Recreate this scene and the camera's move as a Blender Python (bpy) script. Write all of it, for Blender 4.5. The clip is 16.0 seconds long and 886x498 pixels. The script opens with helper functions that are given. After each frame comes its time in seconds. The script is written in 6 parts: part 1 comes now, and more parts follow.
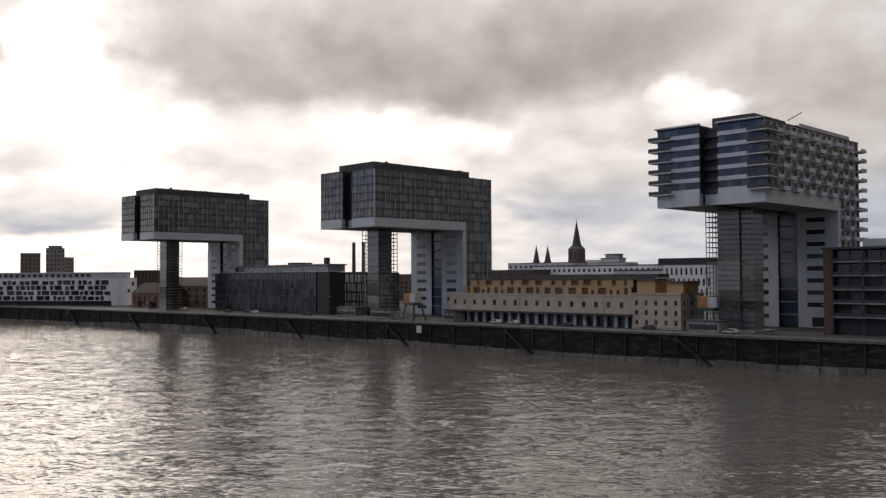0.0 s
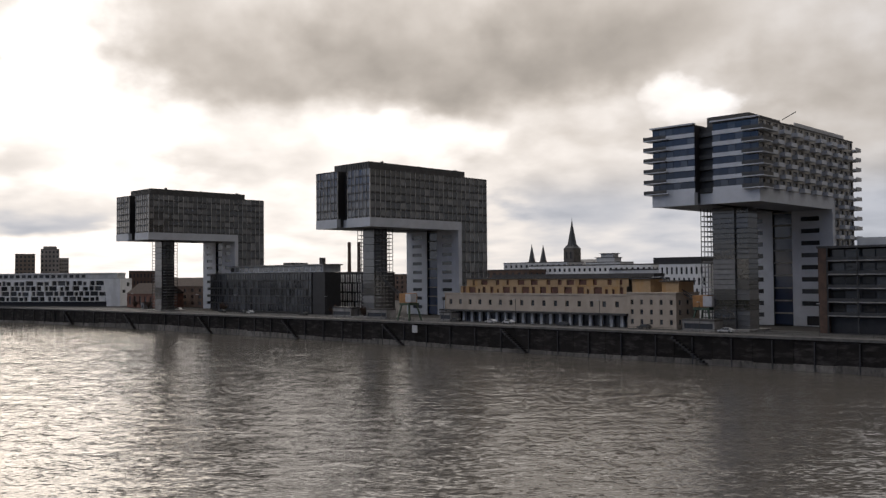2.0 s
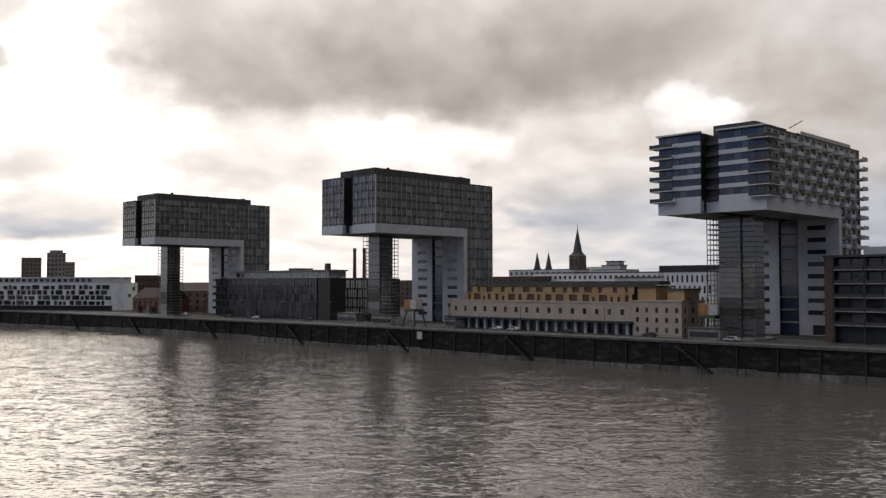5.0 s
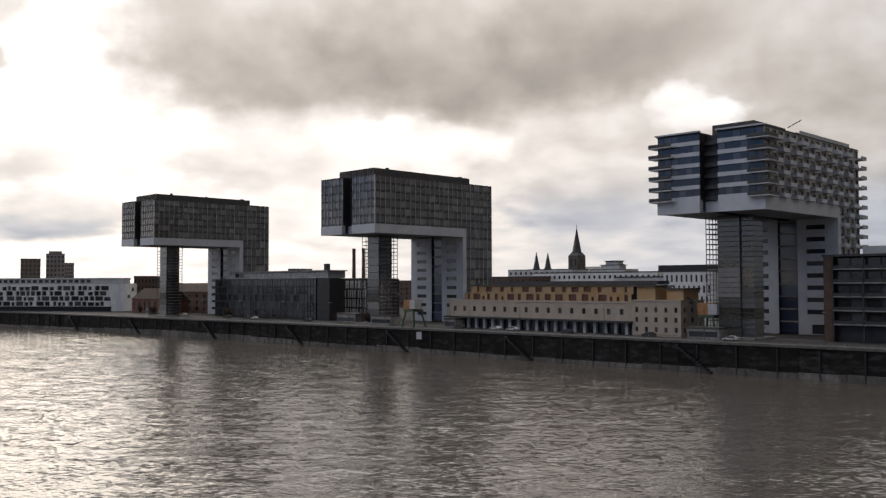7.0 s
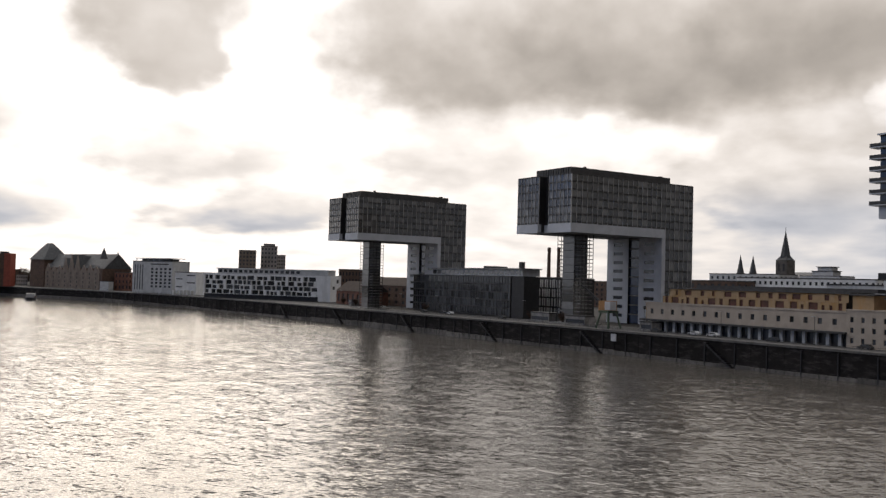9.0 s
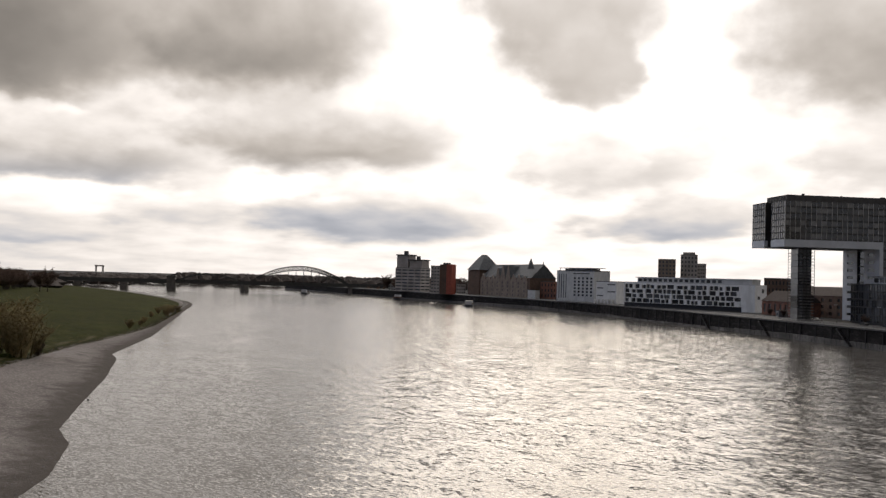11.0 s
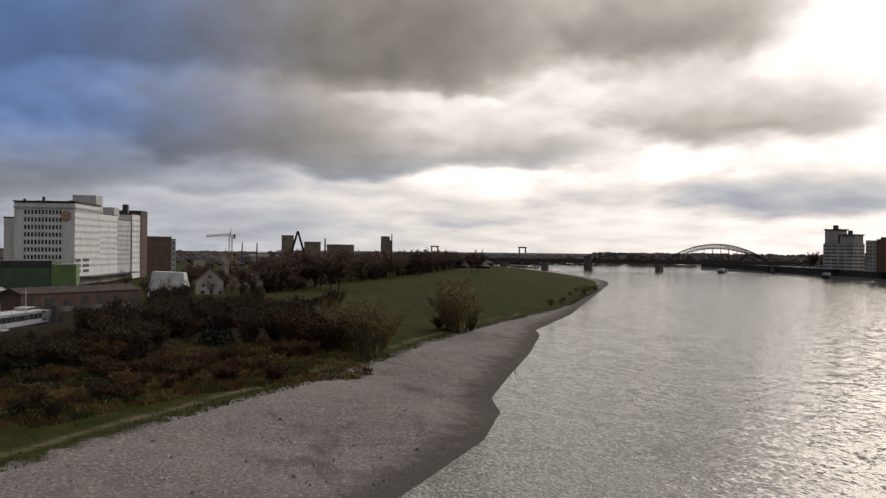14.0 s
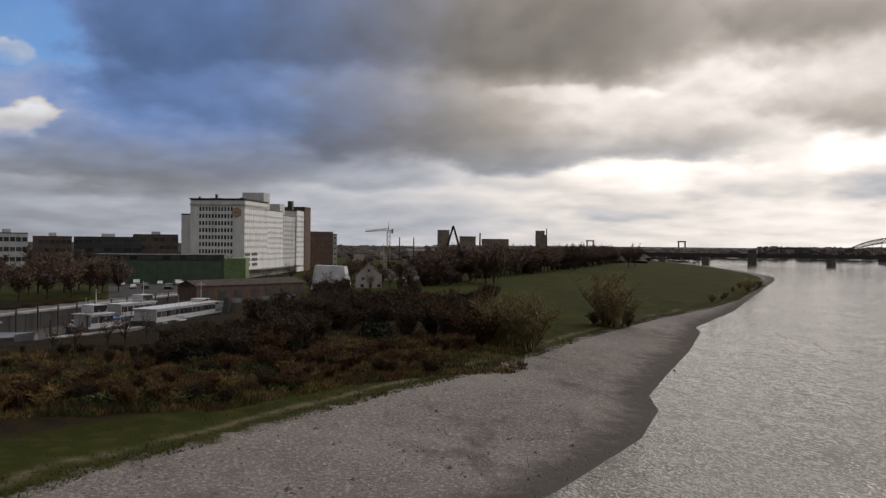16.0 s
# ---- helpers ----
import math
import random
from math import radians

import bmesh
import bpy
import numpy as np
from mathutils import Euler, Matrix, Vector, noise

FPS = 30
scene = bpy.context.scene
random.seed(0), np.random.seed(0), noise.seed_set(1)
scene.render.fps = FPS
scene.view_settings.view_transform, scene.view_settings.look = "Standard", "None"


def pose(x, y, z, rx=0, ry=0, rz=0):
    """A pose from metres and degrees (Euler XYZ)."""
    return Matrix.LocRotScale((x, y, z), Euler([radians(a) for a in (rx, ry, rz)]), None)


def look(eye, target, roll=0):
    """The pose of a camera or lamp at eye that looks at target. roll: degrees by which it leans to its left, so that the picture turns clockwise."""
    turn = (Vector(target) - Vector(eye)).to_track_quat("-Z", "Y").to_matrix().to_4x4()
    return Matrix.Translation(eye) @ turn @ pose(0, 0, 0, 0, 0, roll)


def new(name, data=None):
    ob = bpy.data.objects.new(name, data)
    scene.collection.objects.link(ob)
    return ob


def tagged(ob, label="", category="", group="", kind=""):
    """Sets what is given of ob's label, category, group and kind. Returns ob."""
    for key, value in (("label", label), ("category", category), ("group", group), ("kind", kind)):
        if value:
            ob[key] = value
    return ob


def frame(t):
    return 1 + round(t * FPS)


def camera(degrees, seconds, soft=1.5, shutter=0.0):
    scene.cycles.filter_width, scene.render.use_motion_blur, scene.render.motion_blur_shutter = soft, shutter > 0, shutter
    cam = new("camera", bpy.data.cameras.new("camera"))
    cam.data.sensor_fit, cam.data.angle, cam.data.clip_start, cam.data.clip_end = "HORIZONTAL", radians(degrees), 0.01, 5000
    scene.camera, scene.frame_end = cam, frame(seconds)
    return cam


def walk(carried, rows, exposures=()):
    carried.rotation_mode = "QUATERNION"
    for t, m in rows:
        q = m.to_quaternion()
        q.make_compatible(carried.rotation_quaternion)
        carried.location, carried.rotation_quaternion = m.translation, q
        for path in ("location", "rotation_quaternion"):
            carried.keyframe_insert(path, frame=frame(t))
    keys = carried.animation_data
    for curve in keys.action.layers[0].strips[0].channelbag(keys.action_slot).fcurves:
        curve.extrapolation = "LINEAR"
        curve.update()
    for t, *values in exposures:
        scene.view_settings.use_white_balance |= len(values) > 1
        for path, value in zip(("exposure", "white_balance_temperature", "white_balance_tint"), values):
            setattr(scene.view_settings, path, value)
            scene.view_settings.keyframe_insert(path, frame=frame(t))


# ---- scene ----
cam = camera(52.3, 16.0, soft=1.35)
EYE = (0.0, 0.0, 25.0)
# seconds, heading, pitch, roll in degrees
PATH = [
    (0.0, 0.098, 1.777, 0.331),
    (0.5, 0.001, 1.846, 0.166),
    (1.0, -0.071, 2.255, 0.142),
    (1.5, -0.295, 1.924, 0.315),
    (2.0, -0.181, 1.76, 0.477),
    (2.5, -0.502, 2.065, 0.088),
    (3.0, -0.671, 2.191, 0.14),
    (3.5, -0.65, 2.121, 0.259),
    (4.0, -0.373, 2.179, 0.2),
    (6.5, 0.411, 2.173, 0.116),
    (7.0, 0.103, 2.184, 0.207),
    (7.5, 0.304, 2.054, 0.109),
    (8.0, 2.36, 2.095, -0.673),
    (8.2, 4.734, 2.04, -0.958),
    (10.3, 26.352, 2.311, -1.745),
    (10.5, 29.914, 2.277, -1.722),
    (11.0, 38.576, 1.811, -1.58),
    (11.5, 45.794, 1.316, -1.517),
    (12.0, 50.258, 1.118, -1.32),
    (12.5, 53.169, 1.088, -1.221),
    (13.0, 57.34, 0.712, -1.263),
    (13.5, 60.972, 0.134, -1.078),
    (14.0, 64.451, -0.019, -0.637),
    (14.5, 67.074, 0.607, -0.234),
    (15.0, 69.659, 0.229, -0.196),
    (15.5, 72.105, -0.326, -0.364),
    (16.0, 74.246, -0.474, -0.563),
]
walk(cam, [(t, pose(*EYE, 90 + pitch, roll, yaw)) for t, yaw, pitch, roll in PATH],
     [(0.0, 0.14), (8.0, 0.14), (11.0, 0.03), (13.0, 0.0), (16.0, -0.05)])

# ---- sky, sun ----
SUN_AZ, SUN_EL = 31.0, 21.0     # degrees to the left of +y, above the horizon
SKY_BASE, SKY_BROAD, SKY_HIGH = 0.11, 0.92, 1.1     # brightness of the cover: everywhere, round the sun, overhead near the sun


def heading(az, el=0.0):
    a, e = radians(az), radians(el)
    return Vector((-math.sin(a) * math.cos(e), math.cos(a) * math.cos(e), math.sin(e)))


class Nodes:
    """Short hand for building node trees."""

    def __init__(self, tree):
        self.t = tree
        tree.nodes.clear()

    def add(self, kind, **props):
        n = self.t.nodes.new(kind)
        for k, v in props.items():
            if k == "operation":
                n.operation = v
            elif k == "blend_type":
                n.blend_type = v
            elif k == "data_type":
                n.data_type = v
            elif k == "sky_type":
                n.sky_type = v
        return n

    def link(self, a, b):
        self.t.links.new(a, b)

    def put(self, sock, v):
        if isinstance(v, bpy.types.NodeSocket):
            self.t.links.new(v, sock)
        elif isinstance(v, (tuple, list)) and len(v) == 3 and sock.type == "RGBA":
            sock.default_value = (*v, 1)
        else:
            sock.default_value = v

    def math(self, op, a, b=0.0, c=None, clamp=False):
        n = self.t.nodes.new("ShaderNodeMath")
        n.operation, n.use_clamp = op, clamp
        self.put(n.inputs[0], a), self.put(n.inputs[1], b)
        if c is not None:
            self.put(n.inputs[2], c)
        return n.outputs[0]

    def ramp(self, v, lo, hi, a=0.0, b=1.0, smooth=True):
        n = self.t.nodes.new("ShaderNodeMapRange")
        n.interpolation_type = "SMOOTHSTEP" if smooth else "LINEAR"
        self.put(n.inputs[0], v)
        for i, x in enumerate((lo, hi, a, b)):
            self.put(n.inputs[1 + i], x)
        return n.outputs[0]

    def mix(self, f, a, b, blend="MIX"):
        n = self.t.nodes.new("ShaderNodeMix")
        n.data_type, n.blend_type = "RGBA", blend
        self.put(n.inputs["Factor"], f)
        self.put(n.inputs[6], a), self.put(n.inputs[7], b)
        return n.outputs[2]

    def noise(self, vec, scale, detail=4.0, rough=0.55, dist=0.0):
        n = self.t.nodes.new("ShaderNodeTexNoise")
        if vec is not None:
            self.put(n.inputs["Vector"], vec)
        n.inputs["Scale"].default_value, n.inputs["Detail"].default_value = scale, detail
        n.inputs["Roughness"].default_value, n.inputs["Distortion"].default_value = rough, dist
        return n

    def mapping(self, vec, scale=(1, 1, 1), rot=(0, 0, 0), loc=(0, 0, 0)):
        n = self.t.nodes.new("ShaderNodeMapping")
        self.put(n.inputs[0], vec)
        n.inputs["Location"].default_value, n.inputs["Rotation"].default_value, n.inputs["Scale"].default_value = loc, rot, scale
        return n.outputs[0]


# cloud banks, the far ones first: heading, height above the horizon, half width, half height, cover, brightness of the crown and of the base
CLOUDS = [
    (60.5, 4.2, 6.4, 1.2, 0.9, 1.25, 1.0),
    (49.8, 4.8, 3.7, 1.5, 0.9, 1.25, 1.0),
    (66.0, 9.1, 5.6, 0.8, 0.85, 1.15, 0.9),
    (73.4, 2.5, 6.8, 1.0, 0.5, 0.9, 0.7),
    (2.3, 8.8, 5.7, 1.8, 0.7, 1.15, 1.0),
    (19.7, 8.1, 3.2, 1.9, 0.7, 1.15, 1.0),
    (-15.7, 10.4, 3.0, 1.4, 0.6, 1.2, 1.0),
    (23.3, 4.0, 3.9, 1.4, 0.75, 0.75, 0.45),
    (-8.7, 5.7, 4.9, 2.7, 0.75, 0.75, 0.42),
    (1.6, 3.2, 5.7, 1.0, 0.5, 0.8, 0.6),
    (-18.0, 5.0, 4.4, 2.2, 0.6, 0.7, 0.5),
    (-26.5, 6.7, 2.5, 1.8, 0.7, 0.55, 0.42),
    (54.4, 3.5, 5.0, 0.9, 0.6, 0.9, 0.55),
    (43.2, 3.6, 7.6, 1.6, 0.85, 0.7, 0.34),
    (25.2, 3.5, 5.8, 1.0, 0.8, 0.75, 0.42),
    (62.8, 2.1, 3.7, 0.7, 0.8, 0.8, 0.5),
    (94.6, 1.7, 7.5, 0.8, 0.6, 0.5, 0.32),
    (77.6, 1.7, 6.1, 1.6, 0.6, 0.5, 0.36),
    (61.8, 6.9, 7.4, 1.8, 0.88, 0.8, 0.36),
    (46.8, 8.7, 8.9, 2.4, 0.92, 0.8, 0.36),
    (28.8, 7.1, 5.6, 2.0, 0.78, 0.9, 0.52),
    (12.1, 7.9, 5.1, 2.1, 0.65, 0.9, 0.58),
    (24.4, 7.9, 2.1, 2.3, 0.5, 0.9, 0.6),
    (70.5, 5.8, 5.4, 1.5, 0.9, 0.52, 0.26),
    (79.7, 4.1, 5.3, 1.0, 0.7, 0.5, 0.34),
    (11.4, 15.2, 9.8, 5.0, 0.92, 0.66, 0.36),
    (-1.8, 15.0, 10.6, 5.0, 0.92, 0.60, 0.32),
    (-10.5, 16.4, 7.4, 5.1, 0.92, 0.62, 0.34),
    (-24.6, 13.3, 6.2, 4.7, 0.88, 0.66, 0.42),
    (31.2, 17.0, 6.6, 4.8, 0.95, 0.55, 0.30),
    (29.4, 13.4, 3.2, 2.6, 0.85, 0.5, 0.36),
    (51.9, 15.5, 9.8, 4.8, 0.95, 0.60, 0.26),
    (63.7, 13.8, 7.1, 4.2, 0.95, 0.55, 0.34),
    (99.6, 4.6, 2.5, 1.2, 0.85, 0.39, 0.26),
    (72.1, 15.1, 12.3, 6.0, 0.96, 0.29, 0.17),
    (87.6, 13.2, 10.2, 7.2, 0.97, 0.26, 0.14),
    (82.5, 7.6, 13.4, 3.1, 0.93, 0.31, 0.16),
    (91.2, 5.0, 8.9, 2.6, 0.92, 0.34, 0.2),
    (100.3, 10.8, 1.6, 0.7, 0.55, 0.85, 0.6),
    (99.7, 6.6, 2.1, 1.0, 0.70, 0.9, 0.55),
]


def make_world():
    world = bpy.data.worlds.new("sky")
    scene.world = world
    world.use_nodes = True
    n = Nodes(world.node_tree)
    co = n.add("ShaderNodeTexCoord").outputs["Generated"]
    sep = n.add("ShaderNodeSeparateXYZ")
    n.link(co, sep.inputs[0])
    x, y, z = sep.outputs
    flat = n.math("SQRT", n.math("ADD", n.math("MULTIPLY", x, x), n.math("MULTIPLY", y, y)))
    az = n.math("MULTIPLY", n.math("ARCTAN2", n.math("MULTIPLY", x, -1.0), y), 57.2958)
    el = n.math("MULTIPLY", n.math("ARCTAN2", z, flat), 57.2958)
    # clouds flatten towards the horizon
    comb = n.add("ShaderNodeCombineXYZ")
    n.put(comb.inputs[0], n.math("MULTIPLY", az, 0.105))
    n.put(comb.inputs[1], n.math("MULTIPLY", n.math("LOGARITHM", n.math("ADD", n.math("MAXIMUM", el, 0.0), 3.5), 2.718), 2.3))
    big = n.noise(comb.outputs[0], 1.3, 3, 0.45)
    fine = n.noise(comb.outputs[0], 3.2, 4, 0.45)
    puff = n.noise(comb.outputs[0], 7.0, 3, 0.45)
    wsep = n.add("ShaderNodeSeparateXYZ")
    n.link(big.outputs["Color"], wsep.inputs[0])
    fsep = n.add("ShaderNodeSeparateXYZ")
    n.link(fine.outputs["Color"], fsep.inputs[0])
    psep = n.add("ShaderNodeSeparateXYZ")
    n.link(puff.outputs["Color"], psep.inputs[0])
    waz = n.math("ADD", az, n.math("MULTIPLY_ADD", wsep.outputs[0], 5.0, -2.5))
    waz = n.math("ADD", waz, n.math("MULTIPLY_ADD", fsep.outputs[0], 5.0, -2.5))
    waz = n.math("ADD", waz, n.math("MULTIPLY_ADD", psep.outputs[0], 1.5, -0.75))
    lift = n.ramp(el, 0.5, 12.0, 0.3, 1.0)
    wob = n.math("ADD", n.math("MULTIPLY_ADD", wsep.outputs[1], 2.0, -1.0), n.math("MULTIPLY_ADD", fsep.outputs[1], 2.6, -1.3))
    wob = n.math("ADD", wob, n.math("MULTIPLY_ADD", psep.outputs[1], 0.8, -0.4))
    wel = n.math("MULTIPLY_ADD", wob, lift, el)
    s = heading(SUN_AZ, SUN_EL)
    dot = n.add("ShaderNodeVectorMath", operation="DOT_PRODUCT")
    n.link(co, dot.inputs[0])
    dot.inputs[1].default_value = s
    ang = n.math("MULTIPLY", n.math("ARCCOSINE", n.math("MINIMUM", dot.outputs["Value"], 0.99999)), 57.2958)
    fall = lambda w: n.math("EXPONENT", n.math("MULTIPLY", n.math("MULTIPLY", ang, ang), -1.0 / (w * w)))
    broad, glow, core = fall(60.0), fall(24.0), fall(11.0)
    # thin bright cover, fading with the distance from the sun
    thin = n.math("MULTIPLY_ADD", broad, SKY_BROAD, SKY_BASE)
    thin = n.math("MULTIPLY_ADD", core, 0.25, n.math("MULTIPLY_ADD", glow, 0.2, thin))
    thin = n.math("MULTIPLY", thin, n.math("MULTIPLY_ADD", fine.outputs["Fac"], 0.7, 0.65))
    high = n.math("MULTIPLY", n.ramp(el, 16.0, 24.0), fall(92.0))
    lum = n.math("MULTIPLY_ADD", high, SKY_HIGH, thin)
    shade = n.math("MULTIPLY_ADD", fine.outputs["Fac"], 0.6, 0.72)
    for a, e, wa, we, cover, top, base in CLOUDS:
        da = n.math("MULTIPLY", n.math("SUBTRACT", waz, float(a)), 1.0 / wa)
        de = n.math("MULTIPLY", n.math("SUBTRACT", wel, float(e)), 1.0 / we)
        d2 = n.math("ADD", n.math("MULTIPLY", da, da), n.math("MULTIPLY", de, de))
        body = n.math("MULTIPLY", n.ramp(de, -0.75, 0.95, base, top), shade)
        body = n.math("MULTIPLY_ADD", core, 0.25, body)
        cov = n.ramp(d2, 1.50, 0.30, 0.0, cover)
        lum = n.math("ADD", n.math("MULTIPLY", lum, n.math("SUBTRACT", 1.0, cov)), n.math("MULTIPLY", body, cov))
    tint = n.mix(n.ramp(broad, 0.1, 0.7), (0.94, 0.98, 1.08), (1.08, 1.0, 0.935))
    cool = n.math("MULTIPLY", n.ramp(lum, 0.80, 0.40), n.ramp(el, 8.0, 4.0))
    tint = n.mix(n.math("MULTIPLY", cool, 0.8), tint, (0.93, 0.98, 1.11))
    tint = n.mix(n.math("MULTIPLY", n.ramp(lum, 0.85, 0.35, 0.0, 0.8), n.ramp(el, 4.0, 8.0)), tint, (1.12, 1.0, 0.885))
    far = n.math("MULTIPLY", n.ramp(waz, 70.0, 90.0), n.ramp(wel, 3.0, 8.0))
    tint = n.mix(n.math("MULTIPLY", far, n.ramp(lum, 0.60, 0.28)), tint, (0.52, 0.84, 1.65))
    grey = n.add("ShaderNodeVectorMath", operation="SCALE")
    n.put(grey.inputs[0], tint)
    n.put(grey.inputs[3], lum)
    cloud = grey.outputs[0]
    # away from the sun the cover breaks and the blue sky shows
    sky = n.add("ShaderNodeTexSky", sky_type="NISHITA")
    sky.sun_disc, sky.sun_elevation, sky.sun_rotation = False, radians(SUN_EL), radians(-SUN_AZ)
    blue = n.mix(1.0, sky.outputs[0], (0.06, 0.09, 0.14), "MULTIPLY")
    gap = n.math("MULTIPLY", n.ramp(waz, 95.5, 98.0), n.ramp(wel, 9.0, 10.5))
    gap = n.math("MULTIPLY", gap, n.ramp(waz, 140.0, 120.0))
    gap = n.math("MULTIPLY", gap, n.ramp(lum, 0.85, 0.40, 0.0, 0.85))
    cloud = n.mix(gap, cloud, blue)
    ground = n.mix(n.ramp(el, -1.5, -0.2), (0.10, 0.095, 0.085), cloud)
    bg = n.add("ShaderNodeBackground")
    n.put(bg.inputs[0], ground)
    bg.inputs[1].default_value = 1.0
    out = n.add("ShaderNodeOutputWorld")
    n.link(bg.outputs[0], out.inputs[0])


make_world()
sun_data = bpy.data.lights.new("sun", "SUN")
sun_data.energy, sun_data.angle, sun_data.color = 0.5, radians(28.0), (1.0, 0.86, 0.70)
sun = new("sun", sun_data)
sun.matrix_world = look(heading(SUN_AZ, SUN_EL) * 2000, (0, 0, 0))


# ---- materials ----
def material(name, base, rough=0.7, metal=0.0, var=0.25, scale=0.6, bump=0.0, bump_scale=6.0, per_object=0.0, spec=0.5, stain=None, stain_scale=0.08, stain_z=1.0):
    m = bpy.data.materials.new(name)
    m.use_nodes = True
    n = Nodes(m.node_tree)
    p = n.add("ShaderNodeBsdfPrincipled")
    out = n.add("ShaderNodeOutputMaterial")
    n.link(p.outputs[0], out.inputs[0])
    co = n.add("ShaderNodeNewGeometry").outputs["Position"]
    a = n.noise(co, scale, 5, 0.6)
    lo = tuple(c * (1 - var) for c in base)
    hi = tuple(min(1.0, c * (1 + var)) for c in base)
    col = n.mix(n.ramp(a.outputs["Fac"], 0.3, 0.7), lo, hi)
    b = n.noise(co, scale * 9, 3, 0.6)
    col = n.mix(n.math("MULTIPLY", b.outputs["Fac"], 0.5 * min(1.0, var * 2)), col, tuple(c * 0.55 for c in base))
    if stain:
        s = n.noise(n.mapping(co, (1, 1, stain_z)), stain_scale, 6, 0.65)
        col = n.mix(n.ramp(s.outputs["Fac"], 0.48, 0.66), col, stain)
    if per_object:
        rnd = n.add("ShaderNodeObjectInfo").outputs["Random"]
        col = n.mix(1.0, col, n.mix(rnd, (1 - per_object,) * 3, (1 + per_object,) * 3), "MULTIPLY")
    n.put(p.inputs["Base Color"], col)
    n.put(p.inputs["Roughness"], n.math("MULTIPLY_ADD", b.outputs["Fac"], 0.2, rough - 0.1, clamp=True))
    p.inputs["Metallic"].default_value = metal
    p.inputs["Specular IOR Level"].default_value = spec
    if bump:
        c = n.noise(co, bump_scale, 4, 0.6)
        bn = n.add("ShaderNodeBump")
        bn.inputs["Strength"].default_value, bn.inputs["Distance"].default_value = bump, 0.1
        n.link(c.outputs["Fac"], bn.inputs["Height"])
        n.link(bn.outputs[0], p.inputs["Normal"])
    return m


def glass_material(name, base, rough=0.08, vary=0.6, ior=1.7):
    """Facade glass seen from outside by day: dark, glossy, pane by pane a little different (blinds, rooms behind)."""
    m = bpy.data.materials.new(name)
    m.use_nodes = True
    n = Nodes(m.node_tree)
    p = n.add("ShaderNodeBsdfPrincipled")
    out = n.add("ShaderNodeOutputMaterial")
    n.link(p.outputs[0], out.inputs[0])
    rnd = n.add("ShaderNodeObjectInfo").outputs["Random"]
    co = n.add("ShaderNodeNewGeometry").outputs["Position"]
    a = n.noise(co, 0.7, 3, 0.6)
    blind = n.ramp(rnd, 0.35, 1.0)
    col = n.mix(n.math("MULTIPLY", blind, vary), tuple(c for c in base), tuple(min(1, c * 2.6 + 0.10) for c in base))
    col = n.mix(n.math("MULTIPLY", a.outputs["Fac"], 0.6), col, tuple(c * 0.4 for c in base))
    n.put(p.inputs["Base Color"], col)
    n.put(p.inputs["Roughness"], n.math("MULTIPLY_ADD", rnd, 0.12, rough))
    p.inputs["IOR"].default_value = ior
    bn = n.add("ShaderNodeBump")
    bn.inputs["Strength"].default_value, bn.inputs["Distance"].default_value = 0.08, 0.2
    n.link(n.noise(co, 0.5, 2).outputs["Fac"], bn.inputs["Height"])
    n.link(bn.outputs[0], p.inputs["Normal"])
    return m


def water_material():
    m = bpy.data.materials.new("river_water")
    m.use_nodes = True
    n = Nodes(m.node_tree)
    p = n.add("ShaderNodeBsdfPrincipled")
    out = n.add("ShaderNodeOutputMaterial")
    n.link(p.outputs[0], out.inputs[0])
    co = n.add("ShaderNodeNewGeometry").outputs["Position"]
    p.inputs["Base Color"].default_value = (0.076, 0.069, 0.060, 1)
    p.inputs["Roughness"].default_value = 0.12
    p.inputs["IOR"].default_value = 1.333
    # slopes of the wind ripples and of a longer chop; slicks and gusts calm or roughen both
    slick = n.noise(n.mapping(co, (0.010, 0.026, 1.0), (0, 0, radians(42))), 1.0, 5, 0.62)
    gust = n.noise(n.mapping(co, (0.05, 0.09, 1.0), (0, 0, radians(-30))), 1.0, 3, 0.6)
    amount = n.math("MULTIPLY", n.ramp(slick.outputs["Fac"], 0.34, 0.66, 0.85, 1.12), n.ramp(gust.outputs["Fac"], 0.3, 0.7, 0.65, 1.25))
    slope = None
    for scale, turn, detail, steep in (((1.05, 2.4, 1.0), -38, 3, 0.82), ((0.22, 0.55, 1.0), -26, 2, 0.36)):
        r = n.noise(n.mapping(co, scale, (0, 0, radians(turn))), 1.0, detail, 0.6, 0.1)
        v = n.add("ShaderNodeVectorMath", operation="MULTIPLY_ADD")
        n.link(r.outputs["Color"], v.inputs[0])
        v.inputs[1].default_value, v.inputs[2].default_value = (steep, steep, 0.0), (-steep / 2, -steep / 2, 0.0)
        if slope is not None:
            w = n.add("ShaderNodeVectorMath", operation="ADD")
            n.link(slope, w.inputs[0]), n.link(v.outputs[0], w.inputs[1])
            v = w
        slope = v.outputs[0]
    k = n.add("ShaderNodeVectorMath", operation="SCALE")
    n.link(slope, k.inputs[0]), n.put(k.inputs[3], amount)
    up = n.add("ShaderNodeVectorMath", operation="ADD")
    n.link(k.outputs[0], up.inputs[0])
    up.inputs[1].default_value = (0.0, 0.0, 1.0)
    unit = n.add("ShaderNodeVectorMath", operation="NORMALIZE")
    n.link(up.outputs[0], unit.inputs[0])
    n.link(unit.outputs[0], p.inputs["Normal"])
    return m


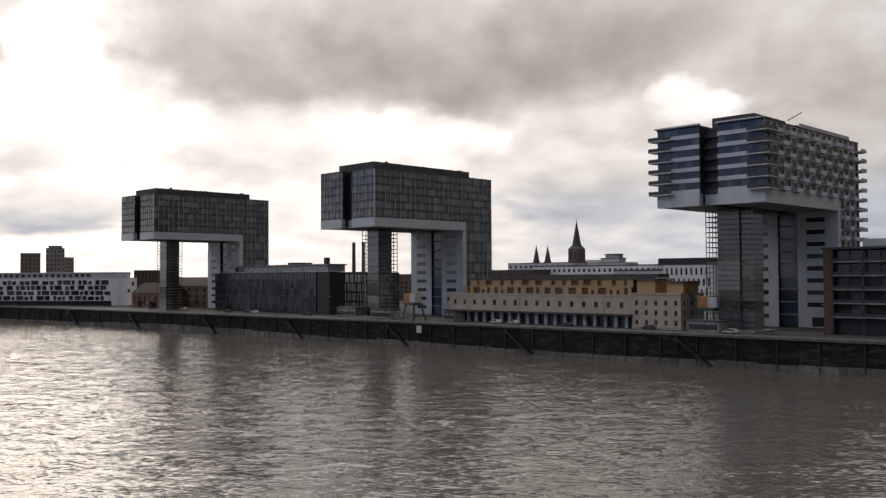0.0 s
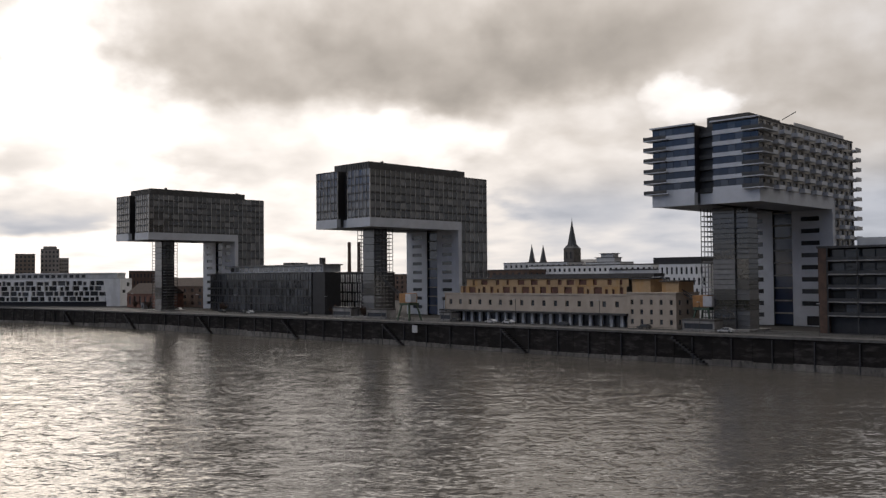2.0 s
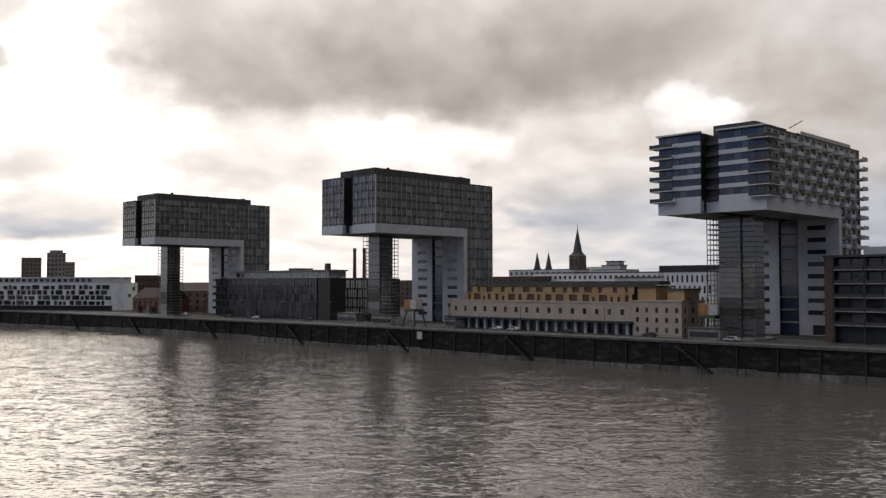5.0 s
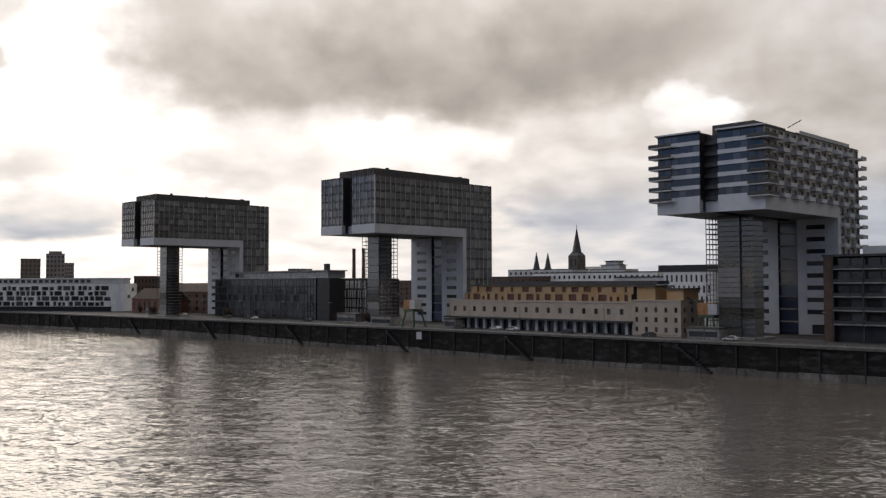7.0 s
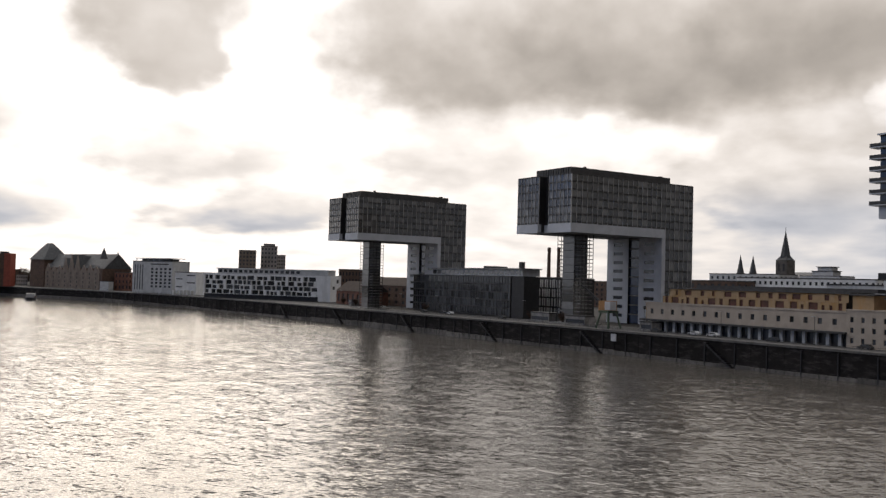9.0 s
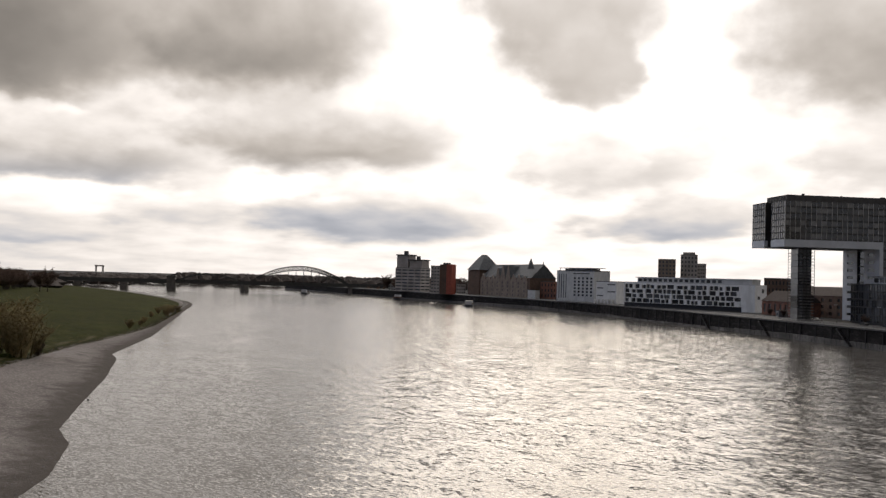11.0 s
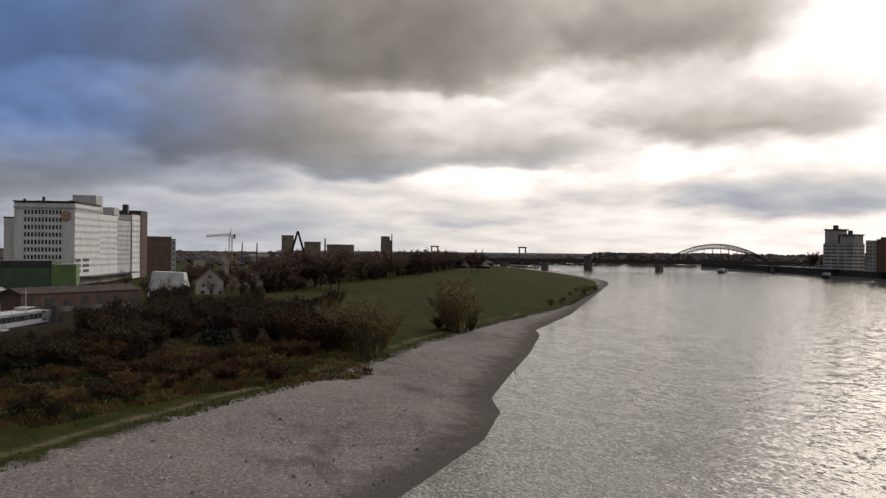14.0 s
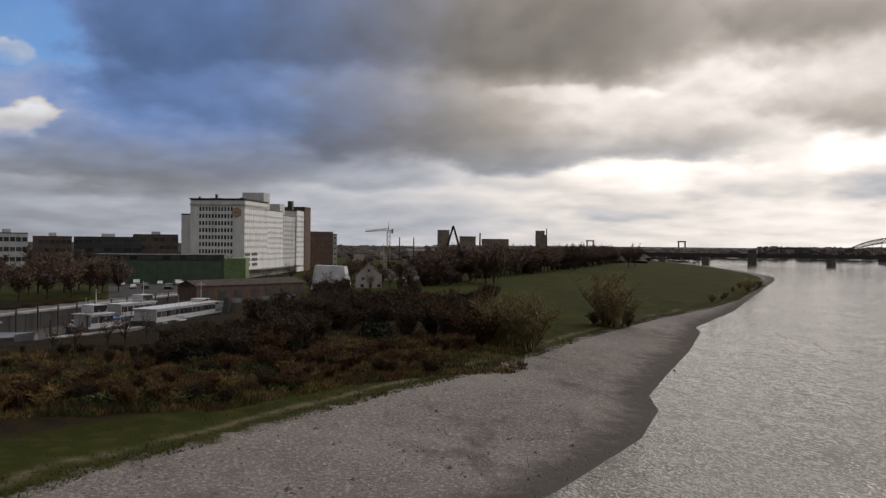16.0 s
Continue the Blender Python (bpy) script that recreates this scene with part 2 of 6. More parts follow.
def ground_material():
    """Gravel beach, grass and bare, shade-darkened earth, from the zones stored with the sheet."""
    m = bpy.data.materials.new("river_bank")
    m.use_nodes = True
    n = Nodes(m.node_tree)
    p = n.add("ShaderNodeBsdfPrincipled")
    out = n.add("ShaderNodeOutputMaterial")
    n.link(p.outputs[0], out.inputs[0])
    co = n.add("ShaderNodeNewGeometry").outputs["Position"]
    grass = n.add("ShaderNodeAttribute")
    grass.attribute_name = "grass"
    paved = n.add("ShaderNodeAttribute")
    paved.attribute_name = "paved"
    sep = n.add("ShaderNodeSeparateXYZ")
    n.link(co, sep.inputs[0])
    big, mid, small, tiny = n.noise(co, 0.035, 5, 0.6), n.noise(co, 0.3, 5, 0.65), n.noise(co, 2.2, 4, 0.65), n.noise(co, 7.0, 2, 0.6)
    gravel = n.mix(n.ramp(big.outputs["Fac"], 0.35, 0.65), (0.110, 0.096, 0.089), (0.170, 0.151, 0.140))
    gravel = n.mix(n.ramp(mid.outputs["Fac"], 0.40, 0.75), gravel, (0.15, 0.134, 0.122))
    gravel = n.mix(n.ramp(small.outputs["Fac"], 0.46, 0.72, 0.0, 0.75), gravel, (0.36, 0.33, 0.305))
    gravel = n.mix(n.ramp(tiny.outputs["Fac"], 0.48, 0.68, 0.0, 0.75), gravel, (0.085, 0.075, 0.068))
    patch = n.noise(n.mapping(co, (0.06, 0.16, 1.0), (0, 0, radians(38))), 1.0, 5, 0.6)
    gravel = n.mix(n.ramp(patch.outputs["Fac"], 0.54, 0.72, 0.0, 0.75), gravel, (0.075, 0.066, 0.060))
    wet = n.math("ADD", sep.outputs[2], n.math("MULTIPLY_ADD", mid.outputs["Fac"], 0.9, -0.45))
    gravel = n.mix(n.ramp(wet, 0.75, 0.15, 0.0, 0.85), gravel, (0.055, 0.047, 0.040))
    green = n.mix(n.ramp(big.outputs["Fac"], 0.35, 0.65), (0.014, 0.016, 0.0016), (0.023, 0.027, 0.003))
    green = n.mix(n.ramp(mid.outputs["Fac"], 0.42, 0.72, 0.0, 0.7), green, (0.050, 0.042, 0.010))
    green = n.mix(n.ramp(small.outputs["Fac"], 0.45, 0.75, 0.0, 0.7), green, (0.017, 0.022, 0.004))
    gm = n.math("ADD", grass.outputs["Fac"], n.math("MULTIPLY_ADD", mid.outputs["Fac"], 0.8, -0.4))
    gm = n.math("ADD", gm, n.math("MULTIPLY_ADD", small.outputs["Fac"], 0.4, -0.2))
    col = n.mix(n.ramp(gm, 0.40, 0.60), gravel, green)
    scrub = n.add("ShaderNodeAttribute")
    scrub.attribute_name = "scrub"
    # brown leaf litter, its colour darkened to hold the shade between the shrubs
    shaded_litter = n.mix(n.ramp(mid.outputs["Fac"], 0.35, 0.65), (0.009, 0.006, 0.003), (0.020, 0.013, 0.005))
    shaded_litter = n.mix(n.ramp(small.outputs["Fac"], 0.5, 0.75, 0.0, 0.6), shaded_litter, (0.020, 0.021, 0.004))
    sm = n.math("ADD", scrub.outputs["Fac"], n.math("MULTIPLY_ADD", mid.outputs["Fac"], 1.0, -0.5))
    col = n.mix(n.ramp(sm, 0.40, 0.62), col, shaded_litter)
    trail = n.add("ShaderNodeAttribute")
    trail.attribute_name = "trail"
    worn = n.math("MULTIPLY", trail.outputs["Fac"], n.ramp(mid.outputs["Fac"], 0.35, 0.6, 0.2, 0.9))
    col = n.mix(worn, col, (0.115, 0.095, 0.060))
    stone = n.mix(n.ramp(small.outputs["Fac"], 0.3, 0.7), (0.040, 0.039, 0.038), (0.075, 0.072, 0.070))
    col = n.mix(n.ramp(paved.outputs["Fac"], 0.4, 0.6), col, stone)
    n.put(p.inputs["Base Color"], col)
    p.inputs["Roughness"].default_value = 0.95
    p.inputs["Specular IOR Level"].default_value = 0.04
    bn = n.add("ShaderNodeBump")
    bn.inputs["Strength"].default_value, bn.inputs["Distance"].default_value = 0.8, 0.25
    n.link(n.math("ADD", small.outputs["Fac"], n.math("MULTIPLY", tiny.outputs["Fac"], 0.5)), bn.inputs["Height"])
    n.link(bn.outputs[0], p.inputs["Normal"])
    return m


M_WATER = water_material()
M_GROUND = ground_material()
M_FRAME = material("dark_aluminium", (0.060, 0.058, 0.055), 0.45, 0.5, 0.2)
M_MULLION = material("pale_mullion", (0.42, 0.41, 0.40), 0.45, 0.3, 0.2)
M_GLASS = glass_material("office_glass", (0.060, 0.058, 0.056), 0.06, 0.9, 2.1)
M_GLASSB = glass_material("blue_glass", (0.020, 0.035, 0.075), 0.05, 0.35, 1.8)
M_GLASS2 = glass_material("window_glass", (0.03, 0.033, 0.038), 0.05, 0.5)
M_PANEL = material("white_metal_panel", (0.46, 0.475, 0.51), 0.4, 0.0, 0.10, 0.3, stain=(0.40, 0.42, 0.45), stain_scale=0.15)
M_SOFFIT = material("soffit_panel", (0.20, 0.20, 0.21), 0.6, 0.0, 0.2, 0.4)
M_ROOF = material("dark_roof_plant", (0.055, 0.052, 0.05), 0.75, 0.0, 0.3, 0.5)
M_WHITE = material("white_render", (0.66, 0.66, 0.66), 0.8, 0.0, 0.08, 0.3, stain=(0.55, 0.55, 0.54), stain_scale=0.2, stain_z=0.3)
M_GREYW = material("grey_white_render", (0.46, 0.46, 0.46), 0.8, 0.0, 0.12, 0.3, stain=(0.36, 0.36, 0.36), stain_scale=0.2, stain_z=0.3)
M_CREAM = material("cream_render", (0.36, 0.305, 0.25), 0.85, 0.0, 0.12, 0.3, stain=(0.33, 0.28, 0.23), stain_scale=0.2, stain_z=0.3)
M_OCHRE = material("ochre_render", (0.36, 0.245, 0.135), 0.85, 0.0, 0.12, 0.3, stain=(0.34, 0.20, 0.08), stain_scale=0.2, stain_z=0.3)
M_FLATS = material("warm_grey_render", (0.36, 0.34, 0.31), 0.8, 0.0, 0.12, 0.3, stain=(0.28, 0.26, 0.24), stain_scale=0.2, stain_z=0.3)
M_DOOR = material("dark_red_timber", (0.11, 0.045, 0.028), 0.6, 0.0, 0.3)
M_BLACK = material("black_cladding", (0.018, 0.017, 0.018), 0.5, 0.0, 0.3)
M_CONC = material("concrete", (0.24, 0.23, 0.22), 0.85, 0.0, 0.2, 0.5, 0.2, 3.0, stain=(0.10, 0.095, 0.09), stain_scale=0.25, stain_z=0.35)
M_QUAY = material("dark_quay_stone", (0.014, 0.012, 0.0115), 0.9, 0.0, 0.35, 0.4, 0.5, 2.0, per_object=0.3, spec=0.2, stain=(0.040, 0.036, 0.034), stain_scale=0.22, stain_z=3.5)
M_QUAYL = material("pale_quay_base", (0.125, 0.115, 0.104), 0.9, 0.0, 0.25, 0.5, 0.5, 2.0, per_object=0.35, stain=(0.05, 0.047, 0.043), stain_scale=0.7, stain_z=0.35)
M_BRICK = material("red_brick", (0.17, 0.075, 0.050), 0.9, 0.0, 0.25, 0.6, 0.3, 5.0, stain=(0.10, 0.05, 0.04), stain_scale=0.2)
M_BRICKD = material("brown_brick", (0.10, 0.062, 0.045), 0.9, 0.0, 0.25, 0.6, 0.3, 5.0, stain=(0.07, 0.045, 0.035), stain_scale=0.2)
# brown made paler so that the colour carries distance haze
M_TOWER = material("hazed_brown_render", (0.20, 0.16, 0.13), 0.9, 0.0, 0.2, 0.2)
M_COPING = material("worn_coping", (0.095, 0.091, 0.087), 0.9, 0.0, 0.3, 0.5, 0.2, 3.0)
M_DECK = material("quay_paving", (0.050, 0.048, 0.047), 0.9, 0.0, 0.3, 0.4, 0.2, 2.0, stain=(0.05, 0.048, 0.046), stain_scale=0.15)
M_BAND = material("black_floor_band", (0.032, 0.031, 0.030), 0.5, 0.2, 0.2)
M_TILE = material("dark_roof_tile", (0.045, 0.034, 0.030), 0.9, 0.0, 0.3, 0.6, spec=0.15)
M_SLATE = material("slate", (0.050, 0.052, 0.055), 0.7, 0.0, 0.3, 0.5)
M_GREEN = material("green_cladding", (0.045, 0.075, 0.045), 0.6, 0.0, 0.2, 0.4)
M_LGREEN = material("pale_green_cladding", (0.10, 0.155, 0.055), 0.6, 0.0, 0.2, 0.4)
M_RUBBLE = material("pale_rubble", (0.22, 0.205, 0.18), 0.9, 0.0, 0.35, 0.8, spec=0.2)
M_STEEL = material("bridge_steel", (0.045, 0.045, 0.043), 0.6, 0.3, 0.3)
M_STONE = material("bridge_stone", (0.10, 0.09, 0.08), 0.9, 0.0, 0.3, 0.3)
M_YELLOW = material("yellow_crane_paint", (0.22, 0.17, 0.05), 0.5, 0.2, 0.2)
M_RED = material("red_cladding", (0.26, 0.060, 0.035), 0.7, 0.0, 0.2)
M_ORANGE = material("orange_paint", (0.32, 0.155, 0.05), 0.55, 0.0, 0.25)
M_BOAT = material("boat_white", (0.42, 0.42, 0.43), 0.35, 0.0, 0.12, 0.8)
M_HULL = material("boat_dark_hull", (0.03, 0.033, 0.04), 0.4, 0.0, 0.25)
M_BLUE = material("blue_tarpaulin", (0.05, 0.16, 0.36), 0.6, 0.0, 0.2)
M_TWIG = material("bare_twigs", (0.052, 0.035, 0.022), 0.9, 0.0, 0.35, 1.0, per_object=0.3, spec=0.2)
M_TWIGR = material("reddish_twigs", (0.074, 0.040, 0.018), 0.9, 0.0, 0.35, 1.0, per_object=0.3, spec=0.2)
M_WOOD = material("wood_twigs", (0.135, 0.095, 0.074), 0.95, 0.0, 0.35, 0.6, per_object=0.3, spec=0.1)
M_TWIGY = material("willow_twigs", (0.20, 0.155, 0.075), 0.9, 0.0, 0.35, 1.0, per_object=0.3, spec=0.2)
M_BARK = material("bark", (0.045, 0.035, 0.027), 0.95, 0.0, 0.35, 1.5, 0.5, 4.0, spec=0.2)
M_IVY = material("evergreen_bramble", (0.016, 0.020, 0.008), 0.85, 0.0, 0.4, 0.8, per_object=0.3, spec=0.25)
M_LEAF = material("low_green_leaves", (0.034, 0.042, 0.007), 0.8, 0.0, 0.4, 0.8, per_object=0.3, spec=0.25)
M_STRAW = material("dry_grass", (0.15, 0.098, 0.036), 0.9, 0.0, 0.35, 0.8, per_object=0.3, spec=0.2)
M_FARWOOD = material("far_bare_wood", (0.060, 0.050, 0.045), 0.95, 0.0, 0.3, 0.05, spec=0.1)
# render lightened to paint in distance haze; the gabled house shares it
M_FARBLD = material("hazed_pale_render", (0.32, 0.29, 0.27), 0.9, 0.0, 0.25, 0.1)


# ---- mesh helpers ----
def mesh_of(name, bm, mat, smooth=False):
    me = bpy.data.meshes.new(name)
    bm.normal_update()
    bm.to_mesh(me)
    bm.free()
    for mm in (mat if isinstance(mat, (list, tuple)) else [mat]):
        me.materials.append(mm)
    if smooth:
        for f in me.polygons:
            f.use_smooth = True
    return me


def part(name, bm, mat, parent, label="", at=None):
    ob = new(name, bm if isinstance(bm, bpy.types.Mesh) else mesh_of(name, bm, mat))
    ob.parent = parent
    if at is not None:
        ob.matrix_local = at
    return tagged(ob, label)


def thing(name, m, label, category, group="", kind=""):
    ob = new(name)
    ob.matrix_world = m
    return tagged(ob, label, category, group, kind)


def solo(name, bm, mat, label, category, m=None, group="", kind="", smooth=False):
    ob = new(name, bm if isinstance(bm, bpy.types.Mesh) else mesh_of(name, bm, mat, smooth))
    if m is not None:
        ob.matrix_world = m
    return tagged(ob, label, category, group, kind)


def box(bm, x0, x1, y0, y1, z0, z1, slot=0):
    v = [bm.verts.new(c) for c in ((x0, y0, z0), (x1, y0, z0), (x1, y1, z0), (x0, y1, z0), (x0, y0, z1), (x1, y0, z1), (x1, y1, z1), (x0, y1, z1))]
    for f in ((3, 2, 1, 0), (4, 5, 6, 7), (0, 1, 5, 4), (1, 2, 6, 5), (2, 3, 7, 6), (3, 0, 4, 7)):
        bm.faces.new([v[i] for i in f]).material_index = slot
    return bm


def boxes(*many):
    bm = bmesh.new()
    for b in many:
        box(bm, *b)
    return bm


def prism(bm, pts, z0, z1, slot=0):
    """An upright prism over a plan polygon."""
    lo = [bm.verts.new((x, y, z0)) for x, y in pts]
    hi = [bm.verts.new((x, y, z1)) for x, y in pts]
    k = len(pts)
    bm.faces.new(lo[::-1]).material_index = slot
    bm.faces.new(hi).material_index = slot
    for i in range(k):
        bm.faces.new((lo[i], lo[(i + 1) % k], hi[(i + 1) % k], hi[i])).material_index = slot
    return bm


def beam(bm, a, b, r0, r1=None, sides=4):
    """A tapered bar from a to b."""
    a, b = Vector(a), Vector(b)
    r1 = r0 if r1 is None else r1
    d = (b - a)
    if d.length < 1e-6:
        return bm
    d.normalize()
    s = d.cross(Vector((0, 0, 1)) if abs(d.z) < 0.95 else Vector((1, 0, 0))).normalized()
    t = d.cross(s)
    ring = lambda c, r: [bm.verts.new(c + (s * math.cos(k) + t * math.sin(k)) * r) for k in [2 * math.pi * (i + 0.5) / sides for i in range(sides)]]
    p, q = ring(a, r0), ring(b, r1)
    for i in range(sides):
        bm.faces.new((p[i], q[i], q[(i + 1) % sides], p[(i + 1) % sides]))
    bm.faces.new(p), bm.faces.new(q[::-1])
    return bm


def gable(bm, x0, x1, y0, y1, z0, z1, along="x", over=0.4):
    """A ridged roof over a rectangle."""
    x0, x1, y0, y1 = x0 - over, x1 + over, y0 - over, y1 + over
    if along == "x":
        ym = (y0 + y1) / 2
        pts = [(x0, y0, z0), (x0, y1, z0), (x0, ym, z1), (x1, y0, z0), (x1, y1, z0), (x1, ym, z1)]
    else:
        xm = (x0 + x1) / 2
        pts = [(x1, y0, z0), (x0, y0, z0), (xm, y0, z1), (x1, y1, z0), (x0, y1, z0), (xm, y1, z1)]
    v = [bm.verts.new(p) for p in pts]
    for f in ((0, 1, 2), (3, 5, 4), (0, 2, 5, 3), (1, 4, 5, 2), (0, 3, 4, 1)):
        bm.faces.new([v[i] for i in f])
    bmesh.ops.recalc_face_normals(bm, faces=bm.faces[:])
    return bm


PANES = {}


def pane_mesh(w, h, mat, depth=0.12):
    key = (round(w, 2), round(h, 2), mat.name, depth)
    if key not in PANES:
        PANES[key] = mesh_of("pane", boxes((0, w, 0, depth, 0, h)), mat)
    return PANES[key]


def window_wall(bm, width, z0, z1, wins, reveal=0.3, thick=0.5):
    """A wall along x (front at y = 0, thickness towards +y) with real openings. wins: (x0, x1, z0, z1), no two overlapping."""
    xs = sorted({0.0, width, *[w[0] for w in wins], *[w[1] for w in wins]})
    zs = sorted({z0, z1, *[w[2] for w in wins], *[w[3] for w in wins]})
    hole = set()
    for a, b, c, d in wins:
        for i in range(len(xs) - 1):
            if xs[i] >= a - 1e-6 and xs[i + 1] <= b + 1e-6:
                for j in range(len(zs) - 1):
                    if zs[j] >= c - 1e-6 and zs[j + 1] <= d + 1e-6:
                        hole.add((i, j))
    grid = {}

    def vert(i, j):
        if (i, j) not in grid:
            grid[(i, j)] = bm.verts.new((xs[i], 0, zs[j]))
        return grid[(i, j)]

    for j in range(len(zs) - 1):
        for i in range(len(xs) - 1):
            if (i, j) not in hole:
                bm.faces.new((vert(i, j), vert(i + 1, j), vert(i + 1, j + 1), vert(i, j + 1)))
    for a, b, c, d in wins:
        f = [vert(xs.index(i), zs.index(j)) for i, j in ((a, c), (b, c), (b, d), (a, d))]
        g = [bm.verts.new(p) for p in ((a, reveal, c), (b, reveal, c), (b, reveal, d), (a, reveal, d))]
        for i in range(4):
            k = (i + 1) % 4
            bm.faces.new((f[i], f[k], g[k], g[i]))
    return bm


def facade(root, m, width, z0, z1, wins, wall_mat, pane_mat, reveal=0.3, name="wall", label="", pane_name="window", join=False):
    """One wall of a building with its windows, each window a part of its own."""
    bm = window_wall(bmesh.new(), width, z0, z1, wins, reveal)
    part(name, bm, wall_mat, root, label, m)
    if join and wins:
        many = boxes(*[(a, b, reveal - 0.02, reveal + 0.1, c, d) for a, b, c, d in wins])
        tagged(part("glazing", many, pane_mat, root, "", m), kind="stuff")
        return
    for a, b, c, d in wins:
        part(pane_name, pane_mesh(b - a, d - c, pane_mat), pane_mat, root, "", m @ Matrix.Translation((a, reveal - 0.02, c)))


def grid_wins(width, z0, z1, cols, rows, fw=0.5, fh=0.5, margin=0.0, sill=0.5):
    cw, ch = (width - 2 * margin) / cols, (z1 - z0) / rows
    return [(margin + cw * (i + 0.5 - fw / 2), margin + cw * (i + 0.5 + fw / 2), z0 + ch * (j + (1 - fh) * sill), z0 + ch * (j + (1 - fh) * sill + fh))
            for i in range(cols) for j in range(rows)]


def face_left(x, y0, y1):
    """Pose of a wall whose outside looks towards -x, its run from y1 to y0."""
    return Matrix.Translation((x, y1, 0)) @ pose(0, 0, 0, 0, 0, -90)


# plan frame of the western quay: p landwards, q along the quay away from the bridge
QO, QTURN = Vector((-26.56, 343.56)), 45.42
U = Vector((math.cos(radians(QTURN)), math.sin(radians(QTURN))))
W = Vector((-U.y, U.x))
ZQ = 8.7


def quay_xy(p, q):
    return QO + U * p + W * q


def on_quay(p, q, z=ZQ, turn=0.0):
    v = quay_xy(p, q)
    return pose(v.x, v.y, z, 0, 0, QTURN + turn)


def polar(az, d):
    h = heading(az)
    return Vector((h.x * d, h.y * d))


def level(el, d):
    """Height of a thing seen el degrees over the horizon at d metres."""
    return EYE[2] + d * math.tan(radians(el))


# ---- ground, river, quay ----
SHORE = [(30, -330), (-20, -120), (-52, -30), (-70, 15), (-83, 35), (-92, 44), (-104, 56), (-121, 68), (-133, 73), (-155, 89), (-187, 113), (-226, 140), (-240, 147), (-294, 196), (-420, 296),
         (-560, 408), (-620, 446), (-690, 480), (-833, 540), (-1000, 600), (-1400, 700), (-2000, 740), (-4600, 700)]
GRASS = [(-40, -330), (-70, -60), (-85, -15), (-93, -10), (-103, 4), (-119, 19), (-141, 41), (-160, 58), (-190, 83), (-253, 138), (-298, 186), (-346, 230), (-479, 339), (-570, 402), (-640, 440), (-833, 525),
         (-1400, 680), (-4600, 680)]
QUAY = [(10, -700), (7, -260), (4, -150), (1, 0), (-5, 100), (-9, 160), (-15, 260), (-30, 390), (-60, 500), (-93, 575), (-160, 770), (-225, 940), (-300, 1120)]
FAR_SHORE = [(-1080, 1080), (-1250, 1160), (-1500, 1210), (-1900, 1230), (-2600, 1200), (-4600, 1150)]
HARBOUR = [tuple(polar(a, d)) for a, d in ((87.5, 245), (88.0, 384), (94.5, 313), (100.6, 268), (104.5, 248), (104.5, 200), (97, 212), (92, 228))]


def seg_dist(px, py, line):
    best = np.full(px.shape, 1e9)
    for (x0, y0), (x1, y1) in zip(line, line[1:]):
        dx, dy = x1 - x0, y1 - y0
        t = np.clip(((px - x0) * dx + (py - y0) * dy) / (dx * dx + dy * dy), 0, 1)
        best = np.minimum(best, np.hypot(px - x0 - t * dx, py - y0 - t * dy))
    return best


def inside(px, py, poly):
    res = np.zeros(px.shape, bool)
    for (x0, y0), (x1, y1) in zip(poly, poly[1:] + poly[:1]):
        if y0 == y1:
            continue
        cross = ((y0 > py) != (y1 > py)) & (px < (x1 - x0) * (py - y0) / (y1 - y0) + x0)
        res ^= cross
    return res


EAST = SHORE + [(-4600, -4600), (30, -4600)]
EASTG = GRASS + [(-4600, -4600), (-40, -4600)]
QUAY_XY = [tuple(quay_xy(p, q)) for p, q in QUAY]
WEST_LINE = QUAY_XY + FAR_SHORE
WEST = WEST_LINE + [(-4600, 4700), (4600, 4700), (4600, -300)]


def land(px, py):
    """Height of the ground, and how far it is grass or paving."""
    d = seg_dist(px, py, SHORE)
    east = inside(px, py, EAST)
    z = np.where(east, np.minimum(d * 0.085, 3.0) + np.clip((d - 35) * 0.035, 0, 2.6), -np.minimum(4.0, d * 0.14))
    dg = seg_dist(px, py, GRASS)
    grass = np.where(inside(px, py, EASTG), 0.5 + np.minimum(dg * 0.10, 0.5), 0.5 - np.minimum(dg * 0.10, 0.5))
    west = inside(px, py, WEST)
    dw = seg_dist(px, py, WEST_LINE)
    z = np.where(west, np.where(dw > 13.0, ZQ - 0.15, -4.0), z)
    paved = np.where(west, 1.0, 0.0)
    azd, rd = np.degrees(np.arctan2(-px, py)), np.hypot(px, py)
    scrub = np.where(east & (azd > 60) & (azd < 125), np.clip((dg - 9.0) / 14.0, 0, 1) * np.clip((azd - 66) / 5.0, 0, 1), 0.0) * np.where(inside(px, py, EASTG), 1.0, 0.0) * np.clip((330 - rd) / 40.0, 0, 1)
    z = np.where(east, z - np.clip((azd - 88) / 5.0, 0, 1) * np.clip((rd - 130) / 30.0, 0, 1) * np.clip((260 - rd) / 30.0, 0, 1) * 2.2, z)
    hb = inside(px, py, HARBOUR)
    z = np.where(hb, -3.0, z)
    paved = np.where(east & (azd > 83.5) & (azd < 94.5) & (rd > 285) & (rd < 430), 1.0, paved)
    trail = np.where(inside(px, py, EASTG) & (rd < 330), np.exp(-((dg - 3.6) / 0.75) ** 2), 0.0)
    return z, grass, paved, scrub, trail


def ground_z(x, y):
    return float(land(np.array([float(x)]), np.array([float(y)]))[0][0])


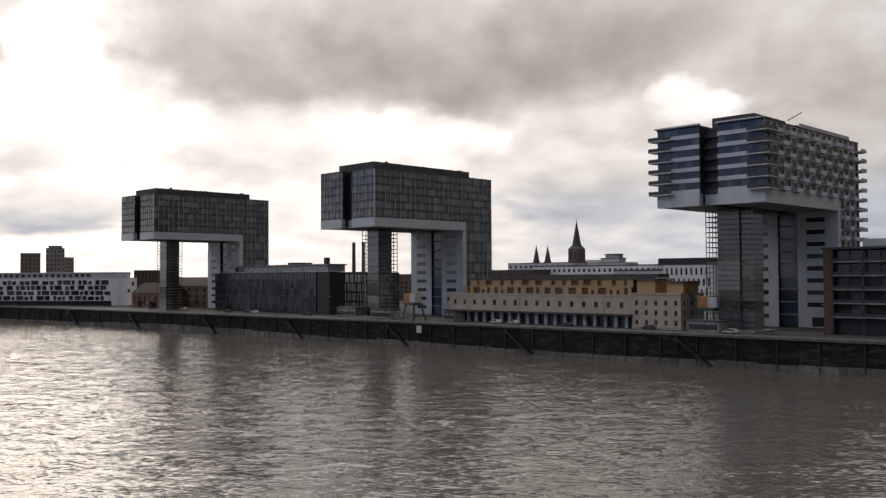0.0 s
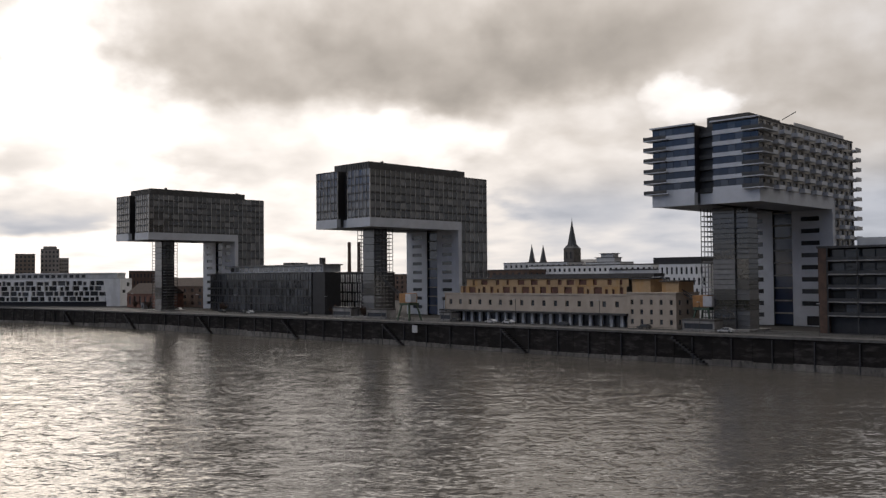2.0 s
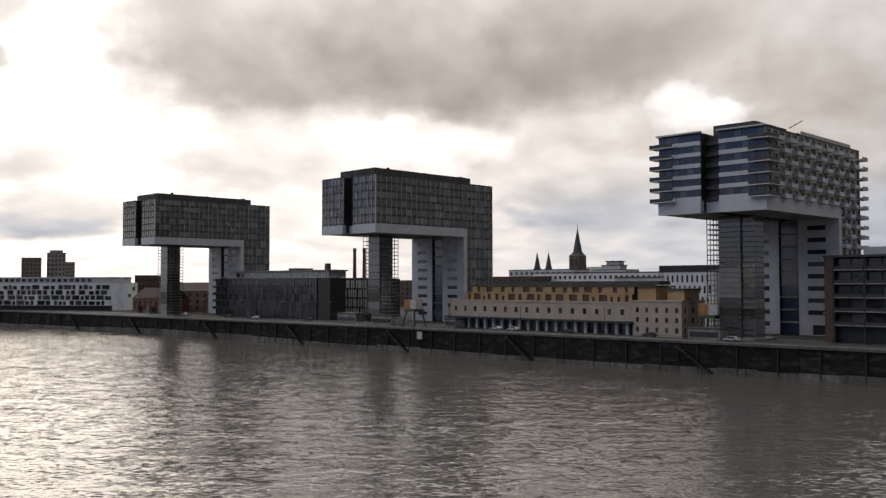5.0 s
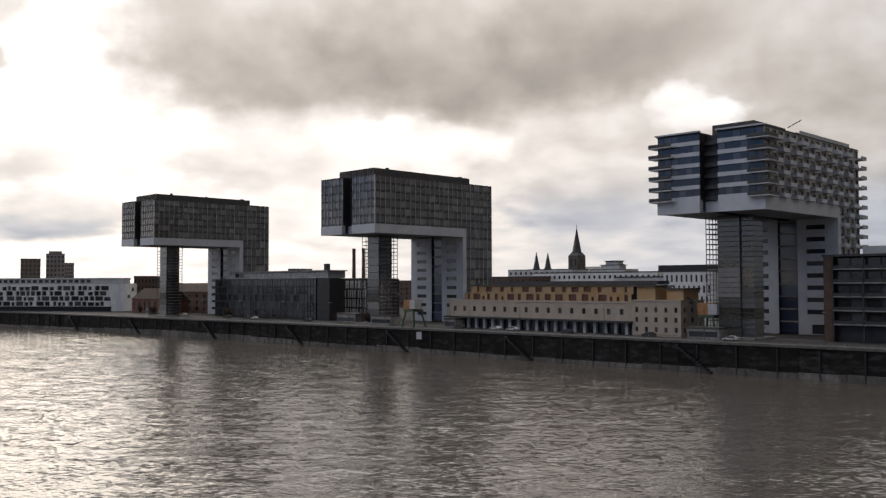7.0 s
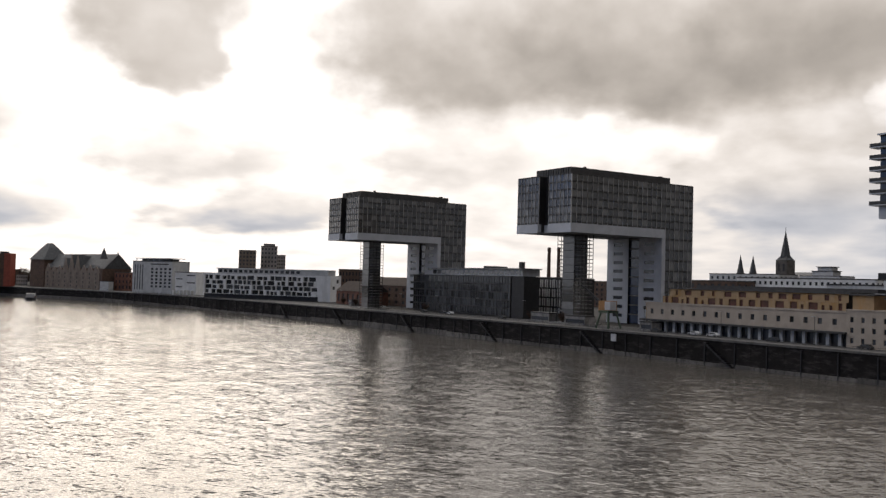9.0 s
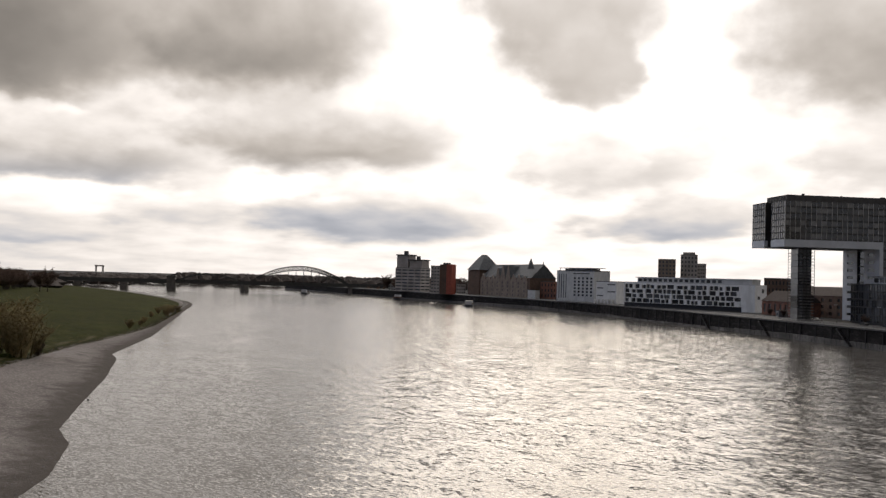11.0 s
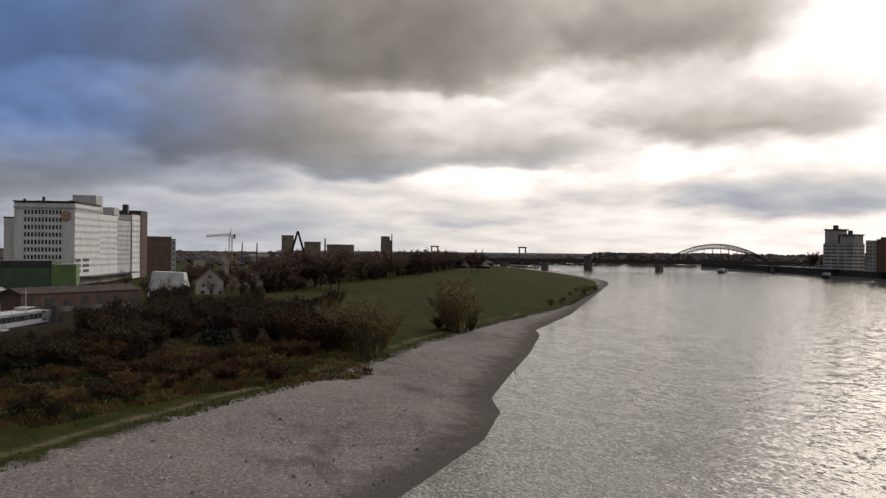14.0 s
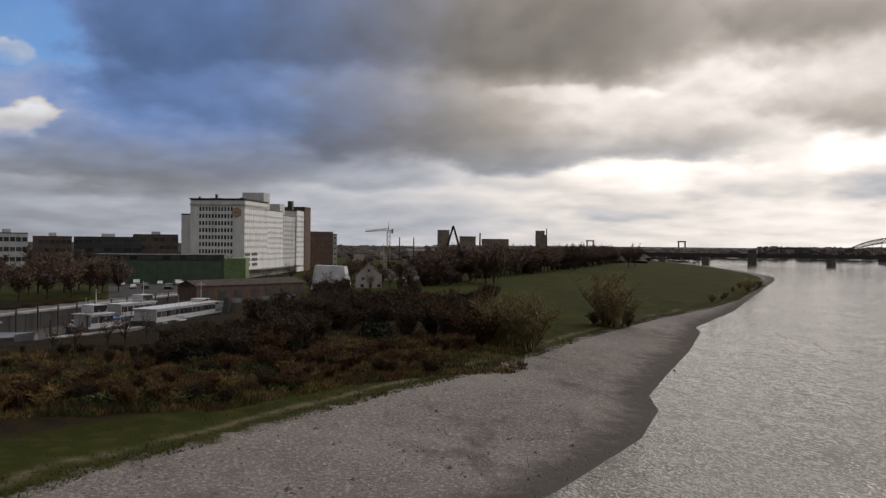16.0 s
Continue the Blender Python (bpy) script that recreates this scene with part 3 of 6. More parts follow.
def make_ground():
    az = np.concatenate([np.arange(-60, 44, 0.8), np.arange(44, 112, 0.35), np.arange(112, 300, 4.0)])
    rad = np.concatenate([np.arange(20, 80, 6.0), np.arange(80, 260, 1.6), np.geomspace(260, 4500, 110)])
    a, r = np.meshgrid(np.radians(az), rad, indexing="ij")
    px, py = -np.sin(a) * r, np.cos(a) * r
    z, grass, paved, scrub, trail = land(px, py)
    east = inside(px, py, EAST)
    wob = np.array([noise.noise((float(u) * 0.06, float(v) * 0.06, 0.0)) + 0.5 * noise.noise((float(u) * 0.2, float(v) * 0.2, 3.0)) for u, v in zip(px.ravel(), py.ravel())]).reshape(px.shape)
    z = z + np.where(east & (z > 0.05), wob * 0.35 * np.clip(z, 0, 1.0), 0.0)
    na, nr = px.shape
    verts = np.stack([px, py, z], -1).reshape(-1, 3)
    idx = np.arange(na * nr).reshape(na, nr)
    nxt = np.roll(idx, -1, axis=0)
    faces = np.stack([idx[:, :-1], nxt[:, :-1], nxt[:, 1:], idx[:, 1:]], -1).reshape(-1, 4)[:, ::-1]
    me = bpy.data.meshes.new("ground")
    me.from_pydata(verts.tolist(), [], faces.tolist())
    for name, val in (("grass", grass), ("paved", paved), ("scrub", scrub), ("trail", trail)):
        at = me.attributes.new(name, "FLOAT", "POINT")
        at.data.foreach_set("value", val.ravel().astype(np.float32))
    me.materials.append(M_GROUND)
    for f in me.polygons:
        f.use_smooth = True
    ob = new("ground", me)
    tagged(ob, "grey gravel beach rising to a green river meadow", "ground", kind="structure")


make_ground()
bm = bmesh.new()
bmesh.ops.create_grid(bm, x_segments=40, y_segments=40, size=4600)
solo("water", bm, M_WATER, "wide grey-brown river with wind ripples", "river", kind="structure")


def quay_run():
    """The quay wall, panel by panel along its bends: pale foot, dark face, coping, and the road behind it."""
    root = thing("quay_wall", Matrix.Identity(4), "dark weathered stone quay wall with pale concrete foot", "quay wall", kind="structure")
    rnd = random.Random(4)
    for seg, ((x0, y0), (x1, y1)) in enumerate(zip(QUAY_XY, QUAY_XY[1:])):
        a, b = Vector((x0, y0)), Vector((x1, y1))
        ln = (b - a).length
        ang = math.degrees(math.atan2(b.y - a.y, b.x - a.x))
        base = pose(a.x, a.y, 0, 0, 0, ang)     # local x along the wall, -y landwards is checked below
        side = 1.0 if (Vector((b.x - a.x, b.y - a.y)).orthogonal().dot(U) > 0) else -1.0
        near = -320 < (a - QO).dot(W) < 420
        step = 11.5 if near else 40.0
        k = max(1, round(ln / step))
        w = ln / k
        for i in range(k):
            foot = 2.0 + 0.9 * math.sin(i * 0.23 + seg * 1.7) + rnd.uniform(-0.12, 0.12)
            m = base @ Matrix.Translation((i * w, 0, 0))
            d = lambda t: (min(t * side, 0), max(t * side, 0))
            lo, hi = sorted((-0.25 * side, 3.0 * side))
            part("foot_stone", boxes((0.03, w - 0.03, lo, hi, -2.0, foot)), M_QUAYL, root, "", m)
            lo, hi = sorted((rnd.uniform(0.0, 0.25) * side, 3.0 * side))
            part("face_stone", boxes((0.04, w - 0.04, lo, hi, foot, ZQ - 0.7)), M_QUAY, root, "", m)
            if near:
                lo, hi = sorted((-0.35 * side, 0.3 * side))
                part("fender", boxes((w * 0.5 - 0.15, w * 0.5 + 0.15, lo, hi, -1.0, ZQ - 1.2)), M_BLACK, root, "", m)
        lo, hi = sorted((-0.35 * side, 4.0 * side))
        part("coping", boxes((0, ln, lo, hi, ZQ - 0.7, ZQ)), M_COPING, root, "", base)
        lo, hi = sorted((4.01 * side, 26.0 * side))
        part("deck", boxes((-4, ln + 4, lo, hi, ZQ - 0.7, ZQ - 0.02 - 0.006 * (seg % 2))), M_DECK, root, "dark grey paved quay", base)


quay_run()


# ---- crane houses ----
KL, KW, KA = 66.9, 31.7, 13.3       # length, width, width of the northern half
KB, KBT, KT = 35.77, 39.3, 58.0      # soffit, top of the white band, eaves (over the quay)
KG = 5.0                            # gap between the halves
KX = 48.7                           # where the upright part begins


def crane_house_body(root, glassy):
    # white band round the foot of the hanging block and down the upright part
    t = 0.5
    part("band", boxes((-0.3, KX + 2.0, -0.3, t, KB, KBT)), M_PANEL, root, "smooth pale grey metal band")
    part("band", boxes((-0.3, t, t, KA, KB, KBT)), M_PANEL, root, "smooth pale grey metal band")
    part("band", boxes((-1.3, t, KA + KG, KW, KB, KBT)), M_PANEL, root, "smooth pale grey metal band")
    part("leg_band", boxes((KX, KX + 2.0, -0.3, t, 0, KB)), M_PANEL, root, "smooth pale grey metal band")
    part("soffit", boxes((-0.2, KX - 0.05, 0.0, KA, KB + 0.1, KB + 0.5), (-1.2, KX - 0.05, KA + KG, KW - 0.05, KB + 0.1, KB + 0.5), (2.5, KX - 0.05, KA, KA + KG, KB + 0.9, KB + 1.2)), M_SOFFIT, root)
    part("joint_band", boxes((2.0, 2.5, KA + 0.02, KA + KG - 0.02, KB + 0.2, KBT - 0.3)), M_PANEL, root)
    part("joint", boxes((2.5, KL - 1, KA - 0.02, KA + KG + 0.02, KB + 1.2, KT - 0.3)), M_BLACK, root, "dark recessed joint between the halves")
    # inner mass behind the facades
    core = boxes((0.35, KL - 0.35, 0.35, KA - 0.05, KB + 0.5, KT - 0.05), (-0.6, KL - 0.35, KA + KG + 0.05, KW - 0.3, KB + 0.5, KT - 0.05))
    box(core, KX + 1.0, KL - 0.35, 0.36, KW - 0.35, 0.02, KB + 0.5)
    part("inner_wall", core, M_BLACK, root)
    part("roof", boxes((-0.1, KL, -0.1, KA, KT - 0.05, KT + 0.35), (-1.1, KL, KA + KG, KW, KT - 0.05, KT + 0.35)), M_ROOF, root, "dark flat roof edge")
    # river face of the upright part: two pale walls with slot windows, glass between
    for y0, y1 in ((0.5, 12.4), (18.6, KW - 0.2)):
        w = y1 - y0
        wins = []
        for k in range(9):
            z = 2.6 + k * 3.75
            c = w * (0.48 if y0 < 5 else 0.52)
            wins.append((c - 2.9, c + 2.9, z, z + 1.4))
        if y0 < 5:
            wins[0] = (w * 0.35, w * 0.75, 0.3, 3.2)
        facade(root, face_left(KX, y0, y1), w, 0.0, KB + 0.1, wins, M_PANEL, M_GLASS2, 0.35, "pier_wall", "pale metal wall with slot windows")
    for k in range(9):
        part("recess_pane", pane_mesh(6.0, 3.35, M_GLASSB), M_GLASSB, root, "", face_left(KX + 0.85, 12.4, 18.55) @ Matrix.Translation((0.07, 0, 0.3 + k * 3.95)))
        part("recess_slab", boxes((KX + 0.45, KX + 0.98, 12.42, 18.58, 3.7 + k * 3.95, 4.15 + k * 3.95)), M_CONC, root)
    # stair tower under the nose: dark core between two glazed stairs
    sx, sy = 18.4, 18.1
    part("stair_core", boxes((sx - 3.5, sx + 3.5, sy - 3.3, sy + 3.3, 0, KB + 0.1)), M_FRAME, root, "grey clad stair core")
    for k in range(12):
        part("core_pane", boxes((sx - 3.62, sx + 3.6, sy - 3.42, sy + 3.4, 0, 2.75)), M_GLASS, root, "", Matrix.Translation((0, 0, 0.2 + k * 2.95)))
    for s in (-1, 1):
        yc = sy + s * 5.4
        if s < 0 and not glassy:
            for k in range(12):
                part("stair_pane", boxes((sx - 2.9, sx + 2.9, yc - 1.95, yc + 1.95, 0, 2.8)), M_GLASS, root, "", Matrix.Translation((0, 0, 0.2 + k * 2.95)))
            for k in range(23):
                z = 1.5 + k * 1.475
                part("stair_rail", boxes((sx - 3.78, sx + 3.7, yc - 2.05, sy + 3.5, z, z + 0.16)), M_FRAME, root)
            continue
        slab = mesh_of("stair_landing", boxes((sx - 2.9, sx + 2.9, yc - 1.9, yc + 1.9, 0, 0.28)), M_CONC)
        for k in range(23):
            part("stair_landing", slab, None, root, "", Matrix.Translation((0, 0, 0.4 + k * 1.5)))
        posts = bmesh.new()
        for px in (-3.0, -1.0, 1.0, 3.0):
            for py in (-2.0, 2.0):
                box(posts, sx + px - 0.09, sx + px + 0.09, yc + py - 0.09, yc + py + 0.09, 0, KB + 0.1)
        part("stair_frame", posts, M_FRAME, root)
    part("plinth", boxes((sx - 7, sx + 7, sy - 9, sy + 9, -0.35, 0.5)), M_CONC, root, "low concrete plinth")


def curtain(root, m, width, z0, z1, floors, step, group_mats=(M_GLASS, M_BAND, M_MULLION), every=1):
    """A glass curtain wall along local x, outside towards -y: panes, floor bands and mullions."""
    fh = (z1 - z0) / floors
    n = max(1, round(width / step))
    w = width / n
    mesh = pane_mesh(w - 0.16, fh - 0.75, group_mats[0])
    for j in range(floors):
        for i in range(n):
            part("pane", mesh, group_mats[0], root, "", m @ Matrix.Translation((i * w + 0.08, 0.1, z0 + j * fh + 0.7)))
    band = mesh_of("floor_band", boxes((0, width, 0.0, 0.32, 0, 0.70)), group_mats[1])
    for j in range(floors):
        part("floor_band", band, None, root, "", m @ Matrix.Translation((0, 0, z0 + j * fh)))
    fins = bmesh.new()
    for i in range(n + 1):
        box(fins, i * w - 0.09, i * w + 0.09, -0.10, 0.3, z0 + 0.02, z1)
    part("mullion", fins, group_mats[2], root, "slim grey vertical mullions", m)


def crane_house_glass(name_label, m):
    root = thing("crane_house", m, name_label, "office building", "crane houses on the quay")
    crane_house_body(root, True)
    north = Matrix.Identity(4)
    curtain(root, north, KL, KBT, KT, 6, 2.7)
    curtain(root, Matrix.Translation((KX + 2.0, 0, 0)), KL - KX - 2.0, 0.4, KBT, 9, 2.7)
    curtain(root, face_left(0.0, 0, KA), KA, KBT, KT, 6, 2.2)
    curtain(root, face_left(-1.0, KA + KG, KW), KW - KA - KG, KBT, KT, 6, 2.3)
    # roof plant
    part("roof_house", boxes((3.5, KL - 9, 4.5, KW - 6, KT + 0.3, KT + 3.4)), M_ROOF, root, "dark louvred roof storey")
    bits = bmesh.new()
    rnd = random.Random(7)
    for i in range(9):
        x, y = rnd.uniform(6, KL - 12), rnd.uniform(6, 20)
        box(bits, x, x + rnd.uniform(0.4, 2.2), y, y + 1, KT + 3.3, KT + 3.4 + rnd.uniform(0.4, 1.2))
    part("roof_unit", bits, M_ROOF, root)
    part("slat", boxes(*[(3.3, 3.5, 4.5 + i * 1.5, 5.4 + i * 1.5, KT + 0.4, KT + 3.3) for i in range(12)]), M_FRAME, root)
    return root


def crane_house_flats(m):
    root = thing("crane_house", m, "pale residential crane house with staggered balconies over the quay", "apartment building", "crane houses on the quay")
    crane_house_body(root, False)
    floors, fh = 6, (KT - KBT) / 6
    rnd = random.Random(11)
    # striped river faces
    for x, y0, y1 in ((0.0, 0.0, KA), (-1.0, KA + KG, KW)):
        mm = face_left(x, y0, y1)
        w = y1 - y0
        for j in range(floors):
            z = KBT + j * fh
            part("parapet_band", boxes((0, w, -0.15, 0.3, z, z + 1.15)), M_PANEL, root, "pale grey parapet band", mm)
            n = 6
            for i in range(n):
                part("pane", pane_mesh(w / n - 0.12, fh - 1.2, M_GLASS2), M_GLASS2, root, "", mm @ Matrix.Translation((i * w / n + 0.06, 0.2, z + 1.17)))
        part("roof_rim", boxes((-0.4, w + 0.2, -0.7, 0.5, KT + 0.34, KT + 0.75)), M_PANEL, root, "", mm)
    # recess between the halves, striped too
    part("joint_band", boxes(*[(1.6, 2.5, KA + 0.03, KA + KG - 0.03, KBT + j * fh, KBT + j * fh + 1.1) for j in range(floors)]), M_FRAME, root)

    def balcony(x, z, w, mat, depth=1.7, h=1.15):
        b = boxes((x, x + w, -depth, 0.0, z, z + 0.22), (x, x + w, -depth, -depth + 0.12, z + 0.22, z + h), (x, x + 0.12, -depth + 0.12, 0, z + 0.22, z + h), (x + w - 0.12, x + w, -depth + 0.12, 0, z + 0.22, z + h))
        part("balcony", b, mat, root, "staggered pale balcony with solid parapet")

    # northern face: wall, windows and staggered balconies
    def north_wall(x0, x1, z0, nf, cols):
        w = (x1 - x0)
        cw = w / cols
        wins = [(cw * (i + 0.14), cw * (i + 0.86), z0 + j * fh + 0.5, z0 + j * fh + fh - 0.35) for i in range(cols) for j in range(nf)]
        facade(root, Matrix.Translation((x0, 0, 0)), w, z0, z0 + nf * fh, wins, M_FLATS, M_GLASS2, 0.3, "north_wall", "warm grey rendered wall", "pane")
        for j in range(nf):
            for i in range(cols):
                if (i + j) % 2 == 0 and i < cols - (1 if x0 < 5 else 0):
                    balcony(x0 + cw * (i + 0.02), z0 + j * fh + 0.1, cw * 0.95, M_PANEL)
        return cw

    north_wall(0.0, KL, KBT, floors, 16)
    north_wall(KX + 2.0, KL, KBT - 10 * fh, 10, 4)
    part("north_base", boxes((KX + 2.0, KL, 0.0, 0.4, 0, KBT - 10 * fh)), M_GREYW, root)
    # long corner balconies with dark rails, and slabs round the far corner
    for j in range(floors):
        z = KBT + j * fh
        cb = part("corner_balcony", boxes((-1.8, 4.2, -2.1, 0.0, z - 0.05, z + 0.2), (-1.8, 0.0, 0.0, 4.0, z - 0.05, z + 0.2)), M_PANEL, root, "thin corner balcony slab")
        part("corner_rail", boxes((-1.8, 4.2, -2.1, -2.04, z + 0.2, z + 1.2), (-1.8, -1.74, -2.04, 4.0, z + 0.2, z + 1.2)), M_FRAME, cb, "dark glass balustrade")
        cb = part("corner_balcony", boxes((-2.8, 1.5, KW, KW + 1.9, z - 0.05, z + 0.2), (-2.8, -1.0, KW - 5.5, KW, z - 0.05, z + 0.2)), M_PANEL, root)
        part("corner_rail", boxes((-2.8, -2.74, KW - 5.5, KW + 1.9, z + 0.2, z + 1.15)), M_FRAME, cb)
    for j in range(-8, floors):
        z = KBT + j * fh
        part("end_balcony", boxes((KL - 2.5, KL + 2.0, -1.9, 3.0, z, z + 0.22), (KL - 2.5, KL + 2.0, -1.9, -1.8, z + 0.22, z + 1.15), (KL + 1.9, KL + 2.0, -1.8, 3.0, z + 0.22, z + 1.15)), M_GREYW, root)
    part("roof_house", boxes((6, 26, 5.5, 18, KT + 0.3, KT + 3.0), (30, KL - 8, 4.0, 20, KT + 0.3, KT + 2.2)), M_ROOF, root, "dark set-back roof storey")
    part("roof_screen", boxes((26, KL - 4, 1.2, 1.5, KT + 0.3, KT + 1.9)), M_GREYW, root)
    bits = bmesh.new()
    for i in range(12):
        x, y = rnd.uniform(1, KL - 10), rnd.uniform(3, 28)
        box(bits, x, x + rnd.uniform(0.4, 1.5), y, y + 0.8, KT + 0.3, KT + 0.5 + rnd.uniform(1.0, 3.0))
    beam(bits, (22, 3, KT + 2.5), (29, 2, KT + 5.5), 0.15)
    part("roof_unit", bits, M_ROOF, root)
    return root


crane_house_glass("dark glass crane house with a pale underside band", on_quay(-11.6, 151.3))
crane_house_glass("grey glass crane house with slim mullions", on_quay(0.0, 0.0))
crane_house_flats(on_quay(4.1, -152.8))


# ---- town ----
def site(az_l, d_l, az_r, d_r, z):
    """Pose of a front that runs from one heading and distance to another, its outside towards the river; and its length."""
    a, b = polar(az_l, d_l), polar(az_r, d_r)
    return pose(a.x, a.y, z, 0, 0, math.degrees(math.atan2(b.y - a.y, b.x - a.x))), (b - a).length


def river_front(p, q_high, z=ZQ):
    v = quay_xy(p, q_high)
    return pose(v.x, v.y, z, 0, 0, QTURN - 90)


RIGHT = lambda L: Matrix.Translation((L, 0, 0)) @ pose(0, 0, 0, 0, 0, 90)
LEFT = lambda D: Matrix.Translation((0, D, 0)) @ pose(0, 0, 0, 0, 0, -90)


def city_block(name, label, category, m, L, D, h, wins, wall, glass=M_GLASS2, side=None, left=None, roof=M_ROOF, parapet=0.5, z0=0.0, reveal=0.3, group="", parent=None, join=False):
    root = parent or thing(name, m, label, category, group)
    facade(root, Matrix.Identity(4), L, z0, z0 + h, wins, wall, glass, reveal, join=join)
    facade(root, RIGHT(L), D, z0, z0 + h, side or [], wall, glass, reveal, join=join)
    facade(root, LEFT(D), D, z0, z0 + h, left or [], wall, glass, reveal, join=join)
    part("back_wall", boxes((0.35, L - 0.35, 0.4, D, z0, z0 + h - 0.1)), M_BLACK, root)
    part("roof", boxes((-0.1, L + 0.1, -0.1, D, z0 + h - 0.02, z0 + h + parapet)), roof, root)
    return root


# dark office block between the southern crane houses
root = thing("office_block", river_front(22, 150), "low dark glass office block with a pale roof storey", "office building")
curtain(root, Matrix.Identity(4), 84.5, 0.2, 18.4, 5, 2.1, (M_GLASS2, M_BAND, M_FRAME))
part("inner_wall", boxes((0.4, 84, 0.4, 14, 0, 18.3)), M_BLACK, root)
part("roof", boxes((-0.3, 85, -0.3, 14, 18.35, 18.9)), M_FRAME, root)
part("roof_storey", boxes((12, 88, 4, 14, 18.9, 22.0)), M_GREYW, root, "pale set-back roof storey")
for i in range(18):
    part("roof_window", pane_mesh(3.4, 2.0, M_GLASS), M_GLASS, root, "", Matrix.Translation((12.6 + i * 4.15, 3.9, 19.5)))
part("roof_slab", boxes((11, 89, 3, 14.5, 22.0, 22.5)), M_CONC, root)
part("roof_unit", boxes((52, 58, 8, 14, 22.5, 23.6), (62, 66, 8, 12, 22.5, 23.4), (80, 82, 8, 10, 22.5, 25.5)), M_ROOF, root)
part("end_block", boxes((85.1, 94.0, 0.2, 9, 0, 18.7)), M_BLACK, root, "black clad end block")
for k in range(4):
    part("side_pane", pane_mesh(5.0, 2.6, M_GLASS2), M_GLASS2, root, "", RIGHT(93.95) @ Matrix.Translation((2, 0.02, 1.5 + k * 4.2)))
root = thing("striped_building", river_front(44, 74), "dark building with white vertical slats", "office building")
part("wall", boxes((0, 18, 0.2, 20, 0, 18.6)), M_BLACK, root)
rnd = random.Random(3)
for j in range(4):
    for i in range(10):
        part("slat", boxes((0, 0.55, -0.15, 0.2, 0, 3.6)), M_WHITE, root, "", Matrix.Translation((0.6 + i * 1.75 + rnd.uniform(-0.4, 0.4), 0, 1.2 + j * 4.3)))

# ochre residential terrace with an arcade
root = thing("terrace_house", river_front(16, -24), "long ochre and cream terrace with stepped upper floors", "apartment building")
L = 80.0
for i in range(20):
    x = 1.0 + i * 4.0
    part("arcade_pillar", boxes((x, x + 1.1, -0.1, 0.9, 0, 3.7)), M_GREYW, root)
    part("arcade_door", pane_mesh(2.7, 3.0, M_GLASS2), M_GLASS2, root, "", Matrix.Translation((x + 1.2, 1.1, 0.2)))
part("arcade_back", boxes((0, L, 1.3, 15, 0, 3.9)), M_BLACK, root)
part("canopy", boxes((-1, L + 0.5, -2.2, 1.2, 3.7, 4.3)), M_FRAME, root, "dark canopy over the arcade")
w1 = [(2.3 + i * 4.85, 3.7 + i * 4.85, 6.2, 8.0) for i in range(16)]
facade(root, Matrix.Translation((0, 0, 0)), L, 4.3, 9.8, w1, M_CREAM, M_GLASS2, 0.35, "cream_wall", "cream rendered wall")
part("cream_body", boxes((0.4, L, 0.4, 15, 4.0, 9.7)), M_BLACK, root)
part("terrace_parapet", boxes((-0.2, L + 0.2, -0.2, 0.3, 9.8, 10.4)), M_CREAM, root)
rnd = random.Random(8)
w2, x = [], 1.2
while x < L - 10:
    w = rnd.choice((1.0, 1.4, 2.6, 3.2))
    w2.append((x, x + w, 10.2, 12.5 if w > 1.2 else 11.8))
    x += w + rnd.uniform(1.1, 2.6)
w3, x = [], 3.0
while x < L - 12:
    w = rnd.choice((1.0, 1.6, 3.0))
    w3.append((x, x + w, 13.2, 14.9))
    x += w + rnd.uniform(1.8, 4.2)
facade(root, Matrix.Translation((6, 2.2, 0)), L - 8, 9.8, 12.7, w2, M_OCHRE, M_DOOR, 0.4, "ochre_wall", "ochre rendered wall")
facade(root, Matrix.Translation((8, 3.4, 0)), L - 10, 12.7, 15.3, [w for w in w3 if w[1] < L - 11], M_OCHRE, M_DOOR, 0.4, "ochre_wall", "ochre rendered wall")
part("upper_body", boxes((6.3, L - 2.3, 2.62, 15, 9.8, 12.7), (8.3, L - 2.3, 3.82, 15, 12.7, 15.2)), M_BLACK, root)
part("left_return", boxes((6.0, 6.3, 2.2, 15, 9.8, 12.7), (8.0, 8.3, 3.4, 15, 12.7, 15.3), (-0.02, 0.4, 0, 15, 4.3, 9.8)), M_OCHRE, root)
part("flat_roof", boxes((7.5, L - 1, 3.0, 15, 15.3, 15.7)), M_ROOF, root)
part("roof_storey", boxes((16, L + 4, 8.5, 15, 15.7, 16.9)), M_ROOF, root, "dark set-back roof storey")
root = thing("corner_house", river_front(15, -104.2), "beige corner house with an ochre roof pavilion", "apartment building")
wf = grid_wins(17, 0.5, 9.5, 5, 3, 0.30, 0.5)
facade(root, Matrix.Identity(4), 17, 0, 10.6, wf, M_CREAM, M_GLASS2, 0.35)
facade(root, RIGHT(17), 14, 0, 10.6, grid_wins(14, 0.5, 9.5, 3, 3, 0.35, 0.5), M_CREAM, M_GLASS2, 0.35)
part("body", boxes((0.4, 16.6, 0.4, 14, 0, 10.4)), M_BLACK, root)
part("roof", boxes((-0.2, 17.2, -0.2, 14, 10.6, 11.0)), M_CREAM, root)
part("pavilion", boxes((0.5, 7, 2.2, 12, 11.0, 15.0), (10.5, 16.2, 3, 12, 11.0, 14.2)), M_OCHRE, root, "ochre set-back pavilion")
part("pavilion_roof", boxes((0.0, 7.6, 1.6, 12.4, 15.0, 15.5), (10.0, 16.8, 2.4, 12.4, 14.2, 14.6)), M_ROOF, root)

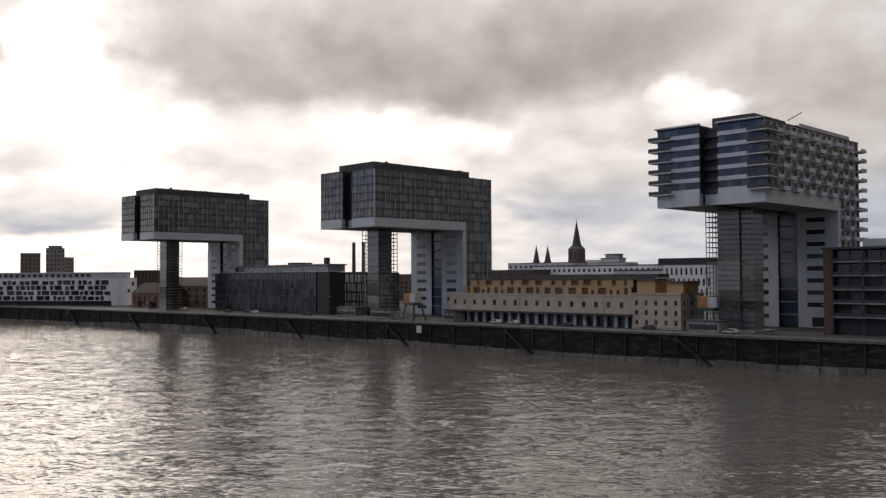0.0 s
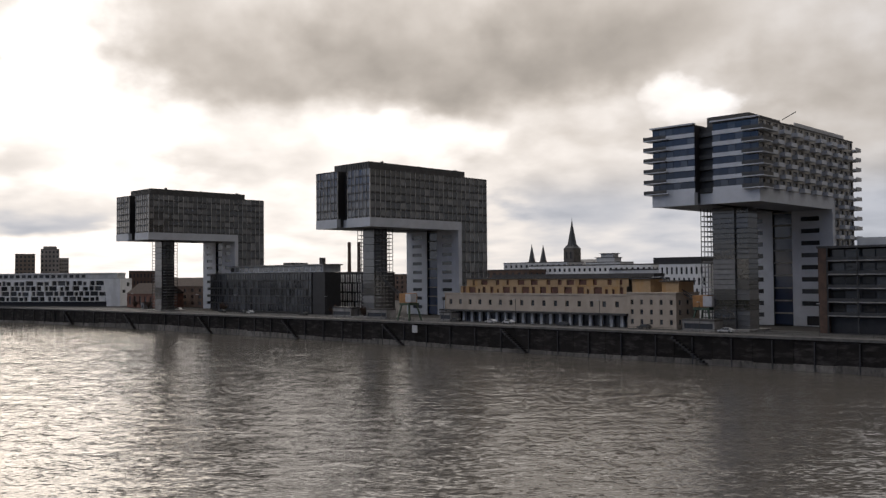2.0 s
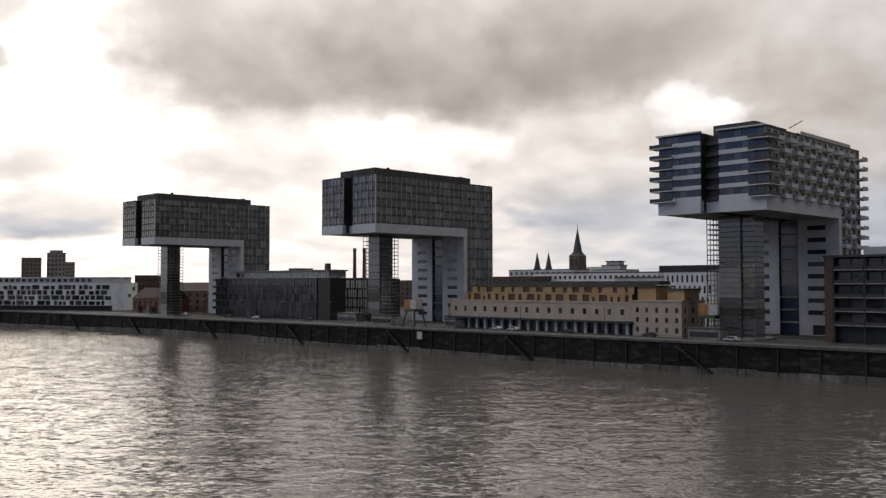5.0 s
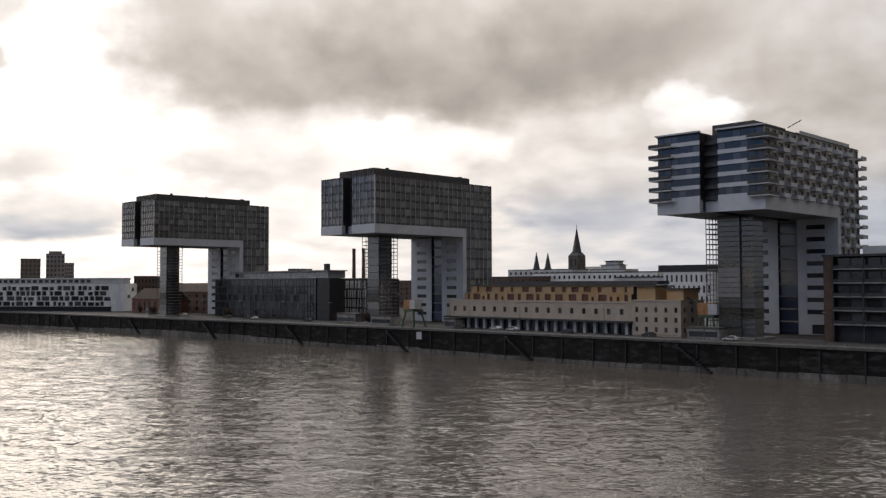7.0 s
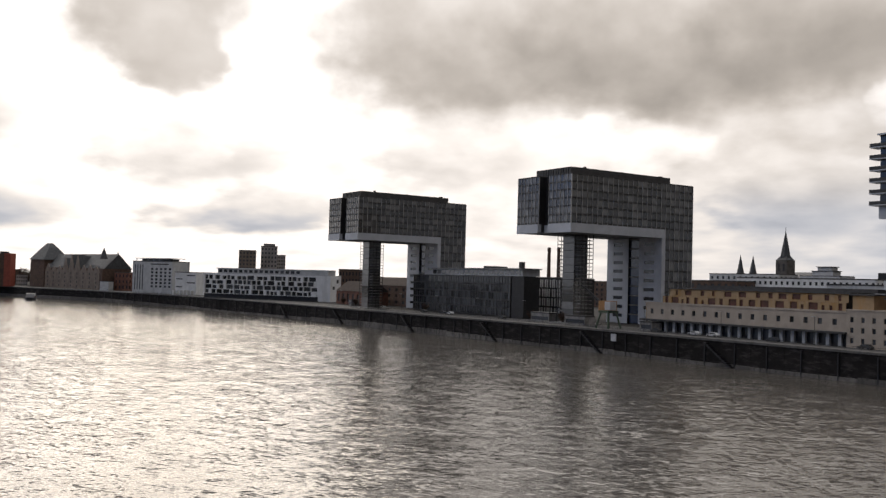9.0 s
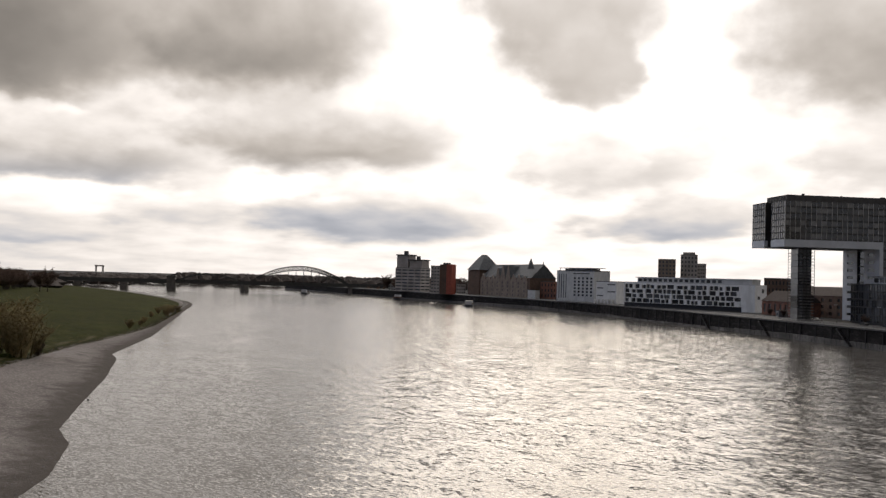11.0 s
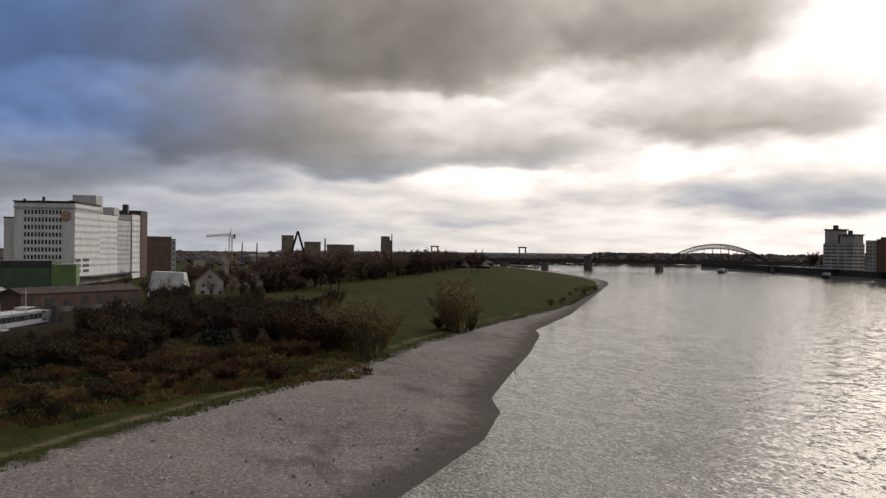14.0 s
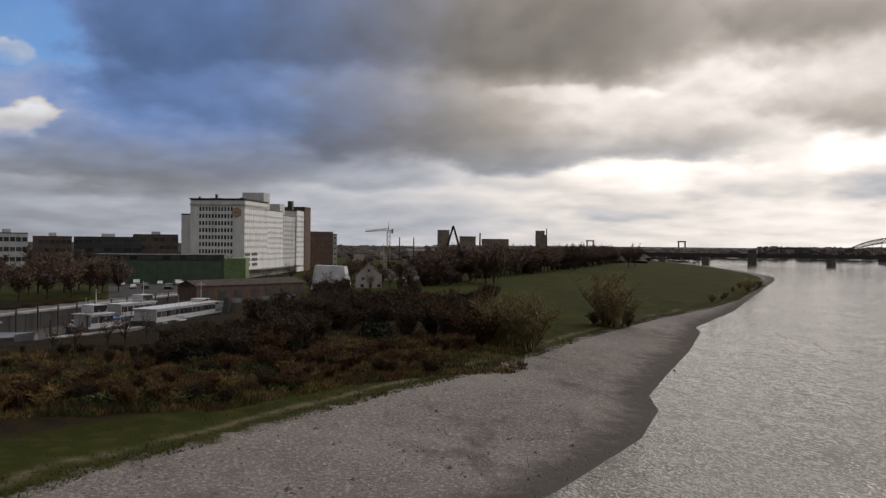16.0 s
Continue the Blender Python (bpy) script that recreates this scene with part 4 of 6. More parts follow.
# pale office with offset slit windows, behind the quay
wins = []
for j in range(5):
    for i in range(9):
        x = 1.0 + i * 2.0 + (0.9 if j % 2 else 0.0)
        wins.append((x, x + 0.85, 0.9 + j * 3.9, 3.5 + j * 3.9))
root = city_block("slit_office", "white office block with offset dark slit windows", "office building", river_front(70, -82.5), 20.5, 18, 20.2, wins, M_WHITE)
part("roof_storey", boxes((-4, 15.5, 3, 16, 20.6, 22.8)), M_BLACK, root, "dark roof storey")
city_block("grey_annex", "plain grey rendered annex", "office building", river_front(71, -60), 22.4, 16, 18.2, grid_wins(20, 1, 17, 5, 4, 0.3, 0.4), M_GREYW)

# dark flats with long balconies beside the northern crane house
root = thing("balcony_block", river_front(24, -160), "dark apartment block with long pale balcony slabs", "apartment building")
part("wall", boxes((2.4, 60, 1.8, 24, 0, 22.8)), M_BLACK, root)
for j in range(5):
    z = 4.6 + j * 3.75
    part("balcony_slab", boxes((2.2, 60, -0.2, 1.8, z, z + 0.35)), M_CONC, root)
    for i in range(14):
        part("pane", pane_mesh(3.6, 2.7, M_GLASS2), M_GLASS2, root, "", Matrix.Translation((2.8 + i * 4.0, 1.6, z + 0.5)))
    part("balcony_rail", boxes((2.2, 60, -0.2, -0.12, z + 0.35, z + 1.2)), M_FRAME, root)
for i in range(8):
    part("post", boxes((2.2 + i * 8, 2.6 + i * 8, -0.2, 0.2, 0, 23.2)), M_FRAME, root)
part("end_wall", boxes((0, 2.2, -0.3, 24, 0, 23.2)), M_BRICKD, root, "brown end wall")
part("roof", boxes((-0.3, 60, -0.5, 24, 23.2, 23.8)), M_ROOF, root)
part("roof_house", boxes((9, 18, 4, 12, 23.8, 26.0)), M_GREYW, root)

# the town behind the quay
def plain_block(name, label, m, L, D, h, cols, rows, wall, fw=0.4, fh=0.5, roof=M_ROOF, cat="building", group="town blocks"):
    w = grid_wins(L, 0.6, h - 0.4, cols, rows, fw, fh)
    s = grid_wins(D, 0.6, h - 0.4, max(1, round(cols * D / L)), rows, fw, fh)
    return city_block(name, label, cat, m, L, D, h, w, wall, side=s, left=s, roof=roof, group=group, join=group in ("town blocks", "silo towers", "low sheds", "tower blocks behind the quay"))


plain_block("white_row", "long white row with a line of small windows", river_front(150, 44), 75, 16, 21.3, 24, 6, M_WHITE, 0.45, 0.5)
plain_block("dark_row", "dark flat-roofed town row", river_front(135, 100), 68, 14, 19.3, 16, 5, M_BRICKD)
plain_block("low_row", "low grey rendered town row", river_front(160, -46), 60, 14, 20.8, 14, 5, M_GREYW)
plain_block("town_block", "grey town block with a flat roof", river_front(300, 190), 60, 20, 26, 12, 6, M_GREYW)
root = plain_block("dome_block", "grey town block with a stepped roof lantern", river_front(400, 185), 34, 20, 27, 8, 6, M_GREYW)
part("lantern", boxes((8, 26, 4, 14, 27, 31), (12, 24, 5, 13, 31, 34.2)), M_GREYW, root)
part("lantern_cap", boxes((11, 25, 4, 14, 34.2, 34.7), (7, 27, 3.5, 14.5, 31.0, 31.4)), M_ROOF, root)
for q, l, h, mt in ((240, 60, 20, M_BRICKD), (320, 70, 22, M_GREYW), (400, 60, 21, M_BRICKD), (470, 60, 23, M_GREYW)):
    plain_block("town_block", "flat town block behind the quay", river_front(210, q), l, 16, h - 2, 12, 5, mt)


def spire(bm, x, y, z0, z1, r, sides=8):
    lo = [bm.verts.new((x + r * math.cos(2 * math.pi * (i + 0.5) / sides), y + r * math.sin(2 * math.pi * (i + 0.5) / sides), z0)) for i in range(sides)]
    tip = bm.verts.new((x, y, z1))
    for i in range(sides):
        bm.faces.new((lo[i], lo[(i + 1) % sides], tip))
    bm.faces.new(lo[::-1])
    return bm


root = thing("church", on_quay(500, 272, ZQ - 0.2), "dark gothic church with a tall slate spire", "church")
part("tower", boxes((-6, 6, -6, 6, 0, 43.5)), M_STONE, root)
for s in (-2.6, 2.6):
    part("belfry_window", boxes((-6.1, -5.9, s - 1.0, s + 1.0, 33, 40)), M_BLACK, root)
b = spire(bmesh.new(), 0, 0, 43.5, 52, 8.2, 4)
spire(b, 0, 0, 46, 72, 4.8)
beam(b, (0, 0, 71), (0, 0, 74), 0.2)
part("spire", b, M_SLATE, root)
part("nave", boxes((6, 60, -24, 24, 0, 26)), M_STONE, root)
part("nave_roof", gable(bmesh.new(), 6, 60, -24, 24, 26, 33, "y"), M_SLATE, root)
for q, z in ((322.9, 58), (308.2, 57)):
    root = thing("church_turret", on_quay(500, q, ZQ - 0.2), "slender church turret with a pointed slate cap", "church tower", "twin church turrets")
    part("tower", boxes((-3, 3, -3, 3, 0, 31)), M_STONE, root)
    b = spire(bmesh.new(), 0, 0, 31, z - ZQ, 3.6)
    part("cap", b, M_SLATE, root)
for q in (494.5, 478.5):
    b = bmesh.new()
    beam(b, (0, 0, 0), (0, 0, 50), 2.3, 1.7, 10)
    beam(b, (0, 0, 50), (0, 0, 54.5), 1.95, 1.8, 10)
    solo("chimney", b, M_BRICKD, "tall brick factory chimney", "chimney", on_quay(400, q, ZQ - 0.2), "paired chimneys")

# white flats with a grid of deep loggias, further up the quay
m, L = site(27.25, 640, 19.5, 585, ZQ)
root = thing("loggia_block", m, "long white apartment block with deep loggias and a set-back roof", "apartment building")
rnd = random.Random(21)
wins = []
for j in range(4):
    x = 1.2
    while x < L - 12:
        w = rnd.choice((2.4, 3.2, 3.6, 4.6, 5.4))
        wins.append((x, x + w, 3.2 + j * 3.2, 3.2 + j * 3.2 + rnd.choice((2.3, 2.75, 2.75))))
        x += w + rnd.choice((0.45, 0.55, 0.7, 2.2))
facade(root, Matrix.Identity(4), L, 2.9, 16.6, wins, M_WHITE, M_GLASS2, 1.0, "wall", "white rendered wall")
facade(root, RIGHT(L), 14, 0, 16.6, [(3, 6.5, 8, 10), (8, 11, 3, 5.2), (8, 11, 12, 14.4)], M_WHITE, M_GLASS2, 0.6)
part("ground_storey", boxes((0, L - 9, 1.2, 14, 0, 2.9)), M_BLACK, root)
part("end_pier", boxes((L - 9, L - 0.01, 0.02, 1.0, 0, 2.9)), M_WHITE, root)
part("body", boxes((0.4, L - 0.4, 1.12, 14, 2.9, 16.4)), M_BLACK, root)
part("roof", boxes((0, L, 0.05, 14, 16.6, 17.0)), M_GREYW, root)
part("roof_storey", boxes((9, L - 4, 3.5, 12, 17.0, 20.0)), M_GREYW, root)
for i in range(16):
    part("roof_window", pane_mesh(2.6, 1.9, M_GLASS2), M_GLASS2, root, "", Matrix.Translation((10 + i * 4.1, 3.4, 17.5)))
part("roof_slab", boxes((8, L - 3, 2.6, 12.5, 20.0, 20.5)), M_WHITE, root)

m, L = site(28.92, 700, 27.7, 690, ZQ)
root = city_block("white_cube", "white cube house with narrow slot windows", "house", m, L, 14, 16.5, [(L * 0.55, L * 0.95, 14.0, 14.8), (0.6, L * 0.35, 11.3, 12.1), (L * 0.55, L * 0.95, 8.6, 9.4), (0.6, L * 0.35, 5.5, 6.3)], M_WHITE)
for i in range(6):
    part("base_pier", boxes((i * L / 6, i * L / 6 + 0.8, -3.0, -0.05, 0, 3.4)), M_WHITE, root)
m, L = site(31.38, 745, 29.1, 715, ZQ)
wins = grid_wins(L * 0.55, 4, 20, 5, 6, 0.55, 0.6)
wins = [(a + L * 0.44, b + L * 0.44, c, d) for a, b, c, d in wins] + [(L * 0.45, L * 0.9, 22.0, 22.8)] + [(2 + i * 2.7, 3.1 + i * 2.7, 2.5, 22) for i in range(4)]
root = city_block("folded_block", "white apartment block with fins and offset windows", "apartment building", m, L, 18, 24.3, wins, M_GREYW)
part("roof_frame", boxes((2, L - 0.5, 0.5, 14, 26.6, 27.1), *[(3 + i * 6, 3.4 + i * 6, 0.6, 1, 24.8, 26.6) for i in range(5)]), M_WHITE, root, "open roof frame")
part("roof_house", boxes((6, L - 5, 4, 12, 24.8, 26.4)), M_GREYW, root)

# gabled warehouse row
m, L = site(37.0, 930, 33.1, 800, ZQ)
root = thing("warehouse_row", m, "old gabled warehouse with steep gables and slate roof", "warehouse")
part("wall", boxes((0, L, 0.3, 26, 0, 18)), M_BRICKD, root)
gw = (L - 38) / 9
for i, hh in enumerate((22, 19, 20, 27, 30, 29, 21, 21, 20)):
    x0 = 34 + i * gw
    b = bmesh.new()
    prism(b, [(0, 0), (gw - 0.4, 0), (gw - 0.4, 0.6), (0, 0.6)], 0, 15)
    v = [b.verts.new(c) for c in ((0, 0, 15), (gw - 0.4, 0, 15), (gw / 2 - 0.2, 0, hh), (0, 0.6, 15), (gw - 0.4, 0.6, 15), (gw / 2 - 0.2, 0.6, hh))]
    b.faces.new((v[0], v[1], v[2])), b.faces.new((v[5], v[4], v[3]))
    b.faces.new((v[1], v[4], v[5], v[2])), b.faces.new((v[0], v[2], v[5], v[3]))
    part("gable", b, M_TOWER, root, "steep brown-grey gable", Matrix.Translation((x0, -0.3, 0)))
    for j in range(4):
        part("gable_window", boxes((gw / 2 - 1.0, gw / 2 + 0.6, -0.38, -0.28, 1.5 + j * 3.6, 3.4 + j * 3.6)), M_BLACK, root, "", Matrix.Translation((x0, 0, 0)))
    gb = gable(bmesh.new(), 0.1, gw - 0.5, 0.4, 12, 15, hh - 0.4, "y", 0.0)
    part("gable_roof", gb, M_SLATE, root, "", Matrix.Translation((x0, 0, 0)))
part("main_roof", gable(bmesh.new(), 30, L, 2, 26, 18, 30.5, "x"), M_SLATE, root, "long slate roof")
part("tower", boxes((2, 32, -0.5, 22, 0, 25)), M_BRICKD, root)
b = bmesh.new()
lo = [b.verts.new(c) for c in ((1, -1.5, 25), (33, -1.5, 25), (33, 23, 25), (1, 23, 25))]
hi = [b.verts.new(c) for c in ((9, 6, 36), (25, 6, 36), (25, 15, 36), (9, 15, 36))]
tp = [b.verts.new(c) for c in ((14, 9, 40.5), (20, 9, 40.5), (20, 12, 40.5), (14, 12, 40.5))]
for r0, r1 in ((lo, hi), (hi, tp)):
    for i in range(4):
        b.faces.new((r0[i], r0[(i + 1) % 4], r1[(i + 1) % 4], r1[i]))
b.faces.new(tp)
part("tower_roof", b, M_SLATE, root, "tall hipped slate roof")
part("turret_cap", spire(bmesh.new(), L - 4, 3, 26, 36, 3.5), M_SLATE, root)
m, L = site(33.2, 800, 32.72, 792, 5.0)
city_block("pump_house", "small pale block at the quay edge", "building", m, L, 5, 11.0, [], M_GREYW)
m, L = site(32.4, 800, 31.6, 790, ZQ)
plain_block("brick_house", "small red brick house", m, L, 12, 15.0, 4, 3, M_BRICK)
root = thing("church_turret", pose(*polar(32.25, 1000), ZQ - 0.2), "slender distant church spire", "church tower")
part("tower", boxes((-2.5, 2.5, -2.5, 2.5, 0, 25)), M_STONE, root)
part("cap", spire(bmesh.new(), 0, 0, 25, 37.5, 2.8), M_SLATE, root)

# towers far behind
m, L = site(41.6, 1000, 40.0, 980, ZQ)
root = plain_block("high_rise", "stepped concrete high-rise with banded floors", m, L, 18, 25.5, 4, 7, M_FARBLD, 0.85, 0.4)
part("upper_part", boxes((0.2, L * 0.46, 2, 16, 26, 39.5)), M_FARBLD, root)
part("upper_cap", boxes((-0.4, L * 0.5, 1, 17, 39.5, 40.6), (L * 0.2, L * 0.3, 6, 10, 40.6, 44.5)), M_ROOF, root)
part("upper_part", boxes((L * 0.52, L - 0.2, 2, 16, 26, 34)), M_FARBLD, root)
part("upper_cap", boxes((L * 0.48, L + 0.6, 1, 17, 34, 35.2), (L * 0.7, L * 0.78, 6, 10, 35.2, 39)), M_ROOF, root)
m, L = site(39.35, 900, 38.03, 890, ZQ)
root = plain_block("tower_block", "pale and red clad tower block", m, L * 0.42, 16, 27.5, 3, 8, M_FARBLD, 0.6, 0.4)
part("red_part", boxes((L * 0.75, L, 0, 10, 0, 29.5)), M_RED, root, "red clad stair part")
part("dark_part", boxes((L * 0.42, L * 0.75, 0.4, 10, 0, 29.2)), M_BRICKD, root)
part("roof_house", boxes((L * 0.5, L * 0.75, 4, 9, 29.2, 31)), M_ROOF, root)
for azl, azr, d, hh, mt in ((25.19, 24.14, 800, 37, M_TOWER), (23.85, 22.85, 810, 41.5, M_FARBLD), (22.85, 22.34, 815, 34, M_FARBLD)):
    m, L = site(azl, d, azr, d, ZQ)
    root = plain_block("tower_block", "brown concrete tower block", m, L, 14, hh, 5, 11, mt, 0.5, 0.5, group="tower blocks behind the quay")
    if hh > 40:
        part("roof_house", boxes((2, L - 2, 2, 12, hh + 0.5, hh + 2.6)), M_FARBLD, root)
# low town along the far quay
rnd = random.Random(33)
for i in range(16):
    az = 42.0 - i * 0.62 + rnd.uniform(-0.1, 0.1)
    d = 1080 - i * 12 + rnd.uniform(-20, 20)
    m, L = site(az, d, az - rnd.uniform(0.5, 0.8), d, ZQ - 2)
    plain_block("town_block", "low dark block on the far quay", m, L, 14, rnd.uniform(10, 17), 5, 3, rnd.choice((M_BRICKD, M_FARBLD, M_GREYW)))
for az, d, h, mt in ((24.5, 760, 16, M_GREYW), (26.5, 760, 15, M_BRICKD), (22.0, 720, 18, M_BRICKD), (20.8, 700, 20, M_GREYW), (19.0, 690, 22, M_BRICKD), (30.4, 820, 18, M_BRICKD)):
    m, L = site(az, d, az - 1.6, d, ZQ)
    plain_block("town_block", "flat roofed town block", m, L, 16, h, 8, 4, mt)
# old brick hall beside the white flats
m, L = site(19.1, 560, 17.3, 530, ZQ)
root = thing("brick_hall", m, "old red brick hall with a tiled gable roof", "warehouse")
facade(root, Matrix.Identity(4), L, 0, 8, grid_wins(L, 0.5, 7.5, 6, 1, 0.4, 0.7), M_BRICK, M_GLASS2, 0.4)
part("body", boxes((0.4, L - 0.4, 0.5, 16, 0, 7.9)), M_BRICK, root)
part("roof", gable(bmesh.new(), 0, L, 0, 16, 8.02, 14, "x"), M_TILE, root)
m, L = site(17.2, 575, 14.2, 520, ZQ)
root = thing("brick_hall", m, "dark brick warehouse under a tiled roof", "warehouse")
facade(root, Matrix.Identity(4), L, 0, 12, grid_wins(L, 0.5, 11.5, 7, 3, 0.35, 0.5), M_BRICKD, M_GLASS2, 0.4)
part("body", boxes((0.4, L - 0.4, 0.5, 16, 0, 11.9)), M_BRICKD, root)
part("roof", gable(bmesh.new(), 0, L, 0, 16, 12.02, 17, "x"), M_TILE, root)

# ---- quay furniture ----
def harbour_crane(m, cab, label):
    root = thing("harbour_crane", m, label, "crane", "old harbour cranes")
    b = bmesh.new()
    for x in (-3.2, 3.2):
        for y in (-3.2, 3.2):
            beam(b, (x, y, 0), (x * 0.6, y * 0.6, 6.2), 0.35)
    box(b, -2.6, 2.6, -2.6, 2.6, 5.8, 6.6)
    part("portal", b, M_GREEN, root, "green portal frame")
    cabin = part("cabin", boxes((-2.4, 2.4, -1.8, 2.8, 6.7, 10.2)), cab, root, "machine cabin")
    part("cabin_panel", boxes((-2.55, -2.42, -3.4, -0.6, 6.9, 10.0), (-2.4, 0.4, -3.5, -1.82, 6.9, 10.0)), M_BOAT, cabin, "white panel")
    b = bmesh.new()
    for s in (-0.7, 0.7):
        beam(b, (0, 2.5 + 0, 9.0), (s * 0.3, 15, 16.0), 0.22, 0.14)
        beam(b, (s, 2.0, 7.6), (s * 0.3, 15, 15.6), 0.2, 0.14)
    part("jib", b, M_BLACK, root, "lattice jib")
    return root


harbour_crane(on_quay(7, -14), M_ORANGE, "old harbour crane with an orange cabin and green portal")
harbour_crane(on_quay(20, -128), M_ORANGE, "old harbour crane with an orange cabin")
b = boxes((-0.1, 0.1, -1.3, 1.3, 0, 2.6))
solo("river_sign", b, M_BOAT, "small white square river sign", "sign", on_quay(0.2, -24, 4.9))
rail = thing("quay_railing", Matrix.Identity(4), "low steel railing along the quay edge", "railing")
pb = bmesh.new()
for (x0, y0), (x1, y1) in zip(QUAY_XY[1:8], QUAY_XY[2:9]):
    a, c = Vector((x0, y0)), Vector((x1, y1))
    off = U * 2.0
    n = max(1, int((c - a).length / 2.5))
    for z in (0.55, 1.05):
        part("handrail", beam(bmesh.new(), (*(a + off), ZQ + z), (*(c + off), ZQ + z), 0.05), M_FRAME, rail)
    for i in range(n):
        v = a + (c - a) * i / n + off
        beam(pb, (v.x, v.y, ZQ), (v.x, v.y, ZQ + 1.05), 0.05)
tagged(part("post", pb, M_FRAME, rail), kind="stuff")
# stairs down to the water, set against the wall
for q in (-205, -128, -66, -8, 52, 112, 178, 240):
    pq = [p for p, qq in QUAY if qq <= q][-1]
    root = thing("quay_stair", on_quay(0, q, 0), "dark stone stair down the quay wall", "stair", "stairs on the quay wall")
    v = quay_xy(0, q)
    best = min(((Vector(a) + (Vector(c) - Vector(a)) * t) for a, c in zip(QUAY_XY, QUAY_XY[1:]) for t in [i / 60 for i in range(61)]), key=lambda s: (s - v).length)
    root.matrix_world = pose(best.x, best.y, 0, 0, 0, QTURN)
    for i in range(12):
        part("step", boxes((-1.6, -0.2, -i * 0.9, -i * 0.9 + 0.95, max(0.2, 6.8 - i * 0.62), 7.4 - i * 0.62)), M_BLACK, root)


def parked_car(m, mat, label):
    root = thing("car", m, label, "car", "parked cars")
    b = bmesh.new()
    prof = [(-2.1, 0.35), (2.1, 0.35), (2.15, 0.8), (1.2, 0.95), (0.6, 1.45), (-1.1, 1.48), (-1.8, 0.98), (-2.15, 0.85)]
    lo = [b.verts.new((x, -0.85, z)) for x, z in prof]
    hi = [b.verts.new((x, 0.85, z)) for x, z in prof]
    b.faces.new(lo[::-1]), b.faces.new(hi)
    for i in range(len(prof)):
        k = (i + 1) % len(prof)
        b.faces.new((lo[i], lo[k], hi[k], hi[i]))
    bmesh.ops.recalc_face_normals(b, faces=b.faces[:])
    part("body", b, mat, root)
    part("side_window", boxes((-1.3, 0.75, -0.87, 0.87, 1.0, 1.36)), M_GLASS2, root)
    for x in (-1.35, 1.35):
        for y in (-0.8, 0.8):
            b = bmesh.new()
            beam(b, (x, y - 0.1, 0.33), (x, y + 0.1, 0.33), 0.33, 0.33, 10)
            part("wheel", b, M_BLACK, root)
    return root


rnd = random.Random(5)
for q, p in ((118, 9), (104, 11), (96, 10), (58, 12), (-35, 10), (-52, 10), (-60, 10), (-83, 10), (-112, 12), (-132, 14), (-140, 9), (168, 14), (30, 15)):
    parked_car(on_quay(p, q, ZQ, 90 + rnd.uniform(-3, 3)), rnd.choice((M_BOAT, M_FRAME, M_BLACK, M_GREYW, M_HULL)), "small parked car on the quay")
for q, p, l, h in ((38, 12, 12, 3.6), (14, 10, 12, 3.4), (-26, 11, 6, 3.0), (-126, 10, 10, 3.0), (205, 12, 3, 3.2)):
    city_block("kiosk", "low concrete quay pavilion with a flat roof", "pavilion", river_front(p, q), l, 5, h, [(0.5, l - 0.5, 0.8, 2.3)], M_CONC, group="quay pavilions")


def street_lamp(m):
    root = thing("street_lamp", m, "slim grey street lamp on the quay", "street lamp", "quay lamps")
    b = bmesh.new()
    beam(b, (0, 0, 0), (0, 0, 8.5), 0.11, 0.07, 6)
    part("pole", b, M_FRAME, root)
    part("head", boxes((-1.3, 0.1, -0.18, 0.18, 8.45, 8.6)), M_BOAT, root)
    return root


for q in range(-200, 260, 34):
    street_lamp(on_quay(9, q))


